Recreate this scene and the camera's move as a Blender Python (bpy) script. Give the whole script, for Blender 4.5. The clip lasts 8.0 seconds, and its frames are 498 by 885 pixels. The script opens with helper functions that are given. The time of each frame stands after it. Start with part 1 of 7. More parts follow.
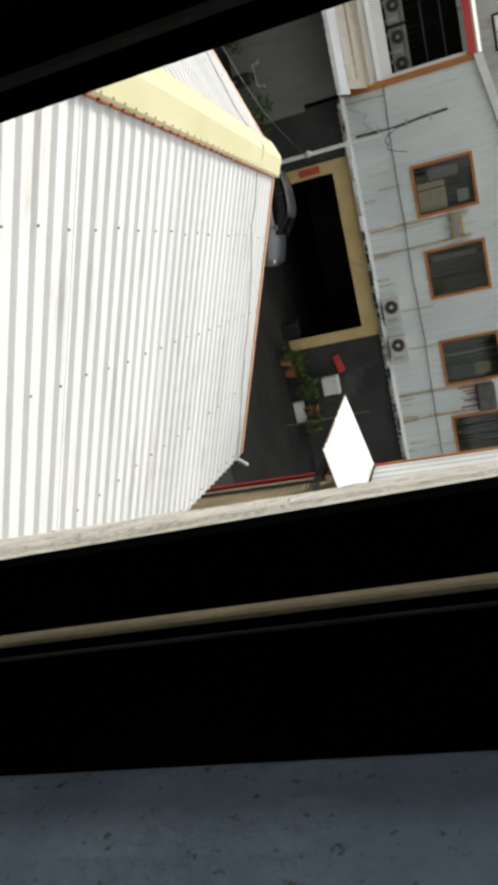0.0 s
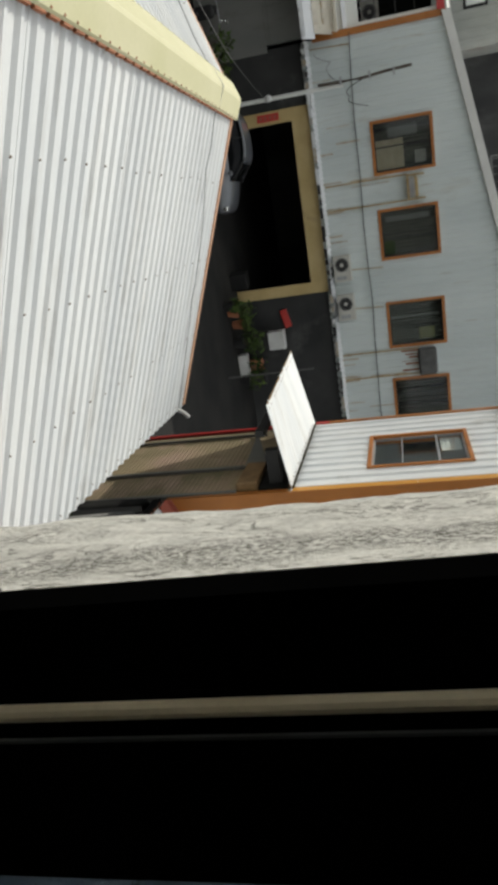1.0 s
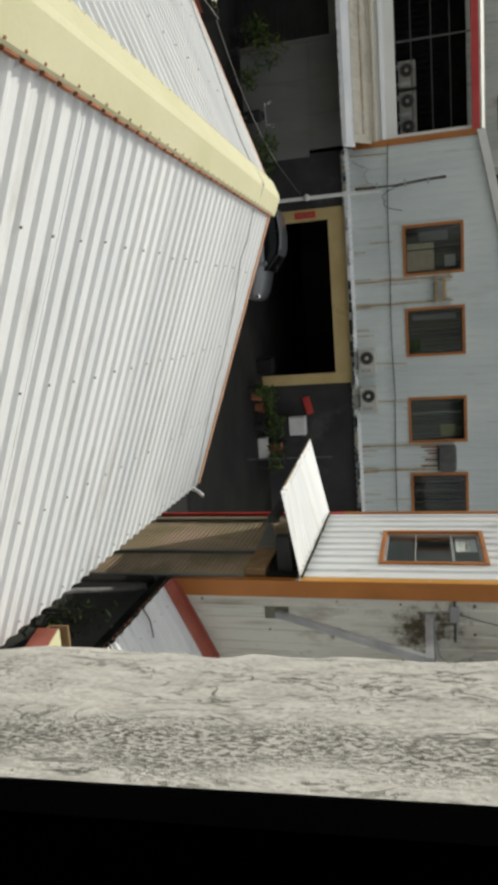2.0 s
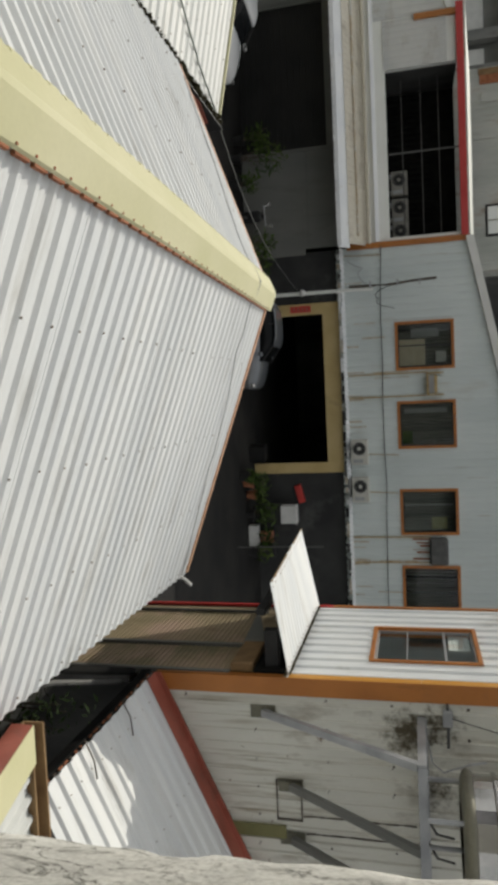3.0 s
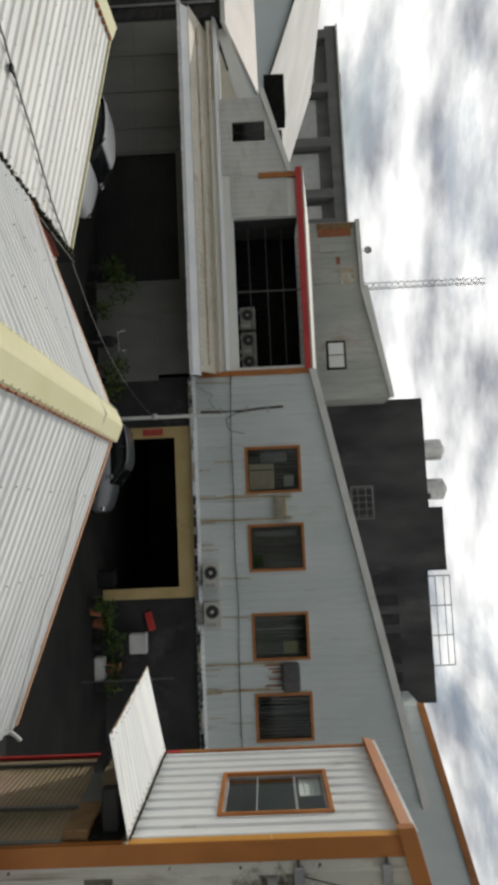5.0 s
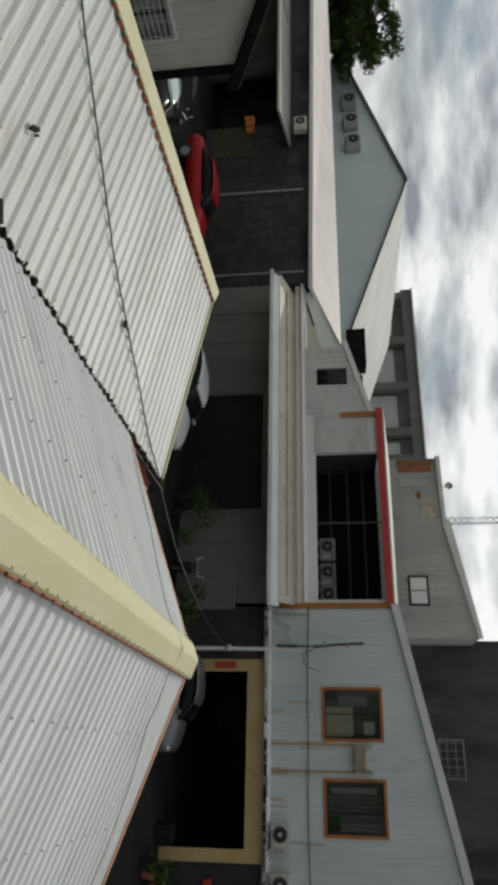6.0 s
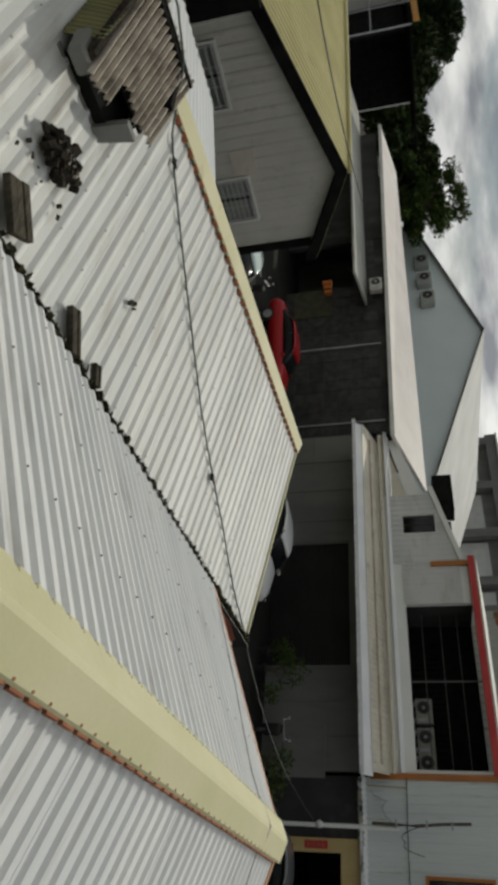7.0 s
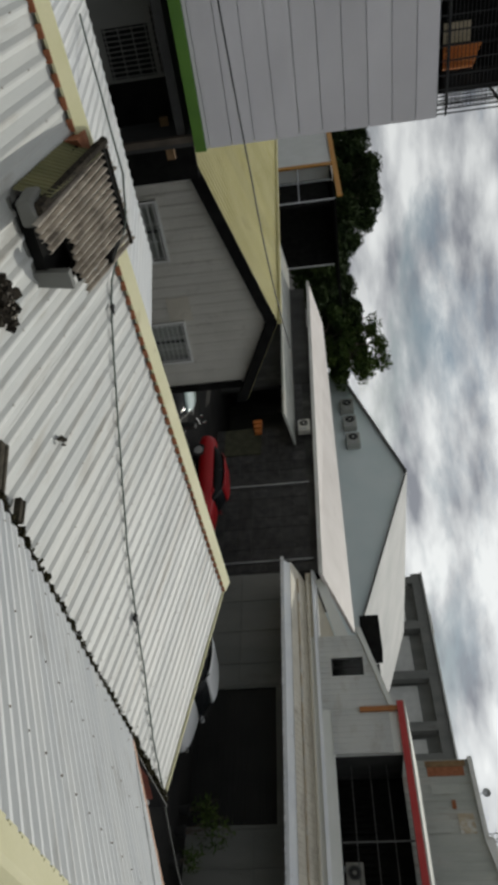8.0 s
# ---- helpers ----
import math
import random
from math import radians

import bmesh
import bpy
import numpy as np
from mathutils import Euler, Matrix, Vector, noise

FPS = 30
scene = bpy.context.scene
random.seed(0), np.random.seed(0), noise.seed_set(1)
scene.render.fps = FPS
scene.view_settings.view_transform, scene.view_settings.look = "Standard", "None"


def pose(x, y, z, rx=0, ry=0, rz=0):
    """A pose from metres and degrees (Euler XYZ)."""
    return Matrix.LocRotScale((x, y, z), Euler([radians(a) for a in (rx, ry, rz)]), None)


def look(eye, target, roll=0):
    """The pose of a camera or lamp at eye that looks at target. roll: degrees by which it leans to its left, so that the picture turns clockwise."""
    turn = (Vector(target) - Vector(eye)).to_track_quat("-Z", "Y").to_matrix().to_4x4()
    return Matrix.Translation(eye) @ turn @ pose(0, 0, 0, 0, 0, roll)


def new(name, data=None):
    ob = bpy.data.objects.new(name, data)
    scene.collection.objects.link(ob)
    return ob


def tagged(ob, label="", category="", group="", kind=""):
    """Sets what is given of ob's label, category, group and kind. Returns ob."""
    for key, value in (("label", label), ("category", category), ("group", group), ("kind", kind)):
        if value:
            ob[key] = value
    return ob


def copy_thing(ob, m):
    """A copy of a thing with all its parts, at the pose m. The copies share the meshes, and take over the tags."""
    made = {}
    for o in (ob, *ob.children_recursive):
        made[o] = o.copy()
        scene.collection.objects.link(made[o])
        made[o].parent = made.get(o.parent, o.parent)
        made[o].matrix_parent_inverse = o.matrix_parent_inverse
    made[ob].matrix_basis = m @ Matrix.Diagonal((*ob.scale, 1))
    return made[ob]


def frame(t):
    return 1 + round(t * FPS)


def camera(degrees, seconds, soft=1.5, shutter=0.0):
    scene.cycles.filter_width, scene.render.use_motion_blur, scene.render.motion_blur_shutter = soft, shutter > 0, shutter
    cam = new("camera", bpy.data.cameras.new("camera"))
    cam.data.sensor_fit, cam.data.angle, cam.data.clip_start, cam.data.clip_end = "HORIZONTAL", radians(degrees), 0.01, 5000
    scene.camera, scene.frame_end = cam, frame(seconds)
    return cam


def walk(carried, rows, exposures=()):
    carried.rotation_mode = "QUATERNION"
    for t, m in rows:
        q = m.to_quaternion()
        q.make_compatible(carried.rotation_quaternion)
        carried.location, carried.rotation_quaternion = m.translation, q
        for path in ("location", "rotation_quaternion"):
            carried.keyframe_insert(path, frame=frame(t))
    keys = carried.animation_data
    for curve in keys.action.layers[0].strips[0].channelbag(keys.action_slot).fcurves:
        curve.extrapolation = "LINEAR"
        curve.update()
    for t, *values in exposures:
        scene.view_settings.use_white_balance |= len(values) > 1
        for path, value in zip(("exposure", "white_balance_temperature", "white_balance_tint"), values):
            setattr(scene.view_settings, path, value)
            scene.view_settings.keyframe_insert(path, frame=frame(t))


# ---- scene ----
# ---- camera ----
cam = camera(39.17, 8.0, soft=4.6)
PATH = [
    (0.00, (0.012, -0.216, 5.539), (2.140, 9.080, 2.529), 80.77),
    (0.50, (-0.000, -0.154, 5.519), (3.058, 8.929, 2.664), 83.98),
    (1.00, (0.005, -0.137, 5.511), (2.950, 9.143, 3.226), 85.17),
    (1.20, (-0.002, -0.136, 5.516), (2.460, 9.270, 3.430), 86.20),
    (1.50, (-0.011, -0.132, 5.524), (2.079, 9.367, 3.199), 87.65),
    (2.80, (-0.024, -0.070, 5.522), (1.041, 9.614, 3.269), 88.73),
    (3.00, (-0.047, -0.079, 5.527), (0.545, 9.633, 3.220), 88.19),
    (3.50, (-0.039, -0.028, 5.526), (0.490, 9.671, 3.149), 89.23),
    (4.00, (-0.075, 0.018, 5.574), (0.472, 9.761, 3.391), 88.52),
    (4.20, (-0.084, 0.040, 5.588), (0.110, 9.860, 3.830), 87.60),
    (4.50, (-0.098, 0.070, 5.604), (-0.268, 10.013, 4.551), 86.03),
    (4.70, (-0.149, 0.046, 5.609), (-0.404, 10.034, 5.179), 87.36),
    (5.80, (-0.276, 0.140, 5.546), (-3.887, 9.415, 4.580), 86.84),
    (6.00, (-0.306, 0.170, 5.525), (-4.415, 9.211, 4.356), 88.34),
    (6.50, (-0.348, 0.179, 5.461), (-5.543, 8.435, 3.261), 87.32),
    (6.80, (-0.352, 0.180, 5.482), (-5.970, 8.150, 3.040), 86.15),
    (7.00, (-0.352, 0.179, 5.498), (-6.225, 7.961, 3.274), 85.36),
    (7.50, (-0.371, 0.126, 5.466), (-6.909, 7.426, 3.474), 87.84),
    (8.00, (-0.361, 0.134, 5.524), (-7.710, 6.829, 4.443), 84.97),
]
walk(cam, [(t, look(eye, target, roll)) for t, eye, target, roll in PATH],
     exposures=[(0.0, 0.47, 6800, 8), (0.5, 0.07, 6650, 4), (1.0, 0.08, 6650, 6), (1.5, 0.08, 6700, 6), (3.0, -0.14, 6750, 7), (3.5, -0.22, 6750, 7), (4.0, -0.52, 6800, 7), (4.2, -0.54, 6800, 6), (4.5, -0.32, 6700, 7), (4.7, -0.32, 6700, 7), (6.0, -0.60, 6550, 6), (6.5, -0.66, 6750, 5), (7.0, -0.68, 6750, 5), (8.0, -0.66, 6500, 6)])

# ---- light ----
SUN_HEADING, SUN_ELEV = -25.2, 41.5
world = bpy.data.worlds.new("overcast_sky")
scene.world = world
world.use_nodes = True
wn, wl = world.node_tree.nodes, world.node_tree.links
wn.clear()
w_out = wn.new("ShaderNodeOutputWorld")
w_bg = wn.new("ShaderNodeBackground")
w_sky = wn.new("ShaderNodeTexSky")
w_sky.sky_type = "NISHITA"
w_sky.sun_disc = False
w_sky.sun_elevation = radians(SUN_ELEV)
w_sky.sun_rotation = radians(SUN_HEADING % 360)
w_sky.dust_density = 0.8
w_tc = wn.new("ShaderNodeTexCoord")
w_map = wn.new("ShaderNodeMapping")
w_map.inputs["Scale"].default_value = (1.0, 1.0, 3.2)
w_n1 = wn.new("ShaderNodeTexNoise")
w_n1.inputs["Scale"].default_value = 3.4
w_n1.inputs["Detail"].default_value = 8.0
w_n1.inputs["Roughness"].default_value = 0.64
w_n1.inputs["Distortion"].default_value = 0.35
w_ramp = wn.new("ShaderNodeValToRGB")
w_ramp.color_ramp.elements[0].position = 0.30
w_ramp.color_ramp.elements[1].position = 0.50
w_n2 = wn.new("ShaderNodeTexNoise")
w_n2.inputs["Scale"].default_value = 7.0
w_n2.inputs["Detail"].default_value = 9.0
w_shade = wn.new("ShaderNodeValToRGB")
w_shade.color_ramp.elements[0].position, w_shade.color_ramp.elements[0].color = 0.34, (6.2, 6.4, 7.3, 1)
w_shade.color_ramp.elements[1].position, w_shade.color_ramp.elements[1].color = 0.62, (20.5, 20.6, 20.9, 1)
w_mix = wn.new("ShaderNodeMixRGB")
wl.new(w_tc.outputs["Generated"], w_map.inputs["Vector"])
wl.new(w_map.outputs["Vector"], w_n1.inputs["Vector"])
wl.new(w_map.outputs["Vector"], w_n2.inputs["Vector"])
wl.new(w_n1.outputs["Fac"], w_ramp.inputs["Fac"])
wl.new(w_n2.outputs["Fac"], w_shade.inputs["Fac"])
wl.new(w_ramp.outputs["Color"], w_mix.inputs["Fac"])
wl.new(w_sky.outputs["Color"], w_mix.inputs["Color1"])
wl.new(w_shade.outputs["Color"], w_mix.inputs["Color2"])
# the cloud veil is brightest towards the sun
w_dot = wn.new("ShaderNodeVectorMath")
w_dot.operation = "DOT_PRODUCT"
w_dot.inputs[1].default_value = (math.sin(radians(-12)) * 0.9, math.cos(radians(-12)) * 0.9, 0.43)
w_pos = wn.new("ShaderNodeMapRange")
w_pos.inputs["From Min"].default_value, w_pos.inputs["From Max"].default_value = 0.2, 1.0
w_pos.inputs["To Min"].default_value, w_pos.inputs["To Max"].default_value = 0.88, 1.35
w_glow = wn.new("ShaderNodeVectorMath")
w_glow.operation = "SCALE"
wl.new(w_tc.outputs["Generated"], w_dot.inputs[0])
wl.new(w_dot.outputs["Value"], w_pos.inputs["Value"])
wl.new(w_mix.outputs["Color"], w_glow.inputs[0])
wl.new(w_pos.outputs["Result"], w_glow.inputs["Scale"])
wl.new(w_glow.outputs["Vector"], w_bg.inputs["Color"])
w_bg.inputs["Strength"].default_value = 0.053
wl.new(w_bg.outputs["Background"], w_out.inputs["Surface"])

sun_data = bpy.data.lights.new("sun", "SUN")
sun_data.energy = 2.85
sun_data.angle = radians(0.6)
sun_data.color = (1.0, 0.95, 0.87)
sun_way = Vector((math.sin(radians(SUN_HEADING)) * math.cos(radians(SUN_ELEV)),
                  math.cos(radians(SUN_HEADING)) * math.cos(radians(SUN_ELEV)), math.sin(radians(SUN_ELEV))))
sun = new("sun", sun_data)
sun.matrix_basis = look(sun_way * 100, (0, 0, 0))


# ---- materials ----
def surface(name, c1, c2, scale=1.5, rough=0.6, metal=0.0, fine=40.0, fine_amount=0.12, bump=0.15, streak=None,
            stain=None, stain_scale=0.8, stain_at=(0.55, 0.72), vary=0.06, coat=0.0, spec=0.5):
    """A procedural surface: two tones mixed by broad noise, fine grain, optional stains, relief."""
    m = bpy.data.materials.new(name)
    m.use_nodes = True
    n, l = m.node_tree.nodes, m.node_tree.links
    b = n["Principled BSDF"]
    tc = n.new("ShaderNodeTexCoord")
    vec = tc.outputs["Object"]
    if streak:
        mp = n.new("ShaderNodeMapping")
        mp.inputs["Scale"].default_value = streak
        l.new(vec, mp.inputs["Vector"])
        broad_vec = mp.outputs["Vector"]
    else:
        broad_vec = vec
    n1 = n.new("ShaderNodeTexNoise")
    n1.inputs["Scale"].default_value, n1.inputs["Detail"].default_value = scale, 6
    l.new(broad_vec, n1.inputs["Vector"])
    r1 = n.new("ShaderNodeValToRGB")
    r1.color_ramp.elements[0].position, r1.color_ramp.elements[0].color = 0.34, (*c1, 1)
    r1.color_ramp.elements[1].position, r1.color_ramp.elements[1].color = 0.66, (*c2, 1)
    l.new(n1.outputs["Fac"], r1.inputs["Fac"])
    col = r1.outputs["Color"]
    n2 = n.new("ShaderNodeTexNoise")
    n2.inputs["Scale"].default_value, n2.inputs["Detail"].default_value = fine, 4
    l.new(vec, n2.inputs["Vector"])
    hsv = n.new("ShaderNodeHueSaturation")
    mr = n.new("ShaderNodeMapRange")
    mr.inputs["To Min"].default_value, mr.inputs["To Max"].default_value = 1 - fine_amount, 1 + fine_amount
    l.new(n2.outputs["Fac"], mr.inputs["Value"])
    val = mr.outputs["Result"]
    if vary:
        oi = n.new("ShaderNodeObjectInfo")
        mv = n.new("ShaderNodeMapRange")
        mv.inputs["To Min"].default_value, mv.inputs["To Max"].default_value = 1 - vary, 1 + vary
        l.new(oi.outputs["Random"], mv.inputs["Value"])
        mu = n.new("ShaderNodeMath")
        mu.operation = "MULTIPLY"
        l.new(val, mu.inputs[0])
        l.new(mv.outputs["Result"], mu.inputs[1])
        val = mu.outputs["Value"]
    l.new(val, hsv.inputs["Value"])
    l.new(col, hsv.inputs["Color"])
    col = hsv.outputs["Color"]
    if stain:
        n3 = n.new("ShaderNodeTexNoise")
        n3.inputs["Scale"].default_value, n3.inputs["Detail"].default_value = stain_scale, 9
        n3.inputs["Roughness"].default_value = 0.65
        l.new(broad_vec, n3.inputs["Vector"])
        r3 = n.new("ShaderNodeValToRGB")
        r3.color_ramp.elements[0].position, r3.color_ramp.elements[1].position = stain_at
        l.new(n3.outputs["Fac"], r3.inputs["Fac"])
        mx = n.new("ShaderNodeMixRGB")
        mx.inputs["Color2"].default_value = (*stain, 1)
        l.new(r3.outputs["Color"], mx.inputs["Fac"])
        l.new(col, mx.inputs["Color1"])
        col = mx.outputs["Color"]
    l.new(col, b.inputs["Base Color"])
    b.inputs["Roughness"].default_value = rough
    b.inputs["Metallic"].default_value = metal
    b.inputs["Coat Weight"].default_value = coat
    b.inputs["Specular IOR Level"].default_value = spec
    if bump:
        bp = n.new("ShaderNodeBump")
        bp.inputs["Strength"].default_value, bp.inputs["Distance"].default_value = bump, 0.01
        l.new(n2.outputs["Fac"], bp.inputs["Height"])
        l.new(bp.outputs["Normal"], b.inputs["Normal"])
    return m


def glass(name, tint=(0.8, 0.85, 0.85), rough=0.02):
    m = bpy.data.materials.new(name)
    m.use_nodes = True
    b = m.node_tree.nodes["Principled BSDF"]
    b.inputs["Base Color"].default_value = (*tint, 1)
    b.inputs["Transmission Weight"].default_value = 1.0
    b.inputs["Roughness"].default_value = rough
    b.inputs["IOR"].default_value = 1.3
    return m


WHITE_SHEET = surface("white_painted_steel_sheet", (0.66, 0.68, 0.69), (0.76, 0.77, 0.76), 0.9, 0.48, 0, 60, 0.04, 0.04,
                      streak=(0.35, 2.6, 1), stain=(0.40, 0.385, 0.35), stain_scale=1.6, stain_at=(0.56, 0.82), vary=0.04, spec=0.3)
OLD_SHEET = surface("weathered_white_steel_sheet", (0.51, 0.525, 0.515), (0.61, 0.615, 0.59), 1.1, 0.55, 0, 50, 0.06, 0.05,
                    streak=(0.4, 2.4, 1), stain=(0.34, 0.31, 0.26), stain_scale=1.7, stain_at=(0.55, 0.8), vary=0.05, spec=0.25)
YELLOW_CAP = surface("pale_yellow_ridge_steel", (0.55, 0.53, 0.32), (0.62, 0.59, 0.39), 1.2, 0.62, 0, 40, 0.05, 0.04, spec=0.2,
                     stain=(0.36, 0.30, 0.17), stain_scale=2.2, stain_at=(0.62, 0.85), vary=0.03)
RUST = surface("red_oxide_rust", (0.22, 0.075, 0.03), (0.34, 0.13, 0.06), 9, 0.85, 0, 90, 0.25, 0.3)
SCREW = surface("screw_heads", (0.24, 0.21, 0.18), (0.36, 0.3, 0.24), 20, 0.6, 0.3, 90, 0.2, 0.0)
ORANGE_TRIM = surface("orange_brown_trim_steel", (0.34, 0.12, 0.022), (0.44, 0.165, 0.036), 1.6, 0.45, 0, 40, 0.08, 0.05,
                      stain=(0.22, 0.09, 0.04), stain_scale=2.0, stain_at=(0.62, 0.85))
RED_TRIM = surface("red_trim_steel", (0.45, 0.03, 0.03), (0.52, 0.05, 0.045), 2, 0.42, 0, 40, 0.08, 0.03)
SALMON_TRIM = surface("faded_red_brown_flashing", (0.28, 0.07, 0.045), (0.38, 0.11, 0.075), 2.0, 0.6, 0, 40, 0.12, 0.08,
                      stain=(0.14, 0.07, 0.05), stain_scale=3.0, stain_at=(0.55, 0.8))
GREY_WALL = surface("grey_white_wall_sheet", (0.55, 0.605, 0.595), (0.63, 0.68, 0.665), 0.7, 0.5, 0, 40, 0.05, 0.05,
                    streak=(1, 1, 0.35), stain=(0.42, 0.40, 0.34), stain_scale=0.9, stain_at=(0.60, 0.90))
PIPE_WALL = surface("stained_white_wall_sheet", (0.60, 0.60, 0.54), (0.74, 0.73, 0.66), 1.3, 0.55, 0, 50, 0.06, 0.06,
                    streak=(1, 1, 0.4), stain=(0.20, 0.165, 0.11), stain_scale=2.6, stain_at=(0.54, 0.74))
BROWN_SHEET = surface("dirty_brown_corrugated_sheet", (0.2, 0.155, 0.09), (0.36, 0.28, 0.17), 2.0, 0.7, 0, 50, 0.15, 0.1,
                      streak=(1, 1, 0.4), stain=(0.10, 0.05, 0.02), stain_scale=2.6, stain_at=(0.58, 0.75))
SHUTTER_BROWN = surface("dirty_olive_brown_shutter_paint", (0.15, 0.13, 0.06), (0.33, 0.25, 0.15), 1.4, 0.65, 0, 50, 0.12, 0.1,
                        streak=(1, 1, 0.5), stain=(0.12, 0.06, 0.03), stain_scale=3.2, stain_at=(0.60, 0.72))
YELLOW_PAINT = surface("yellow_ochre_paint", (0.47, 0.35, 0.15), (0.55, 0.42, 0.2), 1.6, 0.6, 0, 50, 0.1, 0.1,
                       stain=(0.25, 0.18, 0.08), stain_scale=2.0, stain_at=(0.58, 0.8))
ASPHALT = surface("dark_asphalt", (0.016, 0.016, 0.016), (0.03, 0.029, 0.027), 0.5, 0.9, 0, 60, 0.25, 0.3,
                  stain=(0.042, 0.040, 0.036), stain_scale=0.35, stain_at=(0.5, 0.75), vary=0, spec=0.1)
CONCRETE = surface("grey_concrete", (0.22, 0.22, 0.21), (0.33, 0.33, 0.31), 1.4, 0.9, 0, 60, 0.15, 0.25,
                   stain=(0.12, 0.12, 0.11), stain_scale=1.2, stain_at=(0.52, 0.75))
DARK_CONCRETE = surface("dark_grey_concrete", (0.035, 0.036, 0.036), (0.085, 0.085, 0.082), 0.6, 0.9, 0, 20, 0.2, 0.2,
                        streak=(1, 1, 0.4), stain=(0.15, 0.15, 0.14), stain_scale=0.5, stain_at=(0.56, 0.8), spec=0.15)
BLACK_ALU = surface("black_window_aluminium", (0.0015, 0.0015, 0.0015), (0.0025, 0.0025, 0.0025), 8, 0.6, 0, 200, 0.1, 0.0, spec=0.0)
GASKET = surface("beige_gasket", (0.74, 0.62, 0.42), (0.82, 0.7, 0.5), 30, 0.6, 0, 300, 0.1, 0.0)
GREY_GASKET = surface("grey_gasket", (0.03, 0.032, 0.031), (0.05, 0.052, 0.05), 30, 0.6, 0, 300, 0.1, 0.0)
PLASTER = surface("blue_grey_speckled_plaster", (0.34, 0.46, 0.64), (0.44, 0.57, 0.76), 14, 0.85, 0, 150, 0.15, 0.3,
                  stain=(0.12, 0.15, 0.17), stain_scale=130, stain_at=(0.60, 0.68))
ROOM_PAINT = surface("dim_room_paint", (0.22, 0.22, 0.21), (0.27, 0.27, 0.26), 1.0, 0.9, 0, 50, 0.05, 0.05)
STEEL = surface("galvanised_steel", (0.33, 0.34, 0.35), (0.45, 0.46, 0.47), 4, 0.45, 0.5, 60, 0.1, 0.04,
                stain=(0.2, 0.17, 0.14), stain_scale=3.0, stain_at=(0.6, 0.8))
SHINY = surface("polished_stainless_steel", (0.44, 0.43, 0.41), (0.55, 0.54, 0.52), 3, 0.16, 1.0, 30, 0.06, 0.06)
WHITE_PAINT = surface("off_white_paint", (0.58, 0.58, 0.55), (0.68, 0.68, 0.65), 1.0, 0.55, 0, 50, 0.06, 0.06,
                      stain=(0.40, 0.37, 0.31), stain_scale=1.4, stain_at=(0.6, 0.85))
BEIGE_ROOF = surface("stained_beige_roof_sheet", (0.56, 0.52, 0.43), (0.68, 0.64, 0.54), 1.2, 0.6, 0, 40, 0.08, 0.06,
                     stain=(0.24, 0.20, 0.15), stain_scale=1.2, stain_at=(0.52, 0.8))
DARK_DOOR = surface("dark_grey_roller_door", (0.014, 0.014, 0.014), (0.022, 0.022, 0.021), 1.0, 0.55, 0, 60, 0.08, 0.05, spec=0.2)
BLACK_TRIM = surface("black_painted_trim", (0.015, 0.015, 0.016), (0.03, 0.03, 0.03), 3, 0.5, 0, 60, 0.1, 0.05, spec=0.25)
YELLOW_ROOF = surface("pale_yellow_roof_sheet", (0.52, 0.47, 0.20), (0.60, 0.55, 0.27), 1.0, 0.5, 0, 40, 0.06, 0.05,
                      stain=(0.36, 0.30, 0.12), stain_scale=1.4, stain_at=(0.58, 0.85))
LILAC_PANEL = surface("pale_lilac_wall_panel", (0.58, 0.565, 0.59), (0.64, 0.625, 0.65), 0.8, 0.5, 0, 40, 0.04, 0.03)
GREEN_TRIM = surface("bright_green_trim", (0.06, 0.16, 0.008), (0.08, 0.20, 0.012), 2, 0.5, 0, 40, 0.08, 0.03)
SIDING = surface("grey_beige_siding", (0.49, 0.475, 0.42), (0.57, 0.55, 0.49), 1.0, 0.6, 0, 40, 0.05, 0.05,
                 stain=(0.28, 0.26, 0.22), stain_scale=1.5, stain_at=(0.55, 0.8))
HALL_GREY = surface("green_grey_hall_cladding", (0.74, 0.84, 0.83), (0.8, 0.88, 0.87), 0.3, 0.5, 0, 10, 0.04, 0.02)
TILE_DARK = surface("dark_stone_tile", (0.028, 0.028, 0.03), (0.06, 0.058, 0.057), 3.0, 0.5, 0, 40, 0.2, 0.1, vary=0.22, spec=0.25)
WOOD_OLD = surface("weathered_grey_wood", (0.034, 0.031, 0.023), (0.085, 0.074, 0.056), 6, 0.9, 0, 60, 0.3, 0.3, streak=(1, 6, 1), spec=0.15)
BLACK_RUBBLE = surface("charred_black_rubble", (0.010, 0.009, 0.008), (0.050, 0.042, 0.032), 20, 0.95, 0, 80, 0.4, 0.4, spec=0.08)
FIBRE_ROOF = surface("weathered_fibre_cement", (0.3, 0.26, 0.21), (0.5, 0.45, 0.38), 3.0, 0.9, 0, 50, 0.2, 0.2,
                     stain=(0.08, 0.065, 0.05), stain_scale=4.0, stain_at=(0.5, 0.75))
OLIVE_SHEET = surface("olive_corrugated_plastic", (0.12, 0.12, 0.045), (0.18, 0.17, 0.07), 3.0, 0.6, 0, 50, 0.12, 0.05)
CABLE = surface("black_cable", (0.02, 0.022, 0.023), (0.045, 0.05, 0.05), 8, 0.6, 0, 50, 0.1, 0.0)
WINDOW_GLASS = glass("window_glass")
DARK_GLASS = surface("dark_car_glass", (0.008, 0.009, 0.01), (0.012, 0.013, 0.014), 2, 0.15, 0, 40, 0.05, 0.0, spec=0.12)
CURTAIN = surface("tan_curtain_cloth", (0.36, 0.30, 0.20), (0.44, 0.37, 0.26), 6, 0.9, 0, 80, 0.1, 0.1)
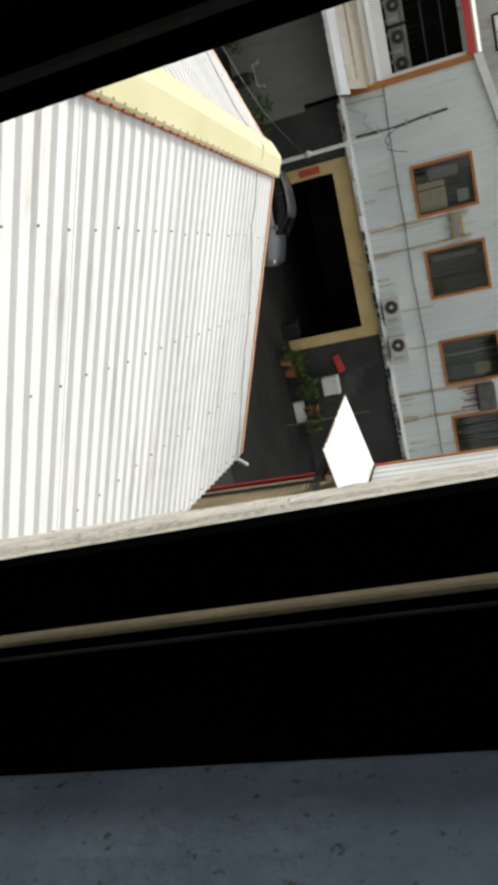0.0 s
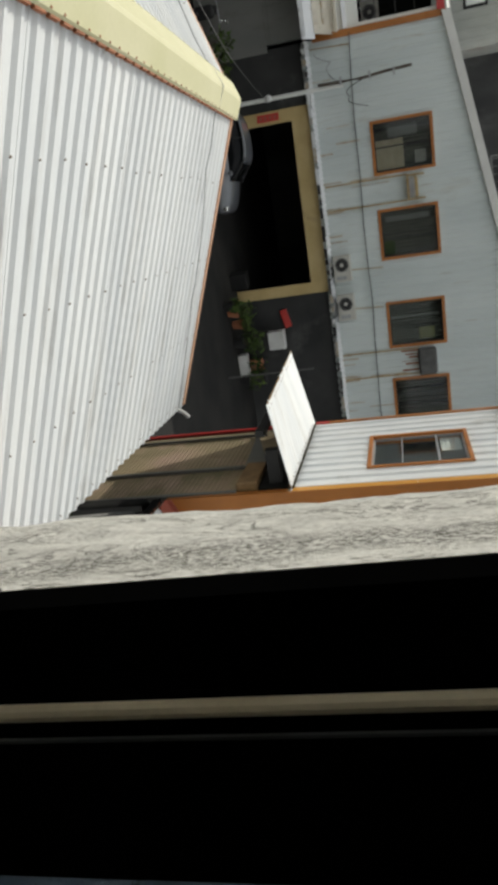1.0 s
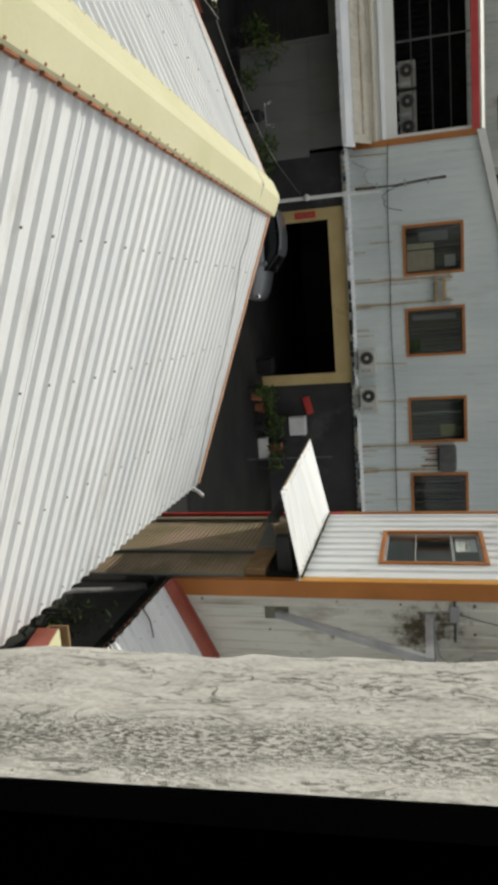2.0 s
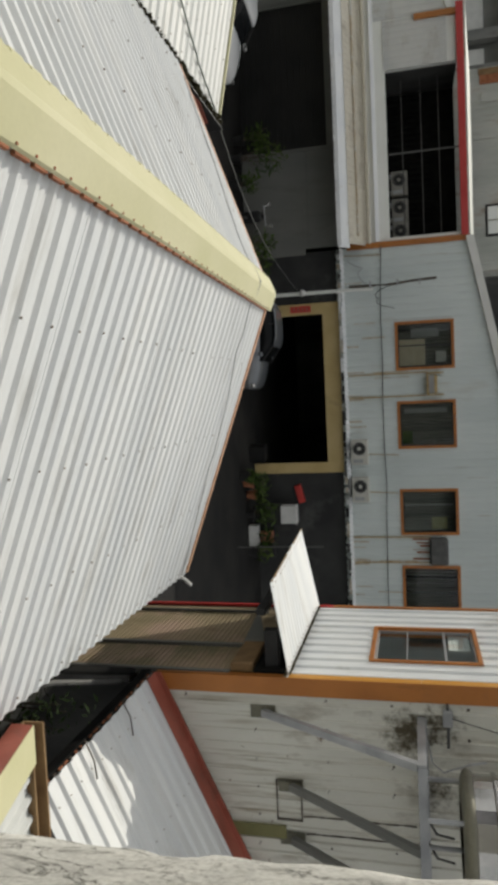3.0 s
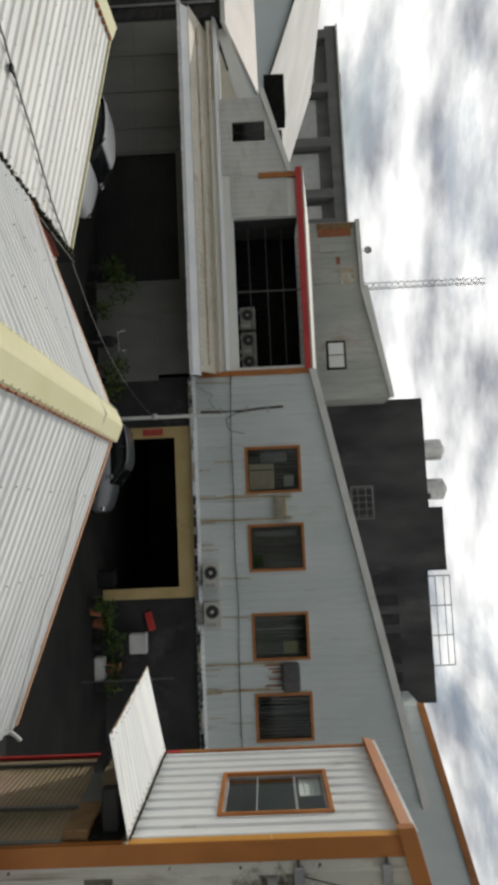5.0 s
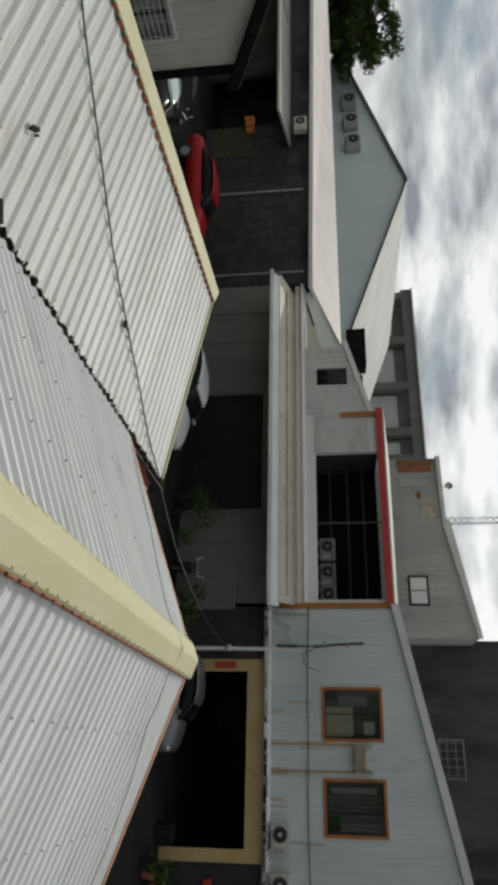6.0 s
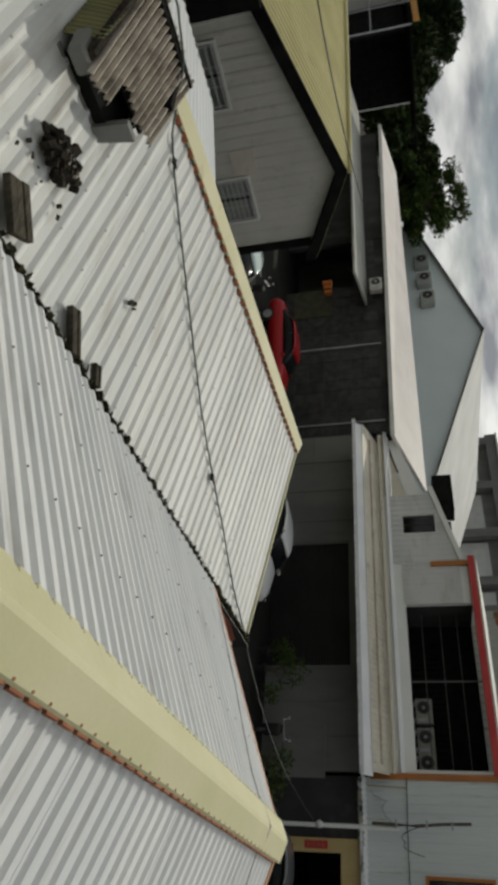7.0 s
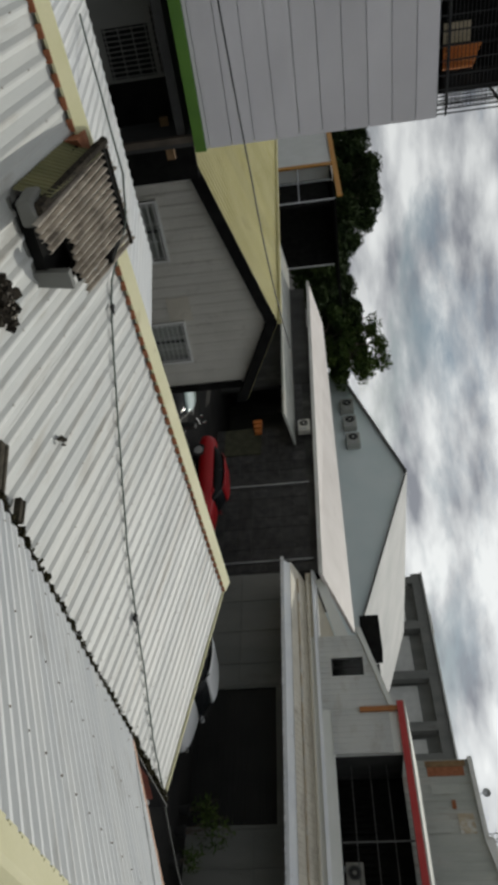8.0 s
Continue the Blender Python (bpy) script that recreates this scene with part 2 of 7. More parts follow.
RUBBER = surface("black_rubber", (0.012, 0.012, 0.012), (0.02, 0.02, 0.02), 8, 0.7, 0, 60, 0.1, 0.05)
LEAF = surface("green_leaves", (0.028, 0.055, 0.014), (0.080, 0.115, 0.028), 0.9, 0.8, 0, 12, 0.3, 0.0, spec=0.12)
LEAF_DARK = surface("dark_green_leaves", (0.014, 0.026, 0.009), (0.040, 0.060, 0.018), 0.5, 0.8, 0, 8, 0.3, 0.0, spec=0.1)
BARK = surface("grey_bark", (0.07, 0.055, 0.04), (0.12, 0.10, 0.075), 5, 0.9, 0, 40, 0.25, 0.4)
RED_PAINT = surface("red_car_paint", (0.3, 0.006, 0.01), (0.34, 0.008, 0.012), 1, 0.35, 0, 30, 0.04, 0.0, coat=0.1, spec=0.2)
WHITE_CAR = surface("white_car_paint", (0.66, 0.67, 0.67), (0.72, 0.72, 0.72), 1, 0.25, 0, 30, 0.03, 0.0, coat=0.6)
GREY_CAR = surface("silver_grey_car_paint", (0.15, 0.16, 0.175), (0.19, 0.20, 0.215), 1, 0.3, 0.3, 30, 0.03, 0.0, coat=0.6)
TERRACOTTA = surface("terracotta", (0.32, 0.12, 0.06), (0.40, 0.16, 0.08), 5, 0.85, 0, 50, 0.15, 0.1)
RED_PLASTIC = surface("red_plastic", (0.42, 0.03, 0.025), (0.50, 0.045, 0.035), 4, 0.5, 0, 40, 0.1, 0.02)
WHITE_PLASTIC = surface("white_plastic", (0.60, 0.60, 0.58), (0.68, 0.68, 0.66), 4, 0.5, 0, 40, 0.06, 0.02)
AC_CREAM = surface("cream_enamelled_case", (0.48, 0.47, 0.42), (0.56, 0.55, 0.50), 3, 0.5, 0, 40, 0.08, 0.03)
ORANGE_CLOTH = surface("orange_cloth", (0.55, 0.16, 0.03), (0.62, 0.22, 0.05), 4, 0.8, 0, 40, 0.1, 0.1)


def cement_render():
    """Rough pale render: ridged cracks, gritty pits and a trowelled relief."""
    m = surface("rough_pale_cement_render", (0.53, 0.52, 0.485), (0.66, 0.645, 0.60), 45, 0.95, 0, 420, 0.36, 0.4,
                stain=(0.36, 0.35, 0.29), stain_scale=24, stain_at=(0.58, 0.78), vary=0)
    n, l = m.node_tree.nodes, m.node_tree.links
    b = n["Principled BSDF"]
    tc = n.new("ShaderNodeTexCoord")

    def noise_at(scale, stretch, detail, rough, twist):
        mp = n.new("ShaderNodeMapping")
        mp.inputs["Scale"].default_value = stretch
        q = n.new("ShaderNodeTexNoise")
        q.inputs["Scale"].default_value, q.inputs["Detail"].default_value = scale, detail
        q.inputs["Roughness"].default_value, q.inputs["Distortion"].default_value = rough, twist
        l.new(tc.outputs["Object"], mp.inputs["Vector"])
        l.new(mp.outputs["Vector"], q.inputs["Vector"])
        return q.outputs["Fac"]

    def ramp(src, p0, p1, c0, c1):
        r = n.new("ShaderNodeValToRGB")
        r.color_ramp.elements[0].position, r.color_ramp.elements[0].color = p0, (c0, c0, c0, 1)
        r.color_ramp.elements[1].position, r.color_ramp.elements[1].color = p1, (c1, c1, c1, 1)
        l.new(src, r.inputs["Fac"])
        return r.outputs["Color"]

    def calc(op, a, c):
        q = n.new("ShaderNodeMath")
        q.operation = op
        l.new(a, q.inputs[0])
        if isinstance(c, float):
            q.inputs[1].default_value = c
        else:
            l.new(c, q.inputs[1])
        return q.outputs["Value"]

    wave = noise_at(46, (1.3, 1.3, 0.6), 10, 0.62, 0.7)
    ridge = n.new("ShaderNodeMath")
    ridge.operation = "ABSOLUTE"
    l.new(calc("SUBTRACT", wave, 0.5), ridge.inputs[0])
    crack = ramp(ridge.outputs["Value"], 0.0, 0.014, 1.0, 0.0)
    crack = calc("MULTIPLY", crack, ramp(noise_at(28, (1, 1, 0.6), 4, 0.5, 0.0), 0.42, 0.54, 0.0, 1.0))
    pits = ramp(noise_at(520, (1, 1, 0.7), 3, 0.6, 0.0), 0.58, 0.66, 0.0, 1.0)
    pits = calc("MULTIPLY", pits, ramp(noise_at(34, (1, 1, 0.5), 5, 0.6, 0.0), 0.46, 0.58, 0.10, 1.0))
    # gritty band where the render was left rough beside the frame
    sep = n.new("ShaderNodeSeparateXYZ")
    l.new(tc.outputs["Object"], sep.inputs[0])
    off = calc("SUBTRACT", sep.outputs["Y"], 0.072)
    wob = calc("MULTIPLY", calc("SUBTRACT", noise_at(16, (1, 1, 1), 5, 0.6, 0.0), 0.5), 0.05)
    near = n.new("ShaderNodeMath")
    near.operation = "ABSOLUTE"
    l.new(calc("ADD", off, wob), near.inputs[0])
    band = ramp(near.outputs["Value"], 0.006, 0.020, 1.0, 0.0)
    grit = ramp(noise_at(640, (1, 1, 0.6), 3, 0.6, 0.0), 0.50, 0.60, 0.0, 1.0)
    streaks = ramp(noise_at(1.0, (420, 420, 30), 4, 0.6, 0.0), 0.56, 0.74, 0.0, 0.14)
    pits = calc("MAXIMUM", calc("MULTIPLY", pits, 0.7), calc("MULTIPLY", grit, band))
    pits = calc("MAXIMUM", pits, streaks)
    dark = calc("MAXIMUM", crack, calc("MULTIPLY", pits, 0.85))
    mx = n.new("ShaderNodeMixRGB")
    mx.inputs["Color2"].default_value = (0.085, 0.082, 0.055, 1)
    l.new(dark, mx.inputs["Fac"])
    old = b.inputs["Base Color"].links[0].from_socket
    l.new(old, mx.inputs["Color1"])
    l.new(mx.outputs["Color"], b.inputs["Base Color"])
    height = calc("SUBTRACT", wave, dark)
    bp = n.new("ShaderNodeBump")
    bp.inputs["Strength"].default_value, bp.inputs["Distance"].default_value = 0.7, 0.003
    l.new(height, bp.inputs["Height"])
    l.new(bp.outputs["Normal"], b.inputs["Normal"])
    return m


JAMB_CEMENT = cement_render()
# Concrete toned darker, so the lane's shade sits partly in its colour.
DIM_CONCRETE = surface("shade_darkened_render", (0.035, 0.036, 0.036), (0.058, 0.058, 0.057), 0.9, 0.9, 0, 50, 0.12, 0.15,
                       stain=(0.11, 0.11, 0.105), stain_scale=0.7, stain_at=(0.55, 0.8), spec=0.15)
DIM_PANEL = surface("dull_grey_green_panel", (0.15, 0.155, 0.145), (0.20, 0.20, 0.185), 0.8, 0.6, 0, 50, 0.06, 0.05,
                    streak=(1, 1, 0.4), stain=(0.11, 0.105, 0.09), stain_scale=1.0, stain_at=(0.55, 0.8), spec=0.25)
WINDOW_CLOTH = surface("dull_olive_curtain", (0.045, 0.05, 0.038), (0.1, 0.098, 0.08), 5, 0.9, 0, 60, 0.15, 0.1, streak=(6, 6, 0.5))
TEAL_CAR = surface("pale_teal_car_paint", (0.45, 0.55, 0.53), (0.50, 0.60, 0.58), 1, 0.2, 0.2, 30, 0.03, 0.0, coat=0.6)
CHROME = surface("bright_lamp_glass", (0.75, 0.75, 0.73), (0.8, 0.8, 0.78), 4, 0.1, 0.8, 40, 0.05, 0.0)

PORCH_WHITE = surface("bright_white_gutter_steel", (0.70, 0.72, 0.74), (0.78, 0.79, 0.79), 1.2, 0.4, 0, 40, 0.05, 0.04,
                      stain=(0.40, 0.33, 0.25), stain_scale=3.0, stain_at=(0.60, 0.80))
RUST_STAIN = surface("thin_brown_rust_stain", (0.38, 0.3, 0.2), (0.5, 0.44, 0.34), 3.0, 0.8, 0, 40, 0.2, 0.0,
                     stain=(0.55, 0.55, 0.52), stain_scale=4.0, stain_at=(0.50, 0.62))
TANK_BASE = surface("dull_olive_grey_steel", (0.13, 0.125, 0.095), (0.20, 0.19, 0.14), 5.0, 0.5, 0.3, 50, 0.15, 0.05)
GREEN_CABLE = surface("grey_green_cable", (0.05, 0.075, 0.065), (0.09, 0.12, 0.10), 8, 0.6, 0, 50, 0.1, 0.0)
# Flat black for black boards and for sheets that stand in for shade.
BLACK_AND_SHADE = surface("black_boards_and_shade", (0.006, 0.006, 0.006), (0.014, 0.014, 0.013), 3, 0.9, 0, 40, 0.2, 0.1, spec=0.1)
DULL_RAIL = surface("dull_dark_steel_rail", (0.07, 0.07, 0.068), (0.11, 0.11, 0.105), 4, 0.6, 0.2, 50, 0.1, 0.0)
BRIGHT_WALL = surface("clean_white_wall_paint", (0.72, 0.735, 0.695), (0.78, 0.79, 0.76), 0.8, 0.6, 0, 40, 0.03, 0.02)
POLE_DARK = surface("dark_brown_stained_pole", (0.05, 0.04, 0.03), (0.10, 0.08, 0.06), 4, 0.7, 0, 50, 0.2, 0.05)


def weep(m, tint, scale, stretch, at, patch=None):
    """Adds dirt of one tint to a material: runs stretched along an axis, kept to broad patches."""
    n, l = m.node_tree.nodes, m.node_tree.links
    tc = n.new("ShaderNodeTexCoord")
    mp = n.new("ShaderNodeMapping")
    mp.inputs["Scale"].default_value = stretch
    q = n.new("ShaderNodeTexNoise")
    q.inputs["Scale"].default_value, q.inputs["Detail"].default_value, q.inputs["Roughness"].default_value = scale, 7, 0.62
    r = n.new("ShaderNodeValToRGB")
    r.color_ramp.elements[0].position, r.color_ramp.elements[1].position = at
    l.new(tc.outputs["Object"], mp.inputs["Vector"])
    l.new(mp.outputs["Vector"], q.inputs["Vector"])
    l.new(q.outputs["Fac"], r.inputs["Fac"])
    fac = r.outputs["Color"]
    if patch:
        q2 = n.new("ShaderNodeTexNoise")
        q2.inputs["Scale"].default_value, q2.inputs["Detail"].default_value = patch, 3
        r2 = n.new("ShaderNodeValToRGB")
        r2.color_ramp.elements[0].position, r2.color_ramp.elements[1].position = 0.46, 0.62
        mu = n.new("ShaderNodeMath")
        mu.operation = "MULTIPLY"
        l.new(tc.outputs["Object"], q2.inputs["Vector"])
        l.new(q2.outputs["Fac"], r2.inputs["Fac"])
        l.new(fac, mu.inputs[0])
        l.new(r2.outputs["Color"], mu.inputs[1])
        fac = mu.outputs["Value"]
    mx = n.new("ShaderNodeMixRGB")
    mx.inputs["Color2"].default_value = (*tint, 1)
    b = n["Principled BSDF"]
    l.new(b.inputs["Base Color"].links[0].from_socket, mx.inputs["Color1"])
    l.new(fac, mx.inputs["Fac"])
    l.new(mx.outputs["Color"], b.inputs["Base Color"])


def mould(m, centre, reach, tint, lift):
    """Adds a ragged spreading patch of mould round a place."""
    n, l = m.node_tree.nodes, m.node_tree.links
    tc = n.new("ShaderNodeTexCoord")
    away = n.new("ShaderNodeVectorMath")
    away.operation = "DISTANCE"
    away.inputs[1].default_value = centre
    fall = n.new("ShaderNodeMapRange")
    fall.inputs["From Min"].default_value, fall.inputs["From Max"].default_value = 0.05, reach
    fall.inputs["To Min"].default_value, fall.inputs["To Max"].default_value = lift, -0.14
    q = n.new("ShaderNodeTexNoise")
    q.inputs["Scale"].default_value, q.inputs["Detail"].default_value, q.inputs["Roughness"].default_value = 9.0, 9, 0.7
    add = n.new("ShaderNodeMath")
    r = n.new("ShaderNodeValToRGB")
    r.color_ramp.elements[0].position, r.color_ramp.elements[1].position = 0.52, 0.76
    mx = n.new("ShaderNodeMixRGB")
    mx.inputs["Color2"].default_value = (*tint, 1)
    b = n["Principled BSDF"]
    l.new(tc.outputs["Object"], away.inputs[0])
    l.new(tc.outputs["Object"], q.inputs["Vector"])
    l.new(away.outputs["Value"], fall.inputs["Value"])
    l.new(fall.outputs["Result"], add.inputs[0])
    l.new(q.outputs["Fac"], add.inputs[1])
    l.new(add.outputs["Value"], r.inputs["Fac"])
    l.new(b.inputs["Base Color"].links[0].from_socket, mx.inputs["Color1"])
    l.new(r.outputs["Color"], mx.inputs["Fac"])
    l.new(mx.outputs["Color"], b.inputs["Base Color"])


HALL_ROOF = surface("dull_white_hall_roof", (0.34, 0.345, 0.34), (0.42, 0.42, 0.41), 0.25, 0.7, 0, 8, 0.06, 0.02, spec=0.2)
GATE_GREEN = surface("dark_olive_gate_paint", (0.045, 0.047, 0.030), (0.075, 0.074, 0.048), 3, 0.7, 0, 40, 0.15, 0.05, spec=0.2)
PEACH_TRIM = surface("sun_bleached_peach_flashing", (0.50, 0.27, 0.16), (0.60, 0.36, 0.23), 2.4, 0.55, 0, 40, 0.1, 0.05,
                     stain=(0.34, 0.12, 0.06), stain_scale=3.0, stain_at=(0.55, 0.75))
RUSTY_PIPE = surface("brown_rusted_thin_pipe", (0.30, 0.21, 0.10), (0.48, 0.38, 0.22), 6, 0.8, 0, 60, 0.2, 0.05)
PALE_CABLE = surface("dusty_pale_grey_cable", (0.30, 0.30, 0.31), (0.40, 0.40, 0.41), 8, 0.6, 0, 50, 0.1, 0.0)
MOSS = surface("dark_moss_and_dirt", (0.020, 0.020, 0.010), (0.062, 0.055, 0.030), 14, 0.95, 0, 90, 0.35, 0.2, spec=0.1)
AMBER_AND_SUNLIT_TRIM = surface("amber_and_sunlit_trim", (0.55, 0.25, 0.03), (0.62, 0.30, 0.05), 2.0, 0.5, 0, 40, 0.06, 0.03)
PINK_ROOF = surface("pinkish_white_roof_paint", (0.66, 0.61, 0.57), (0.74, 0.69, 0.65), 0.8, 0.55, 0, 40, 0.05, 0.03,
                    stain=(0.45, 0.40, 0.36), stain_scale=1.0, stain_at=(0.62, 0.85))
WEATHERED = surface("weathered_grey_cladding", (0.34, 0.355, 0.32), (0.47, 0.47, 0.43), 0.9, 0.65, 0, 40, 0.1, 0.06,
                    streak=(1, 1, 0.4), stain=(0.22, 0.14, 0.08), stain_scale=0.9, stain_at=(0.56, 0.78))
# Cream case darkened for the terrace's shade, with random stains on top.
DIMMED_CASE = surface("shade_dimmed_stained_case", (0.22, 0.215, 0.19), (0.32, 0.31, 0.275), 3, 0.6, 0, 40, 0.12, 0.03,
                     stain=(0.12, 0.10, 0.08), stain_scale=5.0, stain_at=(0.55, 0.75))
RUSTY_BROWN = surface("rust_brown_sheet", (0.17, 0.10, 0.045), (0.26, 0.165, 0.075), 5, 0.8, 0, 60, 0.25, 0.1)
# runs of rust and dirt on the steel walls, mould round the bracket arms
weep(GREY_WALL, (0.30, 0.21, 0.11), 1.0, (9, 9, 0.7), (0.58, 0.82), 0.55)
weep(PIPE_WALL, (0.24, 0.19, 0.11), 1.0, (14, 14, 0.8), (0.54, 0.76), 0.9)
weep(PIPE_WALL, (0.16, 0.085, 0.035), 11.0, (1, 1, 1), (0.68, 0.74))
for spot, reach, lift in (((3.56, 7.34, 5.38), 0.45, 0.28), ((3.45, 7.34, 5.66), 0.42, 0.20), ((4.15, 7.34, 5.66), 0.42, 0.17)):
    mould(PIPE_WALL, spot, reach, (0.085, 0.068, 0.036), lift)
weep(SHUTTER_BROWN, (0.36, 0.25, 0.18), 1.0, (1.2, 1.2, 2.0), (0.50, 0.68))
weep(SHUTTER_BROWN, (0.15, 0.06, 0.02), 1.0, (5, 5, 1.2), (0.60, 0.76), 1.0)
weep(WEATHERED, (0.16, 0.11, 0.06), 1.0, (6, 6, 0.6), (0.56, 0.78), 0.5)
weep(ORANGE_TRIM, (0.16, 0.065, 0.02), 1.0, (7, 7, 1.5), (0.54, 0.76), 1.2)


# ---- building helpers ----
class Shape:
    """Gathers vertices and faces; fr maps (u, w, z) to the world where a facade is built."""

    def __init__(self, fr=None):
        self.v, self.f, self.fr = [], [], fr

    def pt(self, p):
        p = Vector(p)
        self.v.append(self.fr @ p if self.fr else p)
        return len(self.v) - 1

    def face(self, *pts):
        self.f.append([self.pt(p) for p in pts])

    def box(self, x0, x1, y0, y1, z0, z1, turn=None):
        c = [(x0, y0, z0), (x1, y0, z0), (x1, y1, z0), (x0, y1, z0), (x0, y0, z1), (x1, y0, z1), (x1, y1, z1), (x0, y1, z1)]
        if turn is not None:
            c = [turn @ Vector(q) for q in c]
        i = [self.pt(q) for q in c]
        for a in ((0, 3, 2, 1), (4, 5, 6, 7), (0, 1, 5, 4), (1, 2, 6, 5), (2, 3, 7, 6), (3, 0, 4, 7)):
            self.f.append([i[k] for k in a])
        return self

    def soft_box(self, x0, x1, y0, y1, z0, z1, c=0.01, turn=None):
        """A box with chamfered edges."""
        bm = bmesh.new()
        for sx in (0, 1):
            for sy in (0, 1):
                for sz in (0, 1):
                    X, Y, Z = (x0, x1)[sx], (y0, y1)[sy], (z0, z1)[sz]
                    dx, dy, dz = (c, -c)[sx], (c, -c)[sy], (c, -c)[sz]
                    for q in ((X, Y + dy, Z + dz), (X + dx, Y, Z + dz), (X + dx, Y + dy, Z)):
                        bm.verts.new(q if turn is None else turn @ Vector(q))
        bmesh.ops.convex_hull(bm, input=bm.verts)
        self.take(bm)
        return self

    def take(self, bm):
        bm.verts.index_update()
        base = len(self.v)
        for q in bm.verts:
            self.pt(q.co)
        for q in bm.faces:
            self.f.append([base + k.index for k in q.verts])
        bm.free()

    def tube(self, p, q, r, n=8, r2=None, caps=True):
        p, q = Vector(p), Vector(q)
        r2 = r if r2 is None else r2
        d = (q - p).normalized()
        a = d.orthogonal().normalized()
        b = d.cross(a)
        ring = lambda c, rad: [self.pt(c + rad * (math.cos(k * math.tau / n) * a + math.sin(k * math.tau / n) * b)) for k in range(n)]
        i, j = ring(p, r), ring(q, r2)
        for k in range(n):
            self.f.append([i[k], i[(k + 1) % n], j[(k + 1) % n], j[k]])
        if caps:
            self.f.append(i[::-1])
            self.f.append(j)
        return self

    def line(self, pts, r, n=6):
        for a, b in zip(pts, pts[1:]):
            self.tube(a, b, r, n)
        return self

    def sweep(self, pts, r, n=6):
        """One unbroken round strand through the points."""
        pts = [Vector(p) for p in pts]
        last = None
        for k, p in enumerate(pts):
            d = (pts[min(k + 1, len(pts) - 1)] - pts[max(k - 1, 0)]).normalized()
            a = d.cross(Vector((0, 0, 1)))
            a = a.normalized() if a.length > 1e-4 else Vector((1, 0, 0))
            b = d.cross(a)
            ring = [self.pt(p + r * (math.cos(i * math.tau / n) * a + math.sin(i * math.tau / n) * b)) for i in range(n)]
            if last:
                for i in range(n):
                    self.f.append([last[i], last[(i + 1) % n], ring[(i + 1) % n], ring[i]])
            else:
                self.f.append(ring[::-1])
            last = ring
        self.f.append(last)
        return self

    def prism(self, poly, axis, c0, c1):
        """A polygon drawn in the two other axes, pushed along axis from c0 to c1."""
        def put(q, c):
            q = list(q)
            q.insert("xyz".index(axis), c)
            return self.pt(q)
        i, j = [put(q, c0) for q in poly], [put(q, c1) for q in poly]
        n = len(poly)
        for k in range(n):
            self.f.append([i[k], i[(k + 1) % n], j[(k + 1) % n], j[k]])
        self.f.append(i[::-1])
        self.f.append(j)
        return self


def part(name, shape, material, parent=None, label="", smooth=False):
    """Links a Shape as one mesh object under a thing or a part."""
    me = bpy.data.meshes.new(name)
    me.from_pydata([tuple(q) for q in shape.v], [], shape.f)
    me.validate()
    bm = bmesh.new()
    bm.from_mesh(me)
    bmesh.ops.remove_doubles(bm, verts=bm.verts, dist=1e-5)
    bmesh.ops.recalc_face_normals(bm, faces=bm.faces)
    bm.to_mesh(me)
    bm.free()
    if smooth:
        me.shade_smooth()
    me.materials.append(material)
    ob = new(name, me)
    if parent:
        base = parent
        at = Matrix.Identity(4)
        while base:
            at = base.matrix_basis @ at if base.parent is None else at
            base = base.parent
        ob.parent = parent
        if parent.parent is None:
            ob.matrix_parent_inverse = at.inverted()
    if label:
        tagged(ob, label)
    return ob


def parts(name, shape, material, parent=None, label="", smooth=False):
    """Like part, but every loose piece of the Shape becomes a part of its own."""
    link = list(range(len(shape.v)))

    def root(i):
        while link[i] != i:
            link[i] = link[link[i]]
            i = link[i]
        return i

    for f in shape.f:
        for i in f[1:]:
            link[root(i)] = root(f[0])
    groups = {}
    for f in shape.f:
        groups.setdefault(root(f[0]), []).append(f)
    made = []
    for faces in groups.values():
        s, seen = Shape(), {}
        for f in faces:
            for i in f:
                if i not in seen:
                    seen[i] = len(s.v)
                    s.v.append(shape.v[i])
            s.f.append([seen[i] for i in f])
        made.append(part(name, s, material, parent, label, smooth))
    return made


def thing(name, label, category, at=(0, 0, 0), group="", kind=""):
    ob = new(name)
    ob.empty_display_size = 0.2
    ob.matrix_basis = Matrix.Translation(at)
    return tagged(ob, label, category, group, kind)


def facade(origin, along, out):
    """Frame of a facade: u runs along, w out of the wall, z up."""
    a, o = Vector((*along, 0)).normalized(), Vector((*out, 0)).normalized()
    m = Matrix.Identity(4)
    m.col[0], m.col[1], m.col[2], m.col[3] = (*a, 0), (*o, 0), (0, 0, 1, 0), (*origin, 1)
    return m


def rib_profile(length, pitch, h, phase=0.0, pan=0.52, side=0.12):
    """Breakpoints (u, height) of a trapezoid-ribbed sheet."""
    pts, u = [], -phase
    while u < length:
        for du, d in ((0, 0), (pan, 0), (pan + side, h), (1 - side, h)):
            pts.append((u + du * pitch, d))
        u += pitch
    pts.append((u, 0))
    out = []
    for (a, da), (b, db) in zip(pts, pts[1:]):
        if b <= 0 or a >= length:
            continue
        lo, hi = max(a, 0), min(b, length)
        f = lambda x: da + (db - da) * (x - a) / (b - a)
        if not out:
            out.append((lo, f(lo)))
        out.append((hi, f(hi)))
    return out


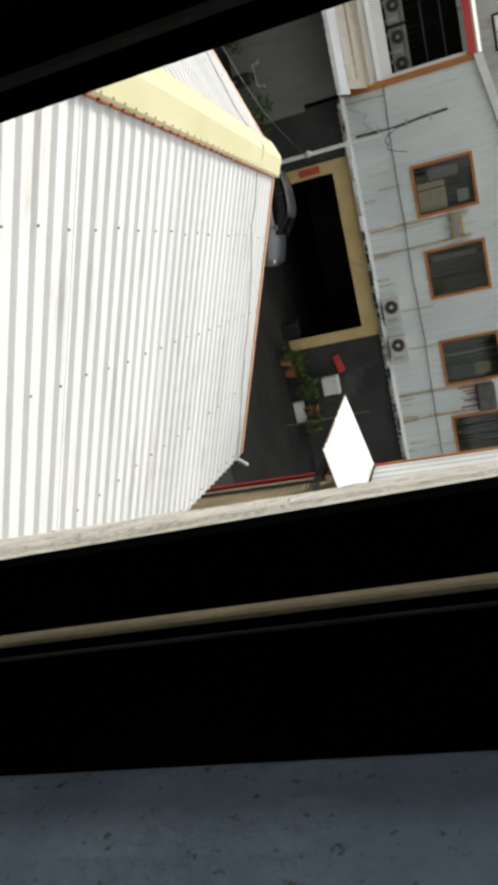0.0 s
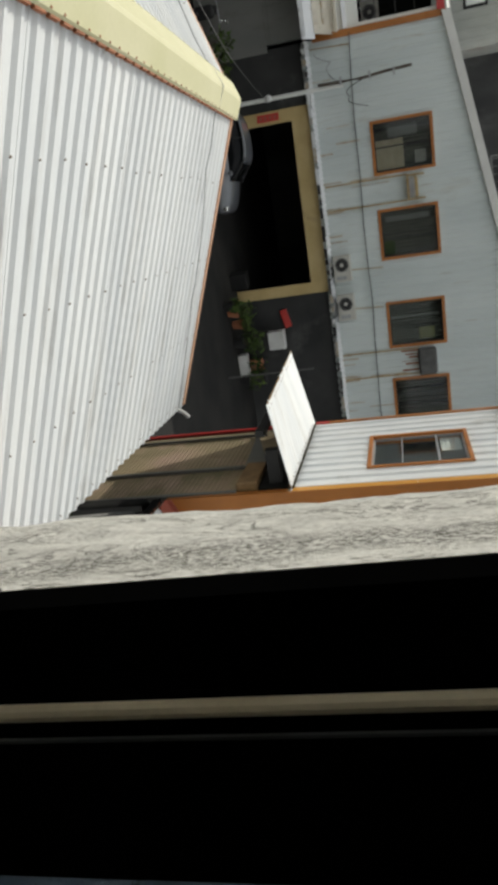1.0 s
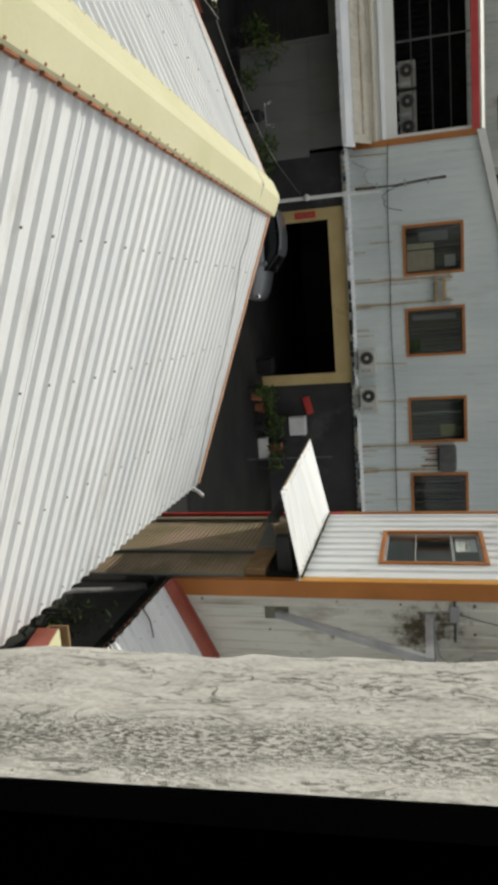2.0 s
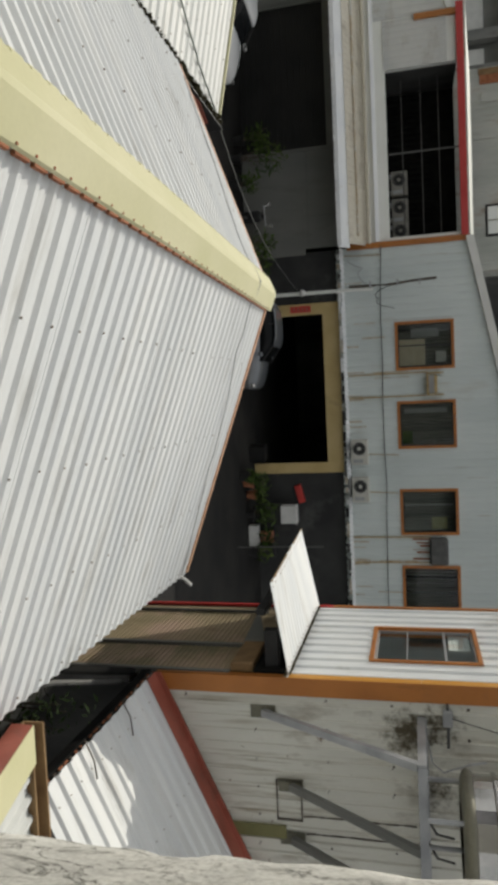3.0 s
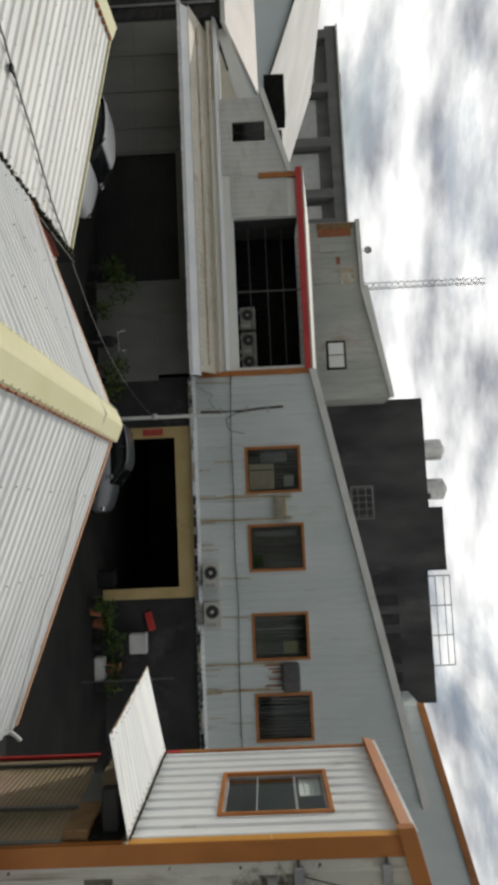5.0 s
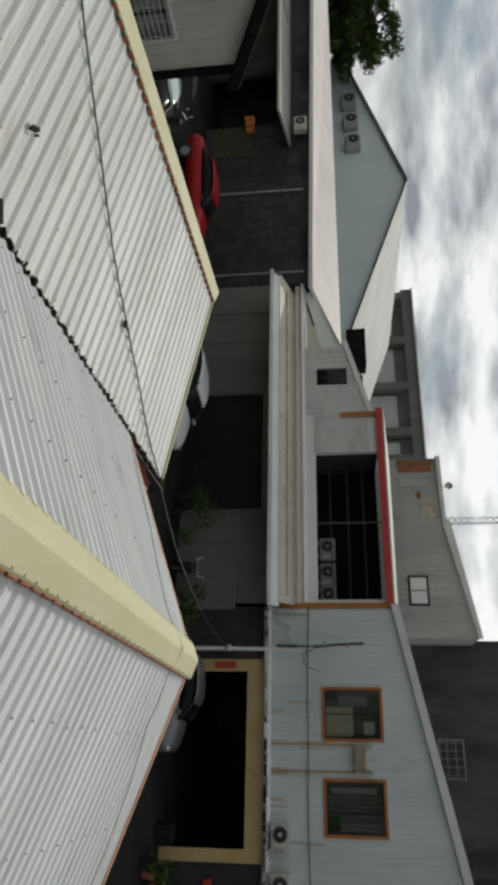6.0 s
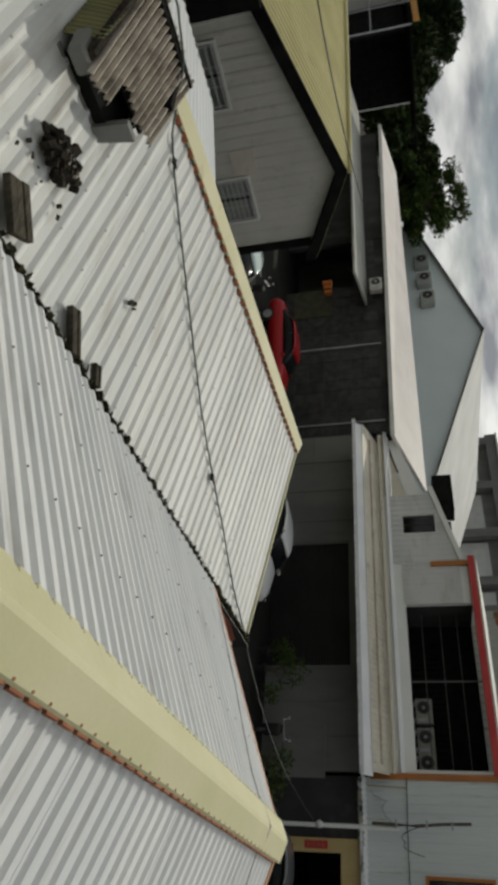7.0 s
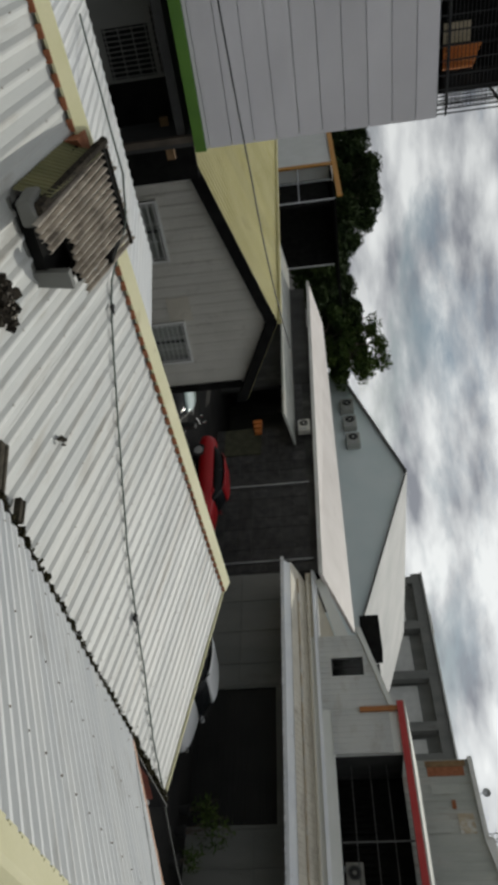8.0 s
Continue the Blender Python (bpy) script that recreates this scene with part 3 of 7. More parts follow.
def ribbed_sheets(parent, name, material, e0, e1, r0, r1, pitch=0.184, h=0.028, per=4, label="", ragged=0.0, lift=0.0, pan=0.52, side=0.12):
    """Roof sheets between an eave e0-e1 and a ridge r0-r1, ribs from eave to ridge, each sheet a part."""
    e0, e1, r0, r1 = map(Vector, (e0, e1, r0, r1))
    n = (e1 - e0).cross(r0 - e0).normalized()
    if n.z < 0:
        n = -n
    length = (e1 - e0).length
    width = pitch * per
    k, made = 0, []
    rnd = random.Random(int(length * 1000) + len(name))
    while k * width < length - 0.01:
        a, b = k * width, min((k + 1) * width + 0.03, length)
        prof = rib_profile(b - a, pitch, h, 0.0, pan, side)
        s = Shape()
        slip = rnd.uniform(-ragged, ragged) if ragged else 0
        off = lift + (0.002 if k % 2 else 0.0)
        rows = []
        for u, d in prof:
            t = (a + u) / length
            lo, hi = e0.lerp(e1, t), r0.lerp(r1, t)
            lo = lo + (lo - hi).normalized() * slip
            rows.append([s.pt(lo + n * (d + off)), s.pt(hi + n * (d + off)), s.pt(lo + n * (d + off - 0.004)), s.pt(hi + n * (d + off - 0.004))])
        for p, q in zip(rows, rows[1:]):
            s.f.append([p[0], q[0], q[1], p[1]])
            s.f.append([p[2], p[3], q[3], q[2]])
            s.f.append([p[0], p[2], q[2], q[0]])
            s.f.append([p[1], q[1], q[3], p[3]])
        for p in (rows[0], rows[-1]):
            s.f.append([p[0], p[1], p[3], p[2]])
        made.append(part(name, s, material, parent, label))
        k += 1
    return made


def roof_screws(parent, e0, e1, r0, r1, rows, pitch=0.184, h=0.028, r=0.0082, every=1, lift=0.0):
    """Screw heads on the rib crowns in rows along the purlins."""
    e0, e1, r0, r1 = map(Vector, (e0, e1, r0, r1))
    n = (e1 - e0).cross(r0 - e0).normalized()
    if n.z < 0:
        n = -n
    length = (e1 - e0).length
    s, rnd = Shape(), random.Random(int(length * 77))
    for f in rows:
        k = 0
        while (k + 0.76) * pitch < length:
            t = (k + 0.76) * pitch / length
            if k % every == 0 and rnd.random() > 0.06:
                p = e0.lerp(e1, t).lerp(r0.lerp(r1, t), f + rnd.uniform(-0.004, 0.004)) + n * (h + lift)
                s.tube(p - n * 0.004, p + n * 0.009, r * rnd.uniform(0.8, 1.3), 6, r * 0.7)
            k += 1
    return tagged(part("screw", s, SCREW, parent, "small rusty screw heads"), kind="stuff")


def ribbed_wall(fr, u0, u1, bottom, top, openings=(), pitch=0.2, h=0.02, pan=0.52, side=0.12):
    """A wall of ribbed sheet in a facade's frame, with openings (u0, u1, z0, z1); bottom and top may be functions of u."""
    lo = bottom if callable(bottom) else (lambda u: bottom)
    hi = top if callable(top) else (lambda u: top)
    prof = [(u + u0, d) for u, d in rib_profile(u1 - u0, pitch, h, 0.0, pan, side)]
    cuts = sorted({o[k] for o in openings for k in (0, 1)})
    pts = list(prof)
    for c in cuts:
        for (a, da), (b, db) in zip(prof, prof[1:]):
            if a < c < b:
                pts.append((c, da + (db - da) * (c - a) / (b - a)))
    pts.sort()
    s = Shape(fr)
    for (a, da), (b, db) in zip(pts, pts[1:]):
        if b - a < 1e-5:
            continue
        mid = (a + b) / 2
        spans, z = [], None
        holes = sorted((o[2], o[3]) for o in openings if o[0] - 1e-6 < mid < o[1] + 1e-6)
        start = None
        for z0, z1 in holes:
            spans.append((start, z0))
            start = z1
        spans.append((start, None))
        for z0, z1 in spans:
            za0, zb0 = (lo(a), lo(b)) if z0 is None else (z0, z0)
            za1, zb1 = (hi(a), hi(b)) if z1 is None else (z1, z1)
            s.face((a, da, za0), (b, db, zb0), (b, db, zb1), (a, da, za1))
    return s


def core_wall(fr, u0, u1, z0, z1, openings=(), w0=-0.14, w1=-0.01):
    """The solid wall behind a sheet, one mesh, with openings that go through it."""
    s = Shape(fr)
    clip = lambda v, lo, hi: min(max(v, lo), hi)
    us = sorted({u0, u1, *[clip(o[k], u0, u1) for o in openings for k in (0, 1)]})
    zs = sorted({z0, z1, *[clip(o[k], z0, z1) for o in openings for k in (2, 3)]})
    index = {}

    def at(i, j, w):
        if (i, j, w) not in index:
            index[i, j, w] = s.pt((us[i], w, zs[j]))
        return index[i, j, w]

    def solid(i, j):
        if not (0 <= i < len(us) - 1 and 0 <= j < len(zs) - 1):
            return False
        u, z = (us[i] + us[i + 1]) / 2, (zs[j] + zs[j + 1]) / 2
        return not any(o[0] < u < o[1] and o[2] < z < o[3] for o in openings)

    for i in range(len(us) - 1):
        for j in range(len(zs) - 1):
            if not solid(i, j):
                continue
            for w in (w0, w1):
                s.f.append([at(i, j, w), at(i + 1, j, w), at(i + 1, j + 1, w), at(i, j + 1, w)])
            for di, dj, p, q in ((-1, 0, (i, j), (i, j + 1)), (1, 0, (i + 1, j), (i + 1, j + 1)), (0, -1, (i, j), (i + 1, j)), (0, 1, (i, j + 1), (i + 1, j + 1))):
                if not solid(i + di, j + dj):
                    s.f.append([at(*p, w0), at(*q, w0), at(*q, w1), at(*p, w1)])
    return s


def framed_window(parent, fr, u0, u1, z0, z1, frame_mat, panes=2, rail=0.0, border=0.09, depth=0.1, proud=0.05, inner=BLACK_TRIM, label=""):
    """A window: outer frame, an inner sash frame with mullions, and panes of glass."""
    s = Shape(fr)
    b = border
    s.box(u0, u1, -depth, proud, z0, z0 + b).box(u0, u1, -depth, proud, z1 - b, z1)
    s.box(u0, u0 + b, -depth, proud, z0 + b, z1 - b).box(u1 - b, u1, -depth, proud, z0 + b, z1 - b)
    win = part("window", s, frame_mat, parent, label)
    sf = Shape(fr)
    a0, a1, c0, c1, m = u0 + b, u1 - b, z0 + b, z1 - b, 0.03
    sf.box(a0, a1, -0.05, -0.01, c0, c0 + m).box(a0, a1, -0.05, -0.01, c1 - m, c1)
    sf.box(a0, a0 + m, -0.05, -0.01, c0 + m, c1 - m).box(a1 - m, a1, -0.05, -0.01, c0 + m, c1 - m)
    for k in range(1, panes):
        u = a0 + (a1 - a0) * k / panes
        sf.box(u - 0.018, u + 0.018, -0.05, -0.006, c0 + m, c1 - m)
    if rail:
        z = c0 + (c1 - c0) * rail
        sf.box(a0 + m, a1 - m, -0.048, -0.008, z - 0.018, z + 0.018)
    part("sash_frame", sf, inner, win)
    for k in range(panes):
        g = Shape(fr)
        g.box(a0 + (a1 - a0) * k / panes + 0.02, a0 + (a1 - a0) * (k + 1) / panes - 0.02, -0.034, -0.028, c0 + m / 2, c1 - m / 2)
        part("pane", g, WINDOW_GLASS, win).visible_shadow = False
    return win


# ---- ground ----
g = Shape()
g.box(-1500, 1500, -1500, 1500, -0.3, 0)
tagged(part("ground", g, ASPHALT), "dark grey asphalt ground of the lane", "ground", kind="structure")

# ---- the building with the window that is looked through ----
# the old window frame leans a little out of plumb
LEAN = Matrix(((1, 0, -0.040, 0.2172), (0, 1, 0, 0), (0, 0, 1, 0), (0, 0, 0, 1)))
g = Shape(LEAN)
g.box(0.235, 3.0, -0.028, 0.19, 3.0, 8.2)
g.fr = None
g.box(-4.0, -1.7, -0.028, 0.200, 3.0, 8.2)
g.box(-1.7, 0.235, -0.028, 0.200, 3.0, 4.55)
g.box(-1.7, 0.235, -0.028, 0.200, 6.75, 8.2)
g.box(-4.0, 3.0, -0.028, 0.200, 0, 3.0)
tagged(part("wall_south", g, CONCRETE), "grey concrete outer wall with a window opening", "wall", kind="structure")
# rough rendered edge beside the opening
jamb = Shape()
ZN, rows_j = 260, []
for k in range(ZN + 1):
    z = 4.55 + 2.2 * k / ZN
    row = []
    for j in range(15):
        f = j / 14
        y = 0.043 + 0.155 * f
        x = 0.1034 + 0.0392 * f - (0.040 - 0.022 * f) * (z - 5.43)
        n1 = noise.noise((f * 5, z * 3.5, 1.3)) * 0.0013 + noise.noise((f * 26, z * 12, 4.1)) * 0.0010
        n1 += noise.noise((f * 14, z * 90, 2.2)) * 0.0010 + noise.noise((f * 30, z * 260, 6.2)) * 0.0006
        n1 *= min(1.0, f * 3.5)
        if j >= 12:
            x += (j - 11) ** 2 * 0.0006 + noise.noise((z * 30, 0.5, 2)) * 0.0012 * (j - 11)
            y += noise.noise((z * 24, 3.5, 2)) * 0.002
        row.append(jamb.pt((x + n1, y, z)))
    row.append(jamb.pt((0.205, 0.208 + noise.noise((z * 12, 7, 2)) * 0.002, z)))
    row.append(jamb.pt((0.42, 0.202, z)))
    rows_j.append(row)
for p, q in zip(rows_j, rows_j[1:]):
    for j in range(len(p) - 1):
        jamb.f.append([p[j], p[j + 1], q[j + 1], q[j]])
tagged(part("trim_reveal", jamb, JAMB_CEMENT, smooth=True), "rough pale cement render round the window opening", "reveal", kind="structure")

window = thing("sliding_window", "black aluminium sliding window, slid half open", "window", (0.1, 0.0, 4.55), kind="structure")
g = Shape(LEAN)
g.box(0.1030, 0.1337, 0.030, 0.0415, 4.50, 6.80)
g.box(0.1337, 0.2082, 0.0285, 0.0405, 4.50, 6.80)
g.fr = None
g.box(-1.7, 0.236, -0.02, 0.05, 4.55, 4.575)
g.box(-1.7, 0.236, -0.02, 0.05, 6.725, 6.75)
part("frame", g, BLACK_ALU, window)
g = Shape(LEAN)
g.tube((0.1339, 0.0214, 4.58), (0.1339, 0.0214, 6.72), 0.0027, 10)
part("gasket", g, GASKET, window, "beige rubber gasket")
g = Shape(LEAN)
g.tube((0.1405, 0.0172, 4.58), (0.1405, 0.0172, 6.72), 0.0009, 6)
part("gasket", g, GREY_GASKET, window, "thin grey rubber gasket")
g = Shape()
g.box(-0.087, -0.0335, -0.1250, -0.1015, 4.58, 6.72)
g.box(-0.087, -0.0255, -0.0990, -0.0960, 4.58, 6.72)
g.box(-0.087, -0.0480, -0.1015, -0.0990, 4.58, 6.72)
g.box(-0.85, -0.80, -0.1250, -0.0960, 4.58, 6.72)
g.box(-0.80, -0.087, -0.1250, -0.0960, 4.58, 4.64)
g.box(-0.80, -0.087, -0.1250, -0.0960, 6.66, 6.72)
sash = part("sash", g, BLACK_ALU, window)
g = Shape()
g.tube((-0.0300, -0.0995, 4.6), (-0.0300, -0.0995, 6.7), 0.0011, 6)
part("gasket", g, PALE_CABLE, sash, "thin pale grey rubber gasket")
g = Shape()
g.box(-0.80, -0.087, -0.113, -0.108, 4.64, 6.66)
pane = part("pane", g, WINDOW_GLASS, sash)
pane.visible_shadow = False
g = Shape(LEAN)
for k in range(60):
    z0 = 4.55 + 2.2 * k / 60
    z1 = 4.55 + 2.2 * (k + 1) / 60
    x = 0.2088
    d0, d1 = noise.noise((z0 * 9, 1, 2)) * 0.003, noise.noise((z1 * 9, 1, 2)) * 0.003
    g.face((x, 0.0290, z0), (x, -0.020, z0), (x, -0.020, z1), (x, 0.0290, z1))
    g.face((x, -0.020, z0), (x + 0.004, -0.031 + d0, z0), (x + 0.004, -0.031 + d1, z1), (x, -0.020, z1))
g.box(0.2165, 0.236, -0.0280, 0.026, 4.55, 6.75)
tagged(part("trim_inner_reveal", g, PLASTER), "blue-grey speckled plaster inside the window opening", "reveal", kind="structure")
# dim room behind the camera
g = Shape()
g.box(-4.0, 3.0, -4.2, -4.1, 3.0, 7.4)
g.box(-4.1, -4.0, -4.1, -0.03, 3.0, 7.4)
g.box(3.0, 3.1, -4.1, -0.03, 3.0, 7.4)
tagged(part("wall_room", g, ROOM_PAINT), "dim plain walls of the room", "wall", kind="structure")
g = Shape()
g.box(-4.0, 3.0, -4.1, -0.03, 2.9, 3.0)
tagged(part("floor", g, ROOM_PAINT), "dim plain floor of the room", "floor", kind="structure")
g = Shape()
g.box(-4.0, 3.0, -4.1, -0.03, 7.3, 7.4)
tagged(part("ceiling", g, ROOM_PAINT), "dim plain ceiling of the room", "ceiling", kind="structure")

# ---- gabled shed right below the window ----
shed = thing("shed", "shed with a white ribbed steel gable roof and yellow ridge cap", "shed", (-1.2, 4.0, 0))
A_Y0, A_Y1 = 0.35, 7.8
A_RX, A_RZ = -1.25, 4.0
A_ER, A_EL = (1.97, 2.80), (-3.92, 3.03)
A_UP = 0.14  # the ridge climbs by this much towards its near end
A_PITCH = 0.1512
ribbed_sheets(shed, "roof_sheet", WHITE_SHEET, (A_ER[0], A_Y1, A_ER[1]), (A_ER[0], A_Y0, A_ER[1]), (A_RX, A_Y1, A_RZ - 0.03), (A_RX, A_Y0, A_RZ + A_UP - 0.03), pitch=A_PITCH, h=0.018, per=5, ragged=0.006, pan=0.42, side=0.20)
ribbed_sheets(shed, "roof_sheet", WHITE_SHEET, (A_EL[0], A_Y1, A_EL[1]), (A_EL[0], A_Y0, A_EL[1]), (A_RX, A_Y1, A_RZ - 0.03), (A_RX, A_Y0, A_RZ + A_UP - 0.03), pitch=A_PITCH, h=0.024, per=5, ragged=0.006, pan=0.42, side=0.20)
roof_screws(shed, (A_ER[0], A_Y1, A_ER[1]), (A_ER[0], A_Y0, A_ER[1]), (A_RX, A_Y1, A_RZ - 0.03), (A_RX, A_Y0, A_RZ + A_UP - 0.03), pitch=A_PITCH, rows=(0.03, 0.27, 0.52, 0.76), h=0.018, every=2)
roof_screws(shed, (A_EL[0], A_Y1, A_EL[1]), (A_EL[0], A_Y0, A_EL[1]), (A_RX, A_Y1, A_RZ - 0.03), (A_RX, A_Y0, A_RZ + A_UP - 0.03), pitch=A_PITCH, rows=(0.08, 0.38, 0.68), h=0.024, every=2)
# ridge cap in two lengths, with a rusty closure comb along both lower edges
for k, (ya, yb) in enumerate(((A_Y0, 1.06), (1.00, A_Y1 + 0.05))):
    g = Shape()
    up = 0.002 * (k % 2)
    sec = [(-1.435, 3.958), (-1.425, 3.972), (-1.27, 4.035), (-1.23, 4.035), (-1.065, 3.972), (-1.055, 3.955)]
    ua, ub = (up + A_UP * (A_Y1 - y) / (A_Y1 - A_Y0) for y in (ya, yb))
    for (xa, za), (xb, zb) in zip(sec, sec[1:]):
        g.face((xa, ya, za + ua), (xa, yb, za + ub), (xb, yb, zb + ub), (xb, ya, zb + ua))
    if k == 1:
        g.face(*[(x, yb, z + ub) for x, z in sec])
    part("ridge_cap", g, YELLOW_CAP, shed, "pale yellow steel ridge cap")
for x, z, sx in ((-1.06, 3.945, 1), (-1.432, 3.945, -1)):
    g = Shape()
    y = A_Y1 - 0.72 * A_PITCH
    while y > A_Y0 + 0.2:
        slump = 0.010 + 0.010 * random.random()
        zz = z + A_UP * (A_Y1 - y) / (A_Y1 - A_Y0)
        g.box(x - 0.010 + 0.008 * sx, x + 0.010 + 0.008 * sx, y - 0.128, y - 0.022, zz - 0.006 - slump * 0.3, zz + 0.013)
        g.tube((x - 0.012 * sx, y, zz + 0.018), (x - 0.012 * sx, y, zz + 0.036), 0.008, 6)
        y -= A_PITCH
    tagged(part("closure_strip", g, RUST if sx > 0 else YELLOW_CAP, shed, "rusty toothed closure strip"), kind="stuff")
# barge boards along the gable, salmon pink under pale edge
for (ex, ez) in (A_ER, A_EL):
    g = Shape()
    s = 1 if ex > A_RX else -1
    d = Vector((ex - A_RX, 0, ez - (A_RZ - 0.03)))
    for y0, y1, dz0, dz1 in ((A_Y1 - 0.012, A_Y1 + 0.042, -0.10, 0.020),):
        a, b = Vector((A_RX + s * 0.17, 0, A_RZ - 0.03 - abs(s * 0.17 * d.z / d.x))), Vector((ex, 0, ez))
        g.face((a.x, y1, a.z + dz0), (b.x, y1, b.z + dz0), (b.x, y1, b.z + dz1), (a.x, y1, a.z + dz1))
        g.face((a.x, y0, a.z + dz0), (b.x, y0, b.z + dz0), (b.x, y0, b.z + dz1), (a.x, y0, a.z + dz1))
        g.face((a.x, y0, a.z + dz1), (b.x, y0, b.z + dz1), (b.x, y1, b.z + dz1), (a.x, y1, a.z + dz1))
        g.face((a.x, y0, a.z + dz0), (b.x, y0, b.z + dz0), (b.x, y1, b.z + dz0), (a.x, y1, a.z + dz0))
        g.face((b.x, y0, b.z + dz0), (b.x, y1, b.z + dz0), (b.x, y1, b.z + dz1), (b.x, y0, b.z + dz1))
    part("barge_board", g, PEACH_TRIM, shed, "thin bleached peach barge board")
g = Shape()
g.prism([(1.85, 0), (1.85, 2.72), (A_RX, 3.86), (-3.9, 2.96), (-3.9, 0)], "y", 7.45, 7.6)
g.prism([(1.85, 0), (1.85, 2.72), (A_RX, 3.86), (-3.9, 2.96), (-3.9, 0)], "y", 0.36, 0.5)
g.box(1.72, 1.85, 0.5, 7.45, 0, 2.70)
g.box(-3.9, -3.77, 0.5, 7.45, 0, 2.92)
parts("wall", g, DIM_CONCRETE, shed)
g = Shape()
g.sweep([(1.95, 7.70, 2.66), (2.03, 7.84, 2.70), (2.08, 7.88, 2.76), (2.16, 7.92, 2.82)], 0.022, 8)
part("pipe_stub", g, WHITE_PLASTIC, shed, "short bent white plastic pipe")

# ---- neighbouring roof beyond the valley ----
barn = thing("long_shed", "long shed with weathered white ribbed roof and yellow ridge edge", "shed", (-6.5, 5.0, 0))
D_E0, D_E1 = Vector((-4.16, 9.96, 2.90)), Vector((-4.06, 0.3, 2.90))
D_R0, D_R1 = Vector((-7.97, 10.55, 3.45)), Vector((-7.06, 0.3, 3.42))
D_PITCH = 0.199
D_L0, D_L1 = Vector((-10.15, 5.08, 3.13)), Vector((-10.13, 0.3, 3.11))
D_RM = D_R0.lerp(D_R1, 0.527)
ribbed_sheets(barn, "roof_sheet", OLD_SHEET, D_E0, D_E1, D_R0, D_R1, pitch=D_PITCH, h=0.020, ragged=0.02, pan=0.46, side=0.22)
ribbed_sheets(barn, "roof_sheet", WHITE_SHEET, D_L0, D_L1, D_RM, D_R1, pitch=0.141, h=0.014, ragged=0.025, pan=0.46, side=0.22)
roof_screws(barn, D_E0, D_E1, D_R0, D_R1, (0.04, 0.2, 0.36, 0.52, 0.68, 0.84), pitch=D_PITCH, h=0.020, every=2)
for k in range(4):
    a, b = D_R0.lerp(D_R1, k / 4), D_R0.lerp(D_R1, min(1, (k + 1) / 4 + 0.006))
    g = Shape()
    up = 0.002 * (k % 2)
    sec = [(-0.30, 0.01), (-0.29, 0.04), (-0.08, 0.115), (0.12, 0.042), (0.125, 0.018)]
    for (xa, za), (xb, zb) in zip(sec, sec[1:]):
        g.face((a.x + xa, a.y, a.z + za + up), (b.x + xa, b.y, b.z + za + up), (b.x + xb, b.y, b.z + zb + up), (a.x + xb, a.y, a.z + zb + up))
    part("ridge_cap", g, YELLOW_CAP, barn, "pale yellow steel ridge cap")
g = Shape()
length = (D_R0 - D_R1).length
k = 0
while k * D_PITCH < length - 0.2:
    p = D_R0.lerp(D_R1, (k * D_PITCH + 0.05) / length)
    g.box(p.x + 0.112, p.x + 0.150, p.y - 0.125, p.y - 0.015, p.z - 0.012, p.z + 0.040)
    k += 1
tagged(part("closure_strip", g, RUST, barn, "rusty toothed closure strip"), kind="stuff")
g = Shape()
d = (D_R0 - D_E0)
for a, b in ((D_E0, D_R0),):
    for dy0, dy1, z0, z1 in ((0.0, 0.03, -0.12, 0.035),):
        g.face((a.x, a.y + dy1, a.z + z0), (b.x, b.y + dy1, b.z + z0), (b.x, b.y + dy1, b.z + z1), (a.x, a.y + dy1, a.z + z1))
        g.face((a.x, a.y, a.z + z0), (b.x, b.y, b.z + z0), (b.x, b.y, b.z + z1), (a.x, a.y, a.z + z1))
        g.face((a.x, a.y, a.z + z1), (b.x, b.y, b.z + z1), (b.x, b.y + dy1, b.z + z1), (a.x, a.y + dy1, a.z + z1))
parts("barge_board", g, YELLOW_CAP, barn, "pale yellow barge board with rusty lower edge")
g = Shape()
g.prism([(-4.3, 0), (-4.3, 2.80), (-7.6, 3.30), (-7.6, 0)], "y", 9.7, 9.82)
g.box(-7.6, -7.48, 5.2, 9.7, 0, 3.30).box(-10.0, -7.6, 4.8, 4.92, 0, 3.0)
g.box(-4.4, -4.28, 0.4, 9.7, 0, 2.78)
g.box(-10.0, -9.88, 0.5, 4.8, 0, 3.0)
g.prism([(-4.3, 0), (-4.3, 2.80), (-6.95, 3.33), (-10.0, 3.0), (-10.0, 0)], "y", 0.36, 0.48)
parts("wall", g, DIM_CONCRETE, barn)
# black gutter that draws the dark line between the two roofs
g = Shape()
g.prism([(-4.10, 2.74), (-3.95, 2.74), (-3.945, 2.98), (-3.96, 2.98), (-3.965, 2.80), (-4.035, 2.80), (-4.045, 2.985), (-4.06, 2.985)], "y", 0.36, 9.9)
part("valley_gutter", g, BLACK_TRIM, barn, "black valley gutter")

g = Shape()
g.prism([(8.45, 2.92), (9.60, 2.74), (9.56, 2.86), (8.90, 2.95)], "x", -3.942, -3.930)
part("corner_flashing", g, SALMON_TRIM, barn, "red-brown corner flashing")
g = Shape()
g.soft_box(-3.99, -3.91, 9.62, 9.74, 2.66, 2.78, 0.02)
part("gutter_end", g, WHITE_PLASTIC, barn, "pale plastic gutter end")

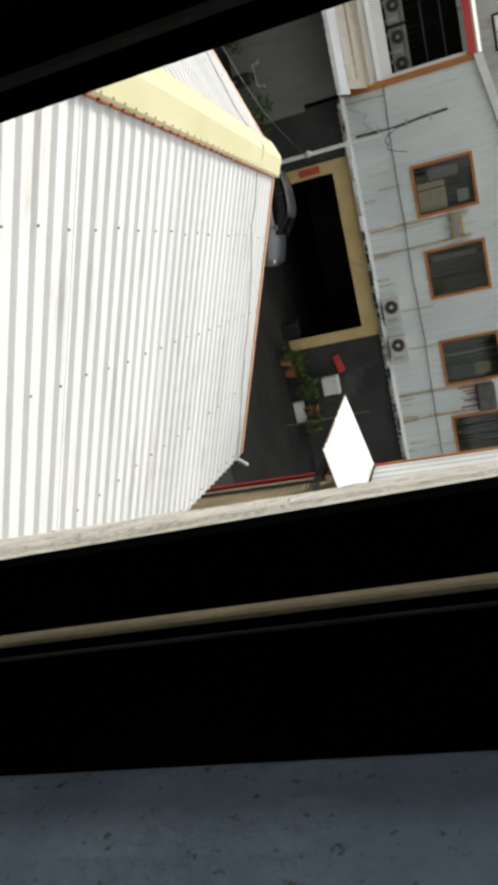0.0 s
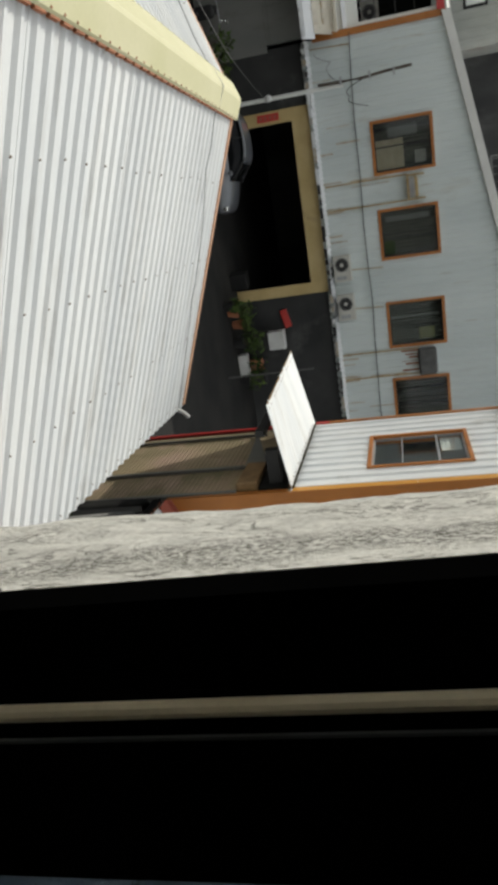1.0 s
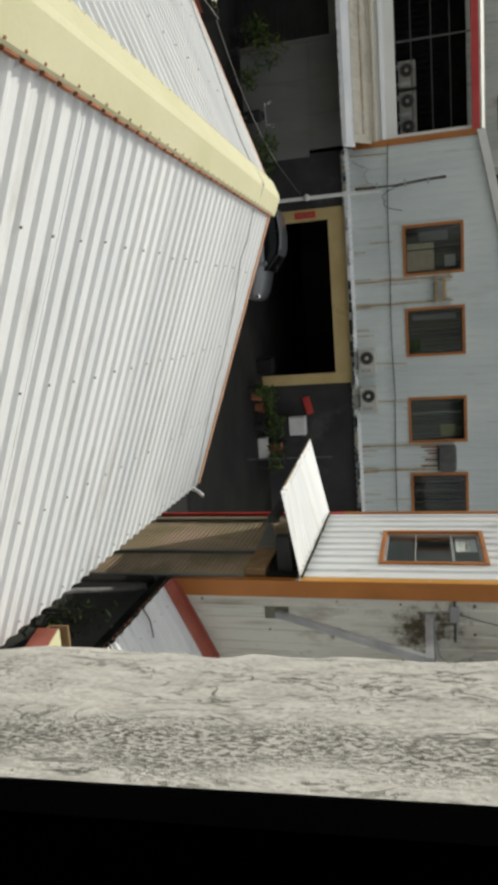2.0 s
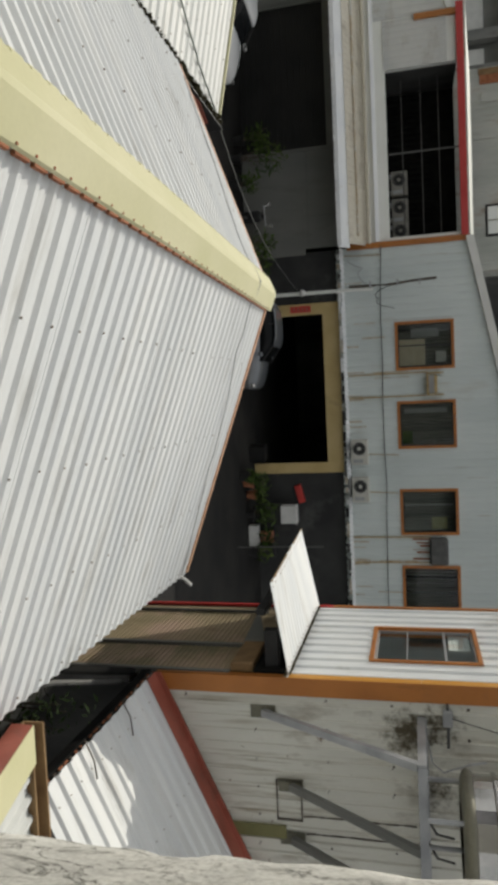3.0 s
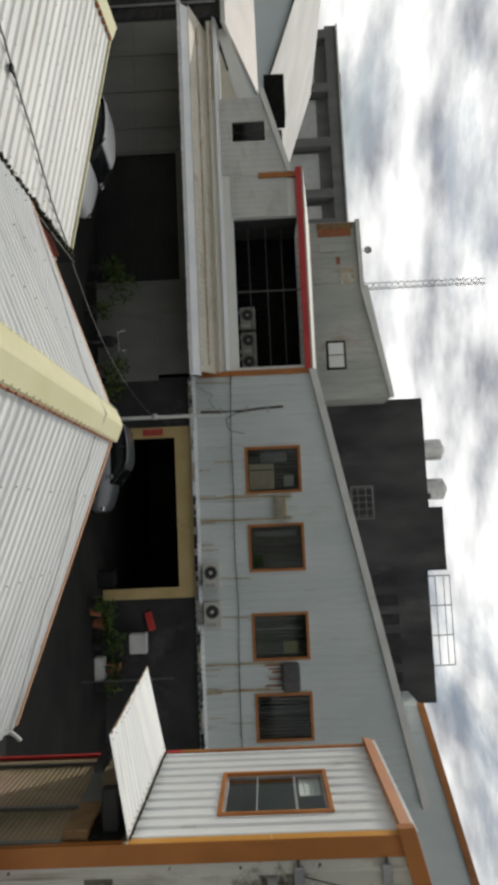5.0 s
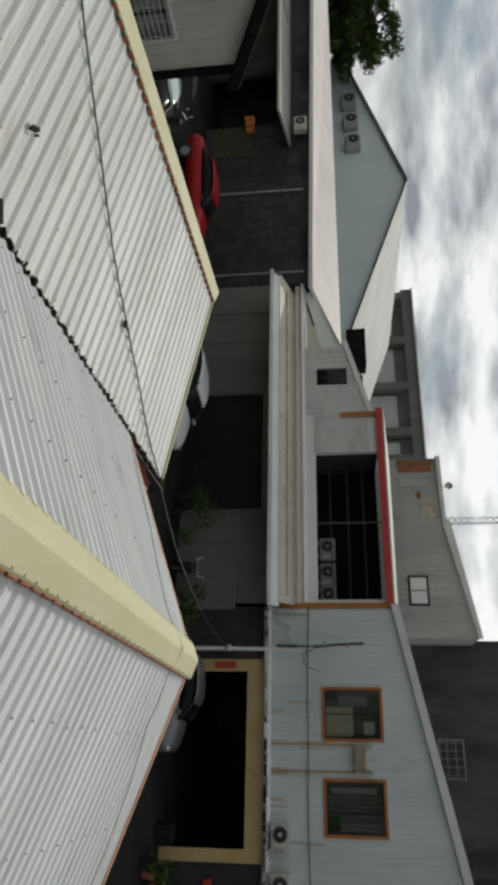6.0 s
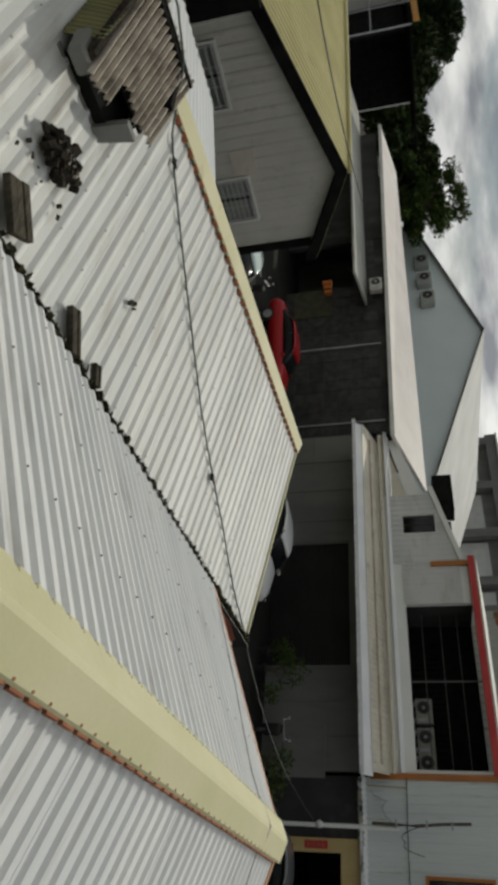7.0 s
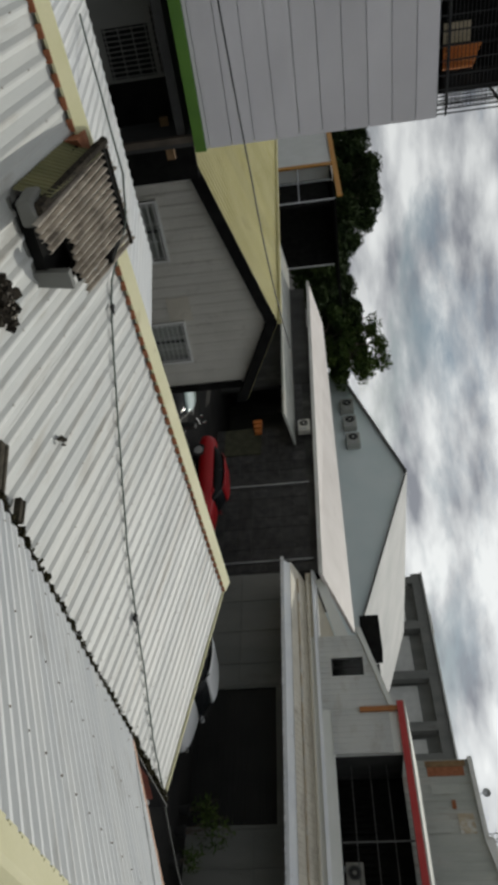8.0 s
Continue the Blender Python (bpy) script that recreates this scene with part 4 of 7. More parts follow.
# ---- building with the window, orange corner trim and duct brackets ----
annex = thing("annex_building", "white ribbed steel building with orange corner trims", "building", (4.5, 9.0, 0))
CX, CY0, CY1, CTOP = 3.04, 7.34, 10.0, 6.90
frC = facade((CX, CY0, 0), (0, 1), (-1, 0))
cwin = (0.61, 1.83, 4.93, 6.20)
part("wall", ribbed_wall(frC, 0, CY1 - CY0, 4.05, CTOP, [cwin], 0.24, 0.022), WHITE_SHEET, annex, "white ribbed steel wall")
# two closed roller shutters below: a scalloped curtain each
for u0, u1 in ((0.05, 0.90), (0.94, 2.29)):
    g = Shape(frC)
    prof = [(0.0, 0.0)]
    for k in range(51):
        z = 0.04 + k * 0.065
        prof += [(0.008, z), (0.016, z + 0.014), (0.019, z + 0.032), (0.016, z + 0.051)]
    prof += [(0.008, 0.04 + 51 * 0.065), (0.0, 3.40)]
    for (da, za), (db, zb) in zip(prof, prof[1:]):
        g.face((u0, da, za), (u1, da, za), (u1, db, zb), (u0, db, zb))
    part("shutter_curtain", g, SHUTTER_BROWN, annex, "dirty brown slatted roller shutter, closed")
part("wall", ribbed_wall(frC, 0, CY1 - CY0, 3.40, 4.05, [], 0.30, 0.010), BROWN_SHEET, annex, "dirty brown lower wall")
part("wall", ribbed_wall(frC, 2.29, CY1 - CY0, 0.0, 3.40, [], 0.30, 0.010), BROWN_SHEET, annex, "dirty brown lower wall")
part("wall", core_wall(frC, 0.0, CY1 - CY0, 0, CTOP, [cwin]), ROOM_PAINT, annex)
framed_window(annex, frC, *cwin, ORANGE_TRIM, panes=1, border=0.048, proud=0.03, inner=STEEL, label="orange-framed window with mixed panes")
g = Shape(frC)
g.box(0.66, 1.78, -0.03, -0.01, 5.35, 5.365)
g.box(0.66, 1.78, -0.035, -0.015, 5.79, 5.82)
parts("window_bar", g, STEEL, annex)
g = Shape(frC)
for k in range(4):
    g.box(1.24, 1.76, -0.075, -0.06, 5.85 + k * 0.065, 5.91 + k * 0.065)
parts("blind_slat", g, BRIGHT_WALL, annex, "white slatted blind behind the glass")
g = Shape(frC)
g.box(0.7, 1.76, -0.5, -0.45, 5.0, 5.5)
part("shelf_board", g, OLIVE_SHEET, annex, "olive board behind the glass")
frP = facade((CX, CY0, 0), (1, 0), (0, -1))
rake = lambda u: CTOP + 0.02 + 0.235 * u
part("wall", ribbed_wall(frP, 0, 5.0, 2.2, rake, [], 0.155, 0.026, 0.74, 0.07), PIPE_WALL, annex, "stained white ribbed wall under the brackets")
g = Shape(frP)
g.prism([(0.14, 0), (5.0, 0), (5.0, 8.0), (0.14, 6.86)], "y", -0.16, -0.02)
part("wall", g, ROOM_PAINT, annex)
g = Shape()
g.box(CX, 8.04, CY1 - 0.14, CY1, 0, CTOP).box(7.9, 8.04, CY0 + 0.16, CY1 - 0.14, 0, CTOP + 0.9)
parts("wall", g, GREY_WALL, annex)
# corner trim: two leaves, sunlight on one painted as a lighter amber
g = Shape()
g.box(CX - 0.036, CX - 0.024, CY0 - 0.024, CY0 + 0.085, 4.09, 5.515).box(CX - 0.037, CX - 0.025, CY0 - 0.024, CY0 + 0.085, 5.519, CTOP)
parts("corner_trim", g, AMBER_AND_SUNLIT_TRIM, annex, "sunlit leaf of the corner trim, coloured lighter amber")
g = Shape()
g.box(CX - 0.036, CX + 0.165, CY0 - 0.038, CY0 - 0.026, 2.55, 5.52)
g.box(CX - 0.036, CX + 0.165, CY0 - 0.036, CY0 - 0.024, 5.515, CTOP + 0.02)
g.box(CX - 0.036, CX - 0.024, CY0 - 0.036, CY0 + 0.06, 2.55, 4.03)
parts("corner_trim", g, ORANGE_TRIM, annex, "orange-brown steel corner trim")
g = Shape()
g.box(CX - 0.04, CX + 0.05, CY1 - 0.03, CY1 + 0.03, 4.3, CTOP)
part("corner_trim", g, ORANGE_TRIM, annex)
g = Shape()
g.box(CX - 0.04, CX + 0.05, CY1 - 0.03, CY1 + 0.03, 0.0, 4.3)
part("corner_trim", g, RED_TRIM, annex, "red steel corner trim")
# eave trim and sloping rake trim
g = Shape()
g.prism([(CX - 0.10, CTOP - 0.10), (CX + 0.05, CTOP - 0.10), (CX + 0.05, CTOP + 0.03), (CX - 0.06, CTOP + 0.03)], "y", CY0 - 0.08, CY1 + 0.12)
part("eave_trim", g, ORANGE_TRIM, annex)
g = Shape(frP)
g.prism([(-0.12, rake(-0.12) - 0.14), (5.0, rake(5) - 0.14), (5.0, rake(5) + 0.03), (-0.12, rake(-0.12) + 0.03)], "y", -0.02, 0.09)
part("rake_trim", g, ORANGE_TRIM, annex)
g = Shape()
g.prism([(CX - 0.06, CTOP + 0.03), (8.05, rake(5.0) + 0.03), (8.05, rake(5.0) + 0.06), (CX - 0.06, CTOP + 0.06)], "y", CY0 - 0.02, CY1 + 0.1)
part("roof", g, WHITE_SHEET, annex)
# sloping awning sheet below the window wall
ribbed_sheets(annex, "awning_sheet", WHITE_SHEET, (1.96, 10.55, 3.77), (1.90, 7.12, 3.98), (3.0, 9.98, 4.09), (3.0, 7.36, 4.09), pitch=0.2, h=0.006, per=40, label="white ribbed awning sheet")
roof_screws(annex, (1.96, 10.55, 3.77), (1.90, 7.12, 3.98), (3.0, 9.98, 4.09), (3.0, 7.36, 4.09), (0.06, 0.93), pitch=0.2, h=0.006)
r = random.Random(44)
s = Shape()
for k in range(120):
    y = 7.36 + 2.6 * r.random()
    e = r.uniform(0.006, 0.018)
    s.box(2.975 - e, 2.985, y - e * 1.6, y + e * 1.6, 4.098, 4.108 + e * r.random())
tagged(part("joint_dirt", s, MOSS, annex, "moss and dirt along the awning's joint"), kind="stuff")
s = Shape()
for k in range(46):
    y = 7.14 + 3.38 * r.random()
    f = (y - 7.12) / 3.43
    x, z = 1.90 + 0.06 * f, 3.98 - 0.21 * f
    w = r.uniform(0.01, 0.05)
    s.box(x - 0.006, x + r.uniform(0.004, 0.016), y - w, y + w, z - 0.002, z + 0.0105)
tagged(part("rusty_lip", s, RUSTY_BROWN, annex, "rusted lower lip of the awning"), kind="stuff")
# boxed canopy case with a pale triangular cheek
g = Shape()
g.soft_box(CX - 0.13, CX - 0.02, 7.44, 8.17, 3.40, 3.66, 0.015)
part("canopy_case", g, RUSTY_BROWN, annex, "rusty brown canopy case")
g = Shape()
g.prism([(8.20, 3.36), (9.62, 3.27), (8.20, 3.66)], "x", CX - 0.075, CX - 0.03)
part("cheek_panel", g, DIM_PANEL, annex, "pale grey triangular cheek panel")
# black board painted in where the awning shades the wall
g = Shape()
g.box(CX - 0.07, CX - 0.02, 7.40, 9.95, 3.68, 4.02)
part("slot_board", g, BLACK_AND_SHADE, annex, "black board for the shade below the awning")
g = Shape()
g.box(2.55, 3.0, 7.5, 7.62, 3.80, 3.95).box(2.2, 3.0, 9.7, 9.78, 3.72, 3.84).box(2.3, 2.38, 7.5, 9.8, 3.72, 3.82)
parts("awning_bearer", g, BLACK_TRIM, annex, "black steel awning bearer")
# wall brackets that carry the duct
for u, zb, zt, ou in ((0.36, 3.80, 5.50, 0.55), (1.19, 4.08, 5.50, 0.55), (1.80, 4.08, 5.50, 0.55)):
    b = Shape(frP)
    b.box(u - 0.04, u + 0.04, 0.02, 1.03, zt - 0.04, zt + 0.04)
    part("bracket_arm", b, STEEL, annex, "galvanised bracket arm")
    b = Shape(frP)
    b.tube((u, 0.06, zb), (u, 0.98, zt - 0.03), 0.05, 4)
    part("bracket_strut", b, STEEL if u < 1 else DIM_PANEL, annex, "galvanised diagonal strut")
    b = Shape(frP)
    b.box(u - 0.075, u + 0.075, 0.02, 0.03, zb - 0.15, zb + 0.13)
    part("wall_plate", b, TANK_BASE, annex, "dirty dull steel wall plate")
b = Shape(frP)
b.box(0.33, 3.4, 0.97, 1.05, 5.46, 5.54)
b.box(0.33, 3.4, 0.03, 0.09, 5.48, 5.56)
parts("bracket_beam", b, STEEL, annex)

g = Shape(frC)
for u, w in ((0.06, 0.03), (0.92, 0.03), (2.3, 0.012)):
    g.box(u - w, u + w, 0.012, 0.055, 0.0, 3.4)
parts("guide_rail", g, DIM_PANEL, annex, "grey steel guide rail of the shutter")
g = Shape(frP)
g.box(1.66, 1.80, 0.018, 0.05, 3.35, 4.0)
part("wall_channel", g, OLIVE_SHEET, annex, "olive dirty channel on the wall")
# rusty screws, a bracket frame and thin pipes on the stained wall
s = Shape(frP)
r = random.Random(21)
for z in (2.9, 3.7, 4.5, 5.2, 5.98, 6.6):
    for k in range(14):
        u = 0.22 + k * 0.33 + r.uniform(-0.02, 0.02)
        if r.random() < 0.8 and z < rake(u) - 0.2:
            s.tube((u, 0.022, z), (u, 0.034, z), 0.010 * r.uniform(0.6, 1.7), 6)
            if r.random() < 0.5:
                s.tube((u + 0.012, 0.027, z - 0.01), (u + r.uniform(0.02, 0.05), 0.027, z - 0.02), 0.006, 4, 0.002)
tagged(part("screw", s, POLE_DARK, annex, "rusty screw heads with brown runs"), kind="stuff")
for u, z0, z1 in ((1.53, 4.2, 5.42), (1.73, 4.22, 5.44)):
    b = Shape(frP)
    b.sweep([(u + 0.01 * noise.noise((k, u, 2)), 0.03, z0 + (z1 - z0) * k / 12) for k in range(13)], 0.011, 5)
    part("rusty_edge", b, POLE_DARK, annex, "dark rusted sheet edge")
b = Shape(frP)
b.box(1.13, 1.60, 0.018, 0.03, 3.90, 3.915).box(1.13, 1.60, 0.018, 0.03, 4.175, 4.19).box(1.13, 1.15, 0.018, 0.03, 3.915, 4.175).box(1.58, 1.60, 0.018, 0.03, 3.915, 4.175)
parts("bracket_frame", b, POLE_DARK, annex, "rusty angle frame on the wall")
for z, u1 in ((5.77, 0.62), (6.63, 0.82)):
    b = Shape(frP)
    b.sweep([(0.16, 0.05, z), (0.4, 0.06, z + 0.005), (u1, 0.07, z)], 0.016, 8)
    part("wall_pipe", b, DULL_RAIL, annex, "thin stained pipe clamped to the wall")
    b = Shape(frP)
    b.soft_box(0.22, 0.40, 0.018, 0.085, z - 0.05, z + 0.05, 0.01)
    part("clamp", b, STEEL, annex, "rusty pipe clamp")
b = Shape(frP)
b.sweep([(0.30 + 0.02 * k, 0.05, 5.77 + 0.078 * k - 0.012 * k * (11 - k) * 0.1) for k in range(12)], 0.006, 5)
part("wire", b, CABLE, annex, "thin wire between the clamps")
b = Shape(frP)
b.sweep([(0.55, 0.06, 5.56), (0.62, 0.4, 5.60), (0.60, 0.6, 5.70), (0.45, 0.7, 5.95), (0.5, 0.55, 6.1)], 0.010, 6)
part("hose", b, STEEL, annex, "thin grey hose to the tank")
for u in (1.35, 1.6):
    b = Shape(frP)
    b.sweep([(u, 0.05, 5.50), (u - 0.02, 0.45, 5.62), (u - 0.1, 0.62, 5.78)], 0.012, 6)
    part("hose", b, DULL_RAIL, annex, "dark hose to the tank")

tank = thing("water_tank", "upright polished stainless water tank on wall brackets", "water tank", (4.10, 6.45, 5.56))
TX, TY, TR, TZ = 4.10, 6.45, 0.56, 0.10
b = Shape()
zz = 5.85 + TZ
for k in range(9):
    b.tube((TX, TY, zz), (TX, TY, zz + 0.17), TR, 32, caps=False)
    b.tube((TX, TY, zz + 0.17), (TX, TY, zz + 0.185), TR, 32, TR + 0.018, caps=False)
    b.tube((TX, TY, zz + 0.185), (TX, TY, zz + 0.215), TR + 0.018, 32, caps=False)
    b.tube((TX, TY, zz + 0.215), (TX, TY, zz + 0.23), TR + 0.018, 32, TR, caps=False)
    zz += 0.23
part("shell", b, SHINY, tank, smooth=False)
b = Shape()
for (ra, za), (rb, zb) in zip(((0.30, 5.74), (0.52, 5.745), (0.585, 5.77), (0.60, 5.80), (0.59, 5.83), (0.565, 5.85)), ((0.52, 5.745), (0.585, 5.77), (0.60, 5.80), (0.59, 5.83), (0.565, 5.85), (0.50, 5.852))):
    b.tube((TX, TY, za + TZ), (TX, TY, zb + TZ), ra, 40, rb, caps=False)
part("base_rim", b, TANK_BASE, tank, "dull olive-grey rim of the tank's base", smooth=True)
b = Shape()
b.tube((TX, TY, zz), (TX, TY, zz + 0.22), TR, 32, TR * 0.3)
part("lid", b, SHINY, tank)
for dx, dy in ((-0.35, -0.35), (0.35, -0.35), (-0.35, 0.35), (0.35, 0.35)):
    b = Shape()
    b.tube((TX + dx, TY + dy, 5.54), (TX + dx, TY + dy, 5.80 + TZ), 0.025, 6)
    part("leg", b, STEEL, tank)

# ---- low lean-to roof against that wall ----
lean = thing("lean_to", "low white ribbed lean-to roof with red-brown flashing", "lean-to", (4.0, 6.2, 0))
L_E0, L_E1 = (3.02, 7.25, 2.51), (3.02, 4.75, 2.51)
L_R0, L_R1 = (6.6, 7.25, 4.16), (6.6, 4.75, 4.16)
ribbed_sheets(lean, "roof_sheet", WHITE_SHEET, L_E0, L_E1, L_R0, L_R1, pitch=0.2, ragged=0.01)
roof_screws(lean, L_E0, L_E1, L_R0, L_R1, (0.05, 0.3, 0.55, 0.8), pitch=0.2)
g = Shape()
g.prism([(3.0, 2.545), (6.6, 4.195), (6.6, 4.26), (3.0, 2.61)], "y", 7.285, 7.305)
g.prism([(3.0, 2.535), (6.6, 4.195), (6.6, 4.21), (3.0, 2.55)], "y", 7.06, 7.285)
parts("flashing", g, SALMON_TRIM, lean, "red-brown flashing along the wall")
g = Shape()
g.prism([(2.98, 2.39), (3.04, 2.39), (3.04, 2.49), (3.02, 2.49), (3.02, 2.41), (2.995, 2.41), (2.995, 2.49), (2.975, 2.49)], "y", 4.7, 7.3)
part("gutter", g, BLACK_AND_SHADE, lean, "black eave gutter")
r = random.Random(12)
for k in range(26):
    g = Shape()
    y = 4.75 + k * 0.097
    g.box(2.998, 3.014, y, y + r.uniform(0.03, 0.085), 2.49, 2.496 + r.uniform(0, 0.008))
    part("rust_flake", g, RUST if k % 3 else POLE_DARK, lean, "rusty eave edge")
for k in range(2):
    y = 5.6 + 0.85 * k
    g = Shape()
    g.sweep([(3.0, y, 2.52), (3.12, y - 0.05, 2.615), (3.26, y - 0.12 - 0.03 * k, 2.675)], 0.008, 5)
    part("twig", g, POLE_DARK, lean, "dry dark twig caught in the gutter")
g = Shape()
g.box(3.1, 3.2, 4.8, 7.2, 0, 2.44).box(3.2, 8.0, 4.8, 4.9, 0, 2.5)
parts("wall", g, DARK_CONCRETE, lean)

near = thing("porch_roof", "small white ribbed roof with pale green and pink edge", "roof", (2.8, 2.2, 0))
ribbed_sheets(near, "roof_sheet", OLD_SHEET, (2.20, 4.05, 2.88), (4.6, 4.05, 2.88), (2.20, 0.35, 3.72), (4.6, 0.35, 3.72), pitch=0.14, h=0.03, per=6)
g = Shape()
g.prism([(4.09, 2.77), (4.09, 2.93), (0.35, 3.82), (0.35, 3.66)], "x", 2.09, 2.11)
part("fascia", g, SALMON_TRIM, near, "faded pink fascia")
g = Shape()
g.prism([(4.09, 2.934), (4.09, 2.94), (0.35, 3.828), (0.35, 3.822)], "x", 2.09, 2.36)
part("edge_cap", g, YELLOW_CAP, near, "pale yellow-green edge cap")
g = Shape()
g.prism([(4.06, 2.82), (4.16, 2.82), (4.17, 2.97), (4.15, 2.97), (4.14, 2.84), (4.08, 2.84), (4.07, 2.94), (4.05, 2.94)], "x", 2.10, 4.7)
part("gutter", g, RUSTY_BROWN, near, "olive-brown dirty gutter")
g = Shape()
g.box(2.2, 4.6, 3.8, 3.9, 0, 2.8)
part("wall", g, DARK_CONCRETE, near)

# ---- workshop across the lane, with garage and four windows ----
shop = thing("workshop_building", "grey-white ribbed steel workshop with orange-framed windows", "building", (1.5, 27, 0))
BY = 24.0
frB = facade((0, BY, 0), (1, 0), (0, -1))
B_U0, B_U1 = -5.0, 9.6
b_rake = lambda u: 7.45 + (u + 5.0) * 0.2015
B_WIN = [(-2.44, -0.83, 4.98, 6.88), (0.20, 1.80, 4.98, 6.88), (3.16, 4.73, 4.98, 6.88), (5.78, 7.34, 4.98, 6.88)]
part("wall", ribbed_wall(frB, B_U0, B_U1, 3.1, b_rake, B_WIN, 0.25, 0.026), GREY_WALL, shop, "grey-white ribbed upper wall")
g = core_wall(frB, B_U0, B_U1, 3.1, 7.4, B_WIN)
g.prism([(B_U0, 7.4), (B_U1, 7.4), (B_U1, b_rake(B_U1) - 0.03), (B_U0, 7.42)], "y", -0.14, -0.01)
part("wall", g, ROOM_PAINT, shop)
for k, w in enumerate(B_WIN):
    win = framed_window(shop, frB, *w, ORANGE_TRIM, panes=2, rail=0.0, border=0.09, proud=0.05, label="orange-brown framed sliding window")
for w in B_WIN:
    g = Shape(frB)
    for k in range(24):
        ua = w[0] + 0.05 + (w[1] - w[0] - 0.1) * k / 24
        ub = w[0] + 0.05 + (w[1] - w[0] - 0.1) * (k + 1) / 24
        da, db = -0.24 + 0.03 * (k % 2), -0.24 + 0.03 * ((k + 1) % 2)
        if (k + int(w[0] * 3)) % 9 == 5:
            continue
        g.face((ua, da, w[2] + 0.05), (ub, db, w[2] + 0.05), (ub, db, w[3] - 0.03), (ua, da, w[3] - 0.03))
    part("curtain", g, WINDOW_CLOTH, shop, "dull olive curtain behind the glass")
g = Shape(frB)
g.box(-1.85, -0.98, -0.20, -0.16, 5.1, 5.95)
part("board", g, CURTAIN, shop, "tan board standing behind the glass")
for u0, u1, z0, z1, mat, word in ((-1.42, -1.05, 6.28, 6.62, DIMMED_CASE, "pale box behind the glass"), (-2.2, -1.9, 5.5, 6.4, DIM_PANEL, "grey rail behind the glass"),
                                  (1.22, 1.62, 5.12, 5.45, LEAF, "green thing behind the glass"), (0.45, 0.62, 5.2, 6.6, DIM_PANEL, "grey rail behind the glass"),
                                  (4.15, 4.55, 6.0, 6.5, OLIVE_SHEET, "olive box behind the glass"), (6.4, 6.46, 5.1, 6.7, DIM_PANEL, "thin rail behind the glass"), (3.7, 3.76, 5.1, 6.7, DIM_PANEL, "thin rail behind the glass")):
    g = Shape(frB)
    g.soft_box(u0, u1, -0.20, -0.15, z0, z1, 0.012)
    part("indoor_thing", g, mat, shop, word)
# garage below
G_OP = (-2.89, 2.18, 0.0, 2.59)
part("wall", core_wall(frB, B_U0, B_U1, 0, 3.14, [G_OP], -0.2, 0.0), DIM_CONCRETE, shop, "concrete ground floor wall, toned dark for the lane's shade")
g = Shape(frB)
g.box(-3.27, -2.89, -0.12, 0.06, 0, 3.14).box(2.18, 2.54, -0.12, 0.06, 0, 3.14).box(-2.89, 2.18, -0.12, 0.06, 2.59, 3.14)
parts("garage_surround", g, YELLOW_PAINT, shop, "yellow ochre painted garage surround")
g = Shape()
g.box(B_U0, B_U0 + 0.14, BY + 0.14, 36, 0, 7.3).box(B_U1 - 0.14, B_U1, BY + 0.14, 36, 0, 10.2).box(B_U0, B_U1, 35.86, 36, 0, 7.3)
g.box(B_U0 + 0.14, B_U1 - 0.14, BY + 0.2, 35.86, 3.2, 3.4)
parts("wall", g, DARK_CONCRETE, shop)
g = Shape()
g.prism([(B_U0 - 0.1, b_rake(B_U0) + 0.0), (B_U1, b_rake(B_U1)), (B_U1, b_rake(B_U1) + 0.08), (B_U0 - 0.1, b_rake(B_U0) + 0.08)], "y", BY - 0.02, 36)
part("roof", g, WHITE_SHEET, shop)
g = Shape(frB)
g.prism([(B_U0 - 0.05, b_rake(B_U0) - 0.13), (B_U1, b_rake(B_U1) - 0.13), (B_U1, b_rake(B_U1) + 0.12), (B_U0 - 0.05, b_rake(B_U0) + 0.12)], "y", 0.02, 0.16)
part("rake_trim", g, WHITE_PAINT, shop, "white folded rake trim")
g = Shape(frB)
g.box(-5.12, -4.93, -0.1, 0.05, 3.5, 7.45)
part("corner_trim", g, ORANGE_TRIM, shop, "orange-brown corner trim")
# front eave sheet with a ragged lip
ribbed_sheets(shop, "eave_sheet", PORCH_WHITE, (-5.0, BY - 0.27, 3.27), (9.2, BY - 0.27, 3.27), (-5.0, BY - 0.05, 3.36), (9.2, BY - 0.05, 3.36), pitch=0.16, h=0.03, per=4, ragged=0.05, label="dented white eave sheet with ragged edge")
r = random.Random(31)
x = -4.9
while x < 9.0:
    g = Shape()
    w = r.uniform(0.10, 0.5)
    g.box(x, x + w, BY - 0.295, BY - 0.25, 3.20 - r.uniform(0, 0.04), 3.265)
    part("eave_lip", g, r.choice((RUST_STAIN, PORCH_WHITE, BLACK_TRIM, DULL_RAIL)), shop)
    x += w + r.uniform(0.0, 0.25)
# brown runs on the wall
for k in range(34):
    u = r.choice((-0.72, 0.02, 4.85, 5.65, r.uniform(-4.7, 8.8), r.uniform(-4.7, 8.8)))
    g = Shape(frB)
    z0 = 3.36 if k % 3 else r.uniform(3.5, 4.6)
    u += r.uniform(-0.14, 0.14)
    g.box(u, u + r.uniform(0.02, 0.055), 0.0265, 0.0275 + k * 0.0004, z0, z0 + r.uniform(0.25, 1.5 if k % 3 == 0 else 0.6))
    part("rust_run", g, RUST_STAIN, shop, "thin brown rust run on the wall")
g = Shape(frB)
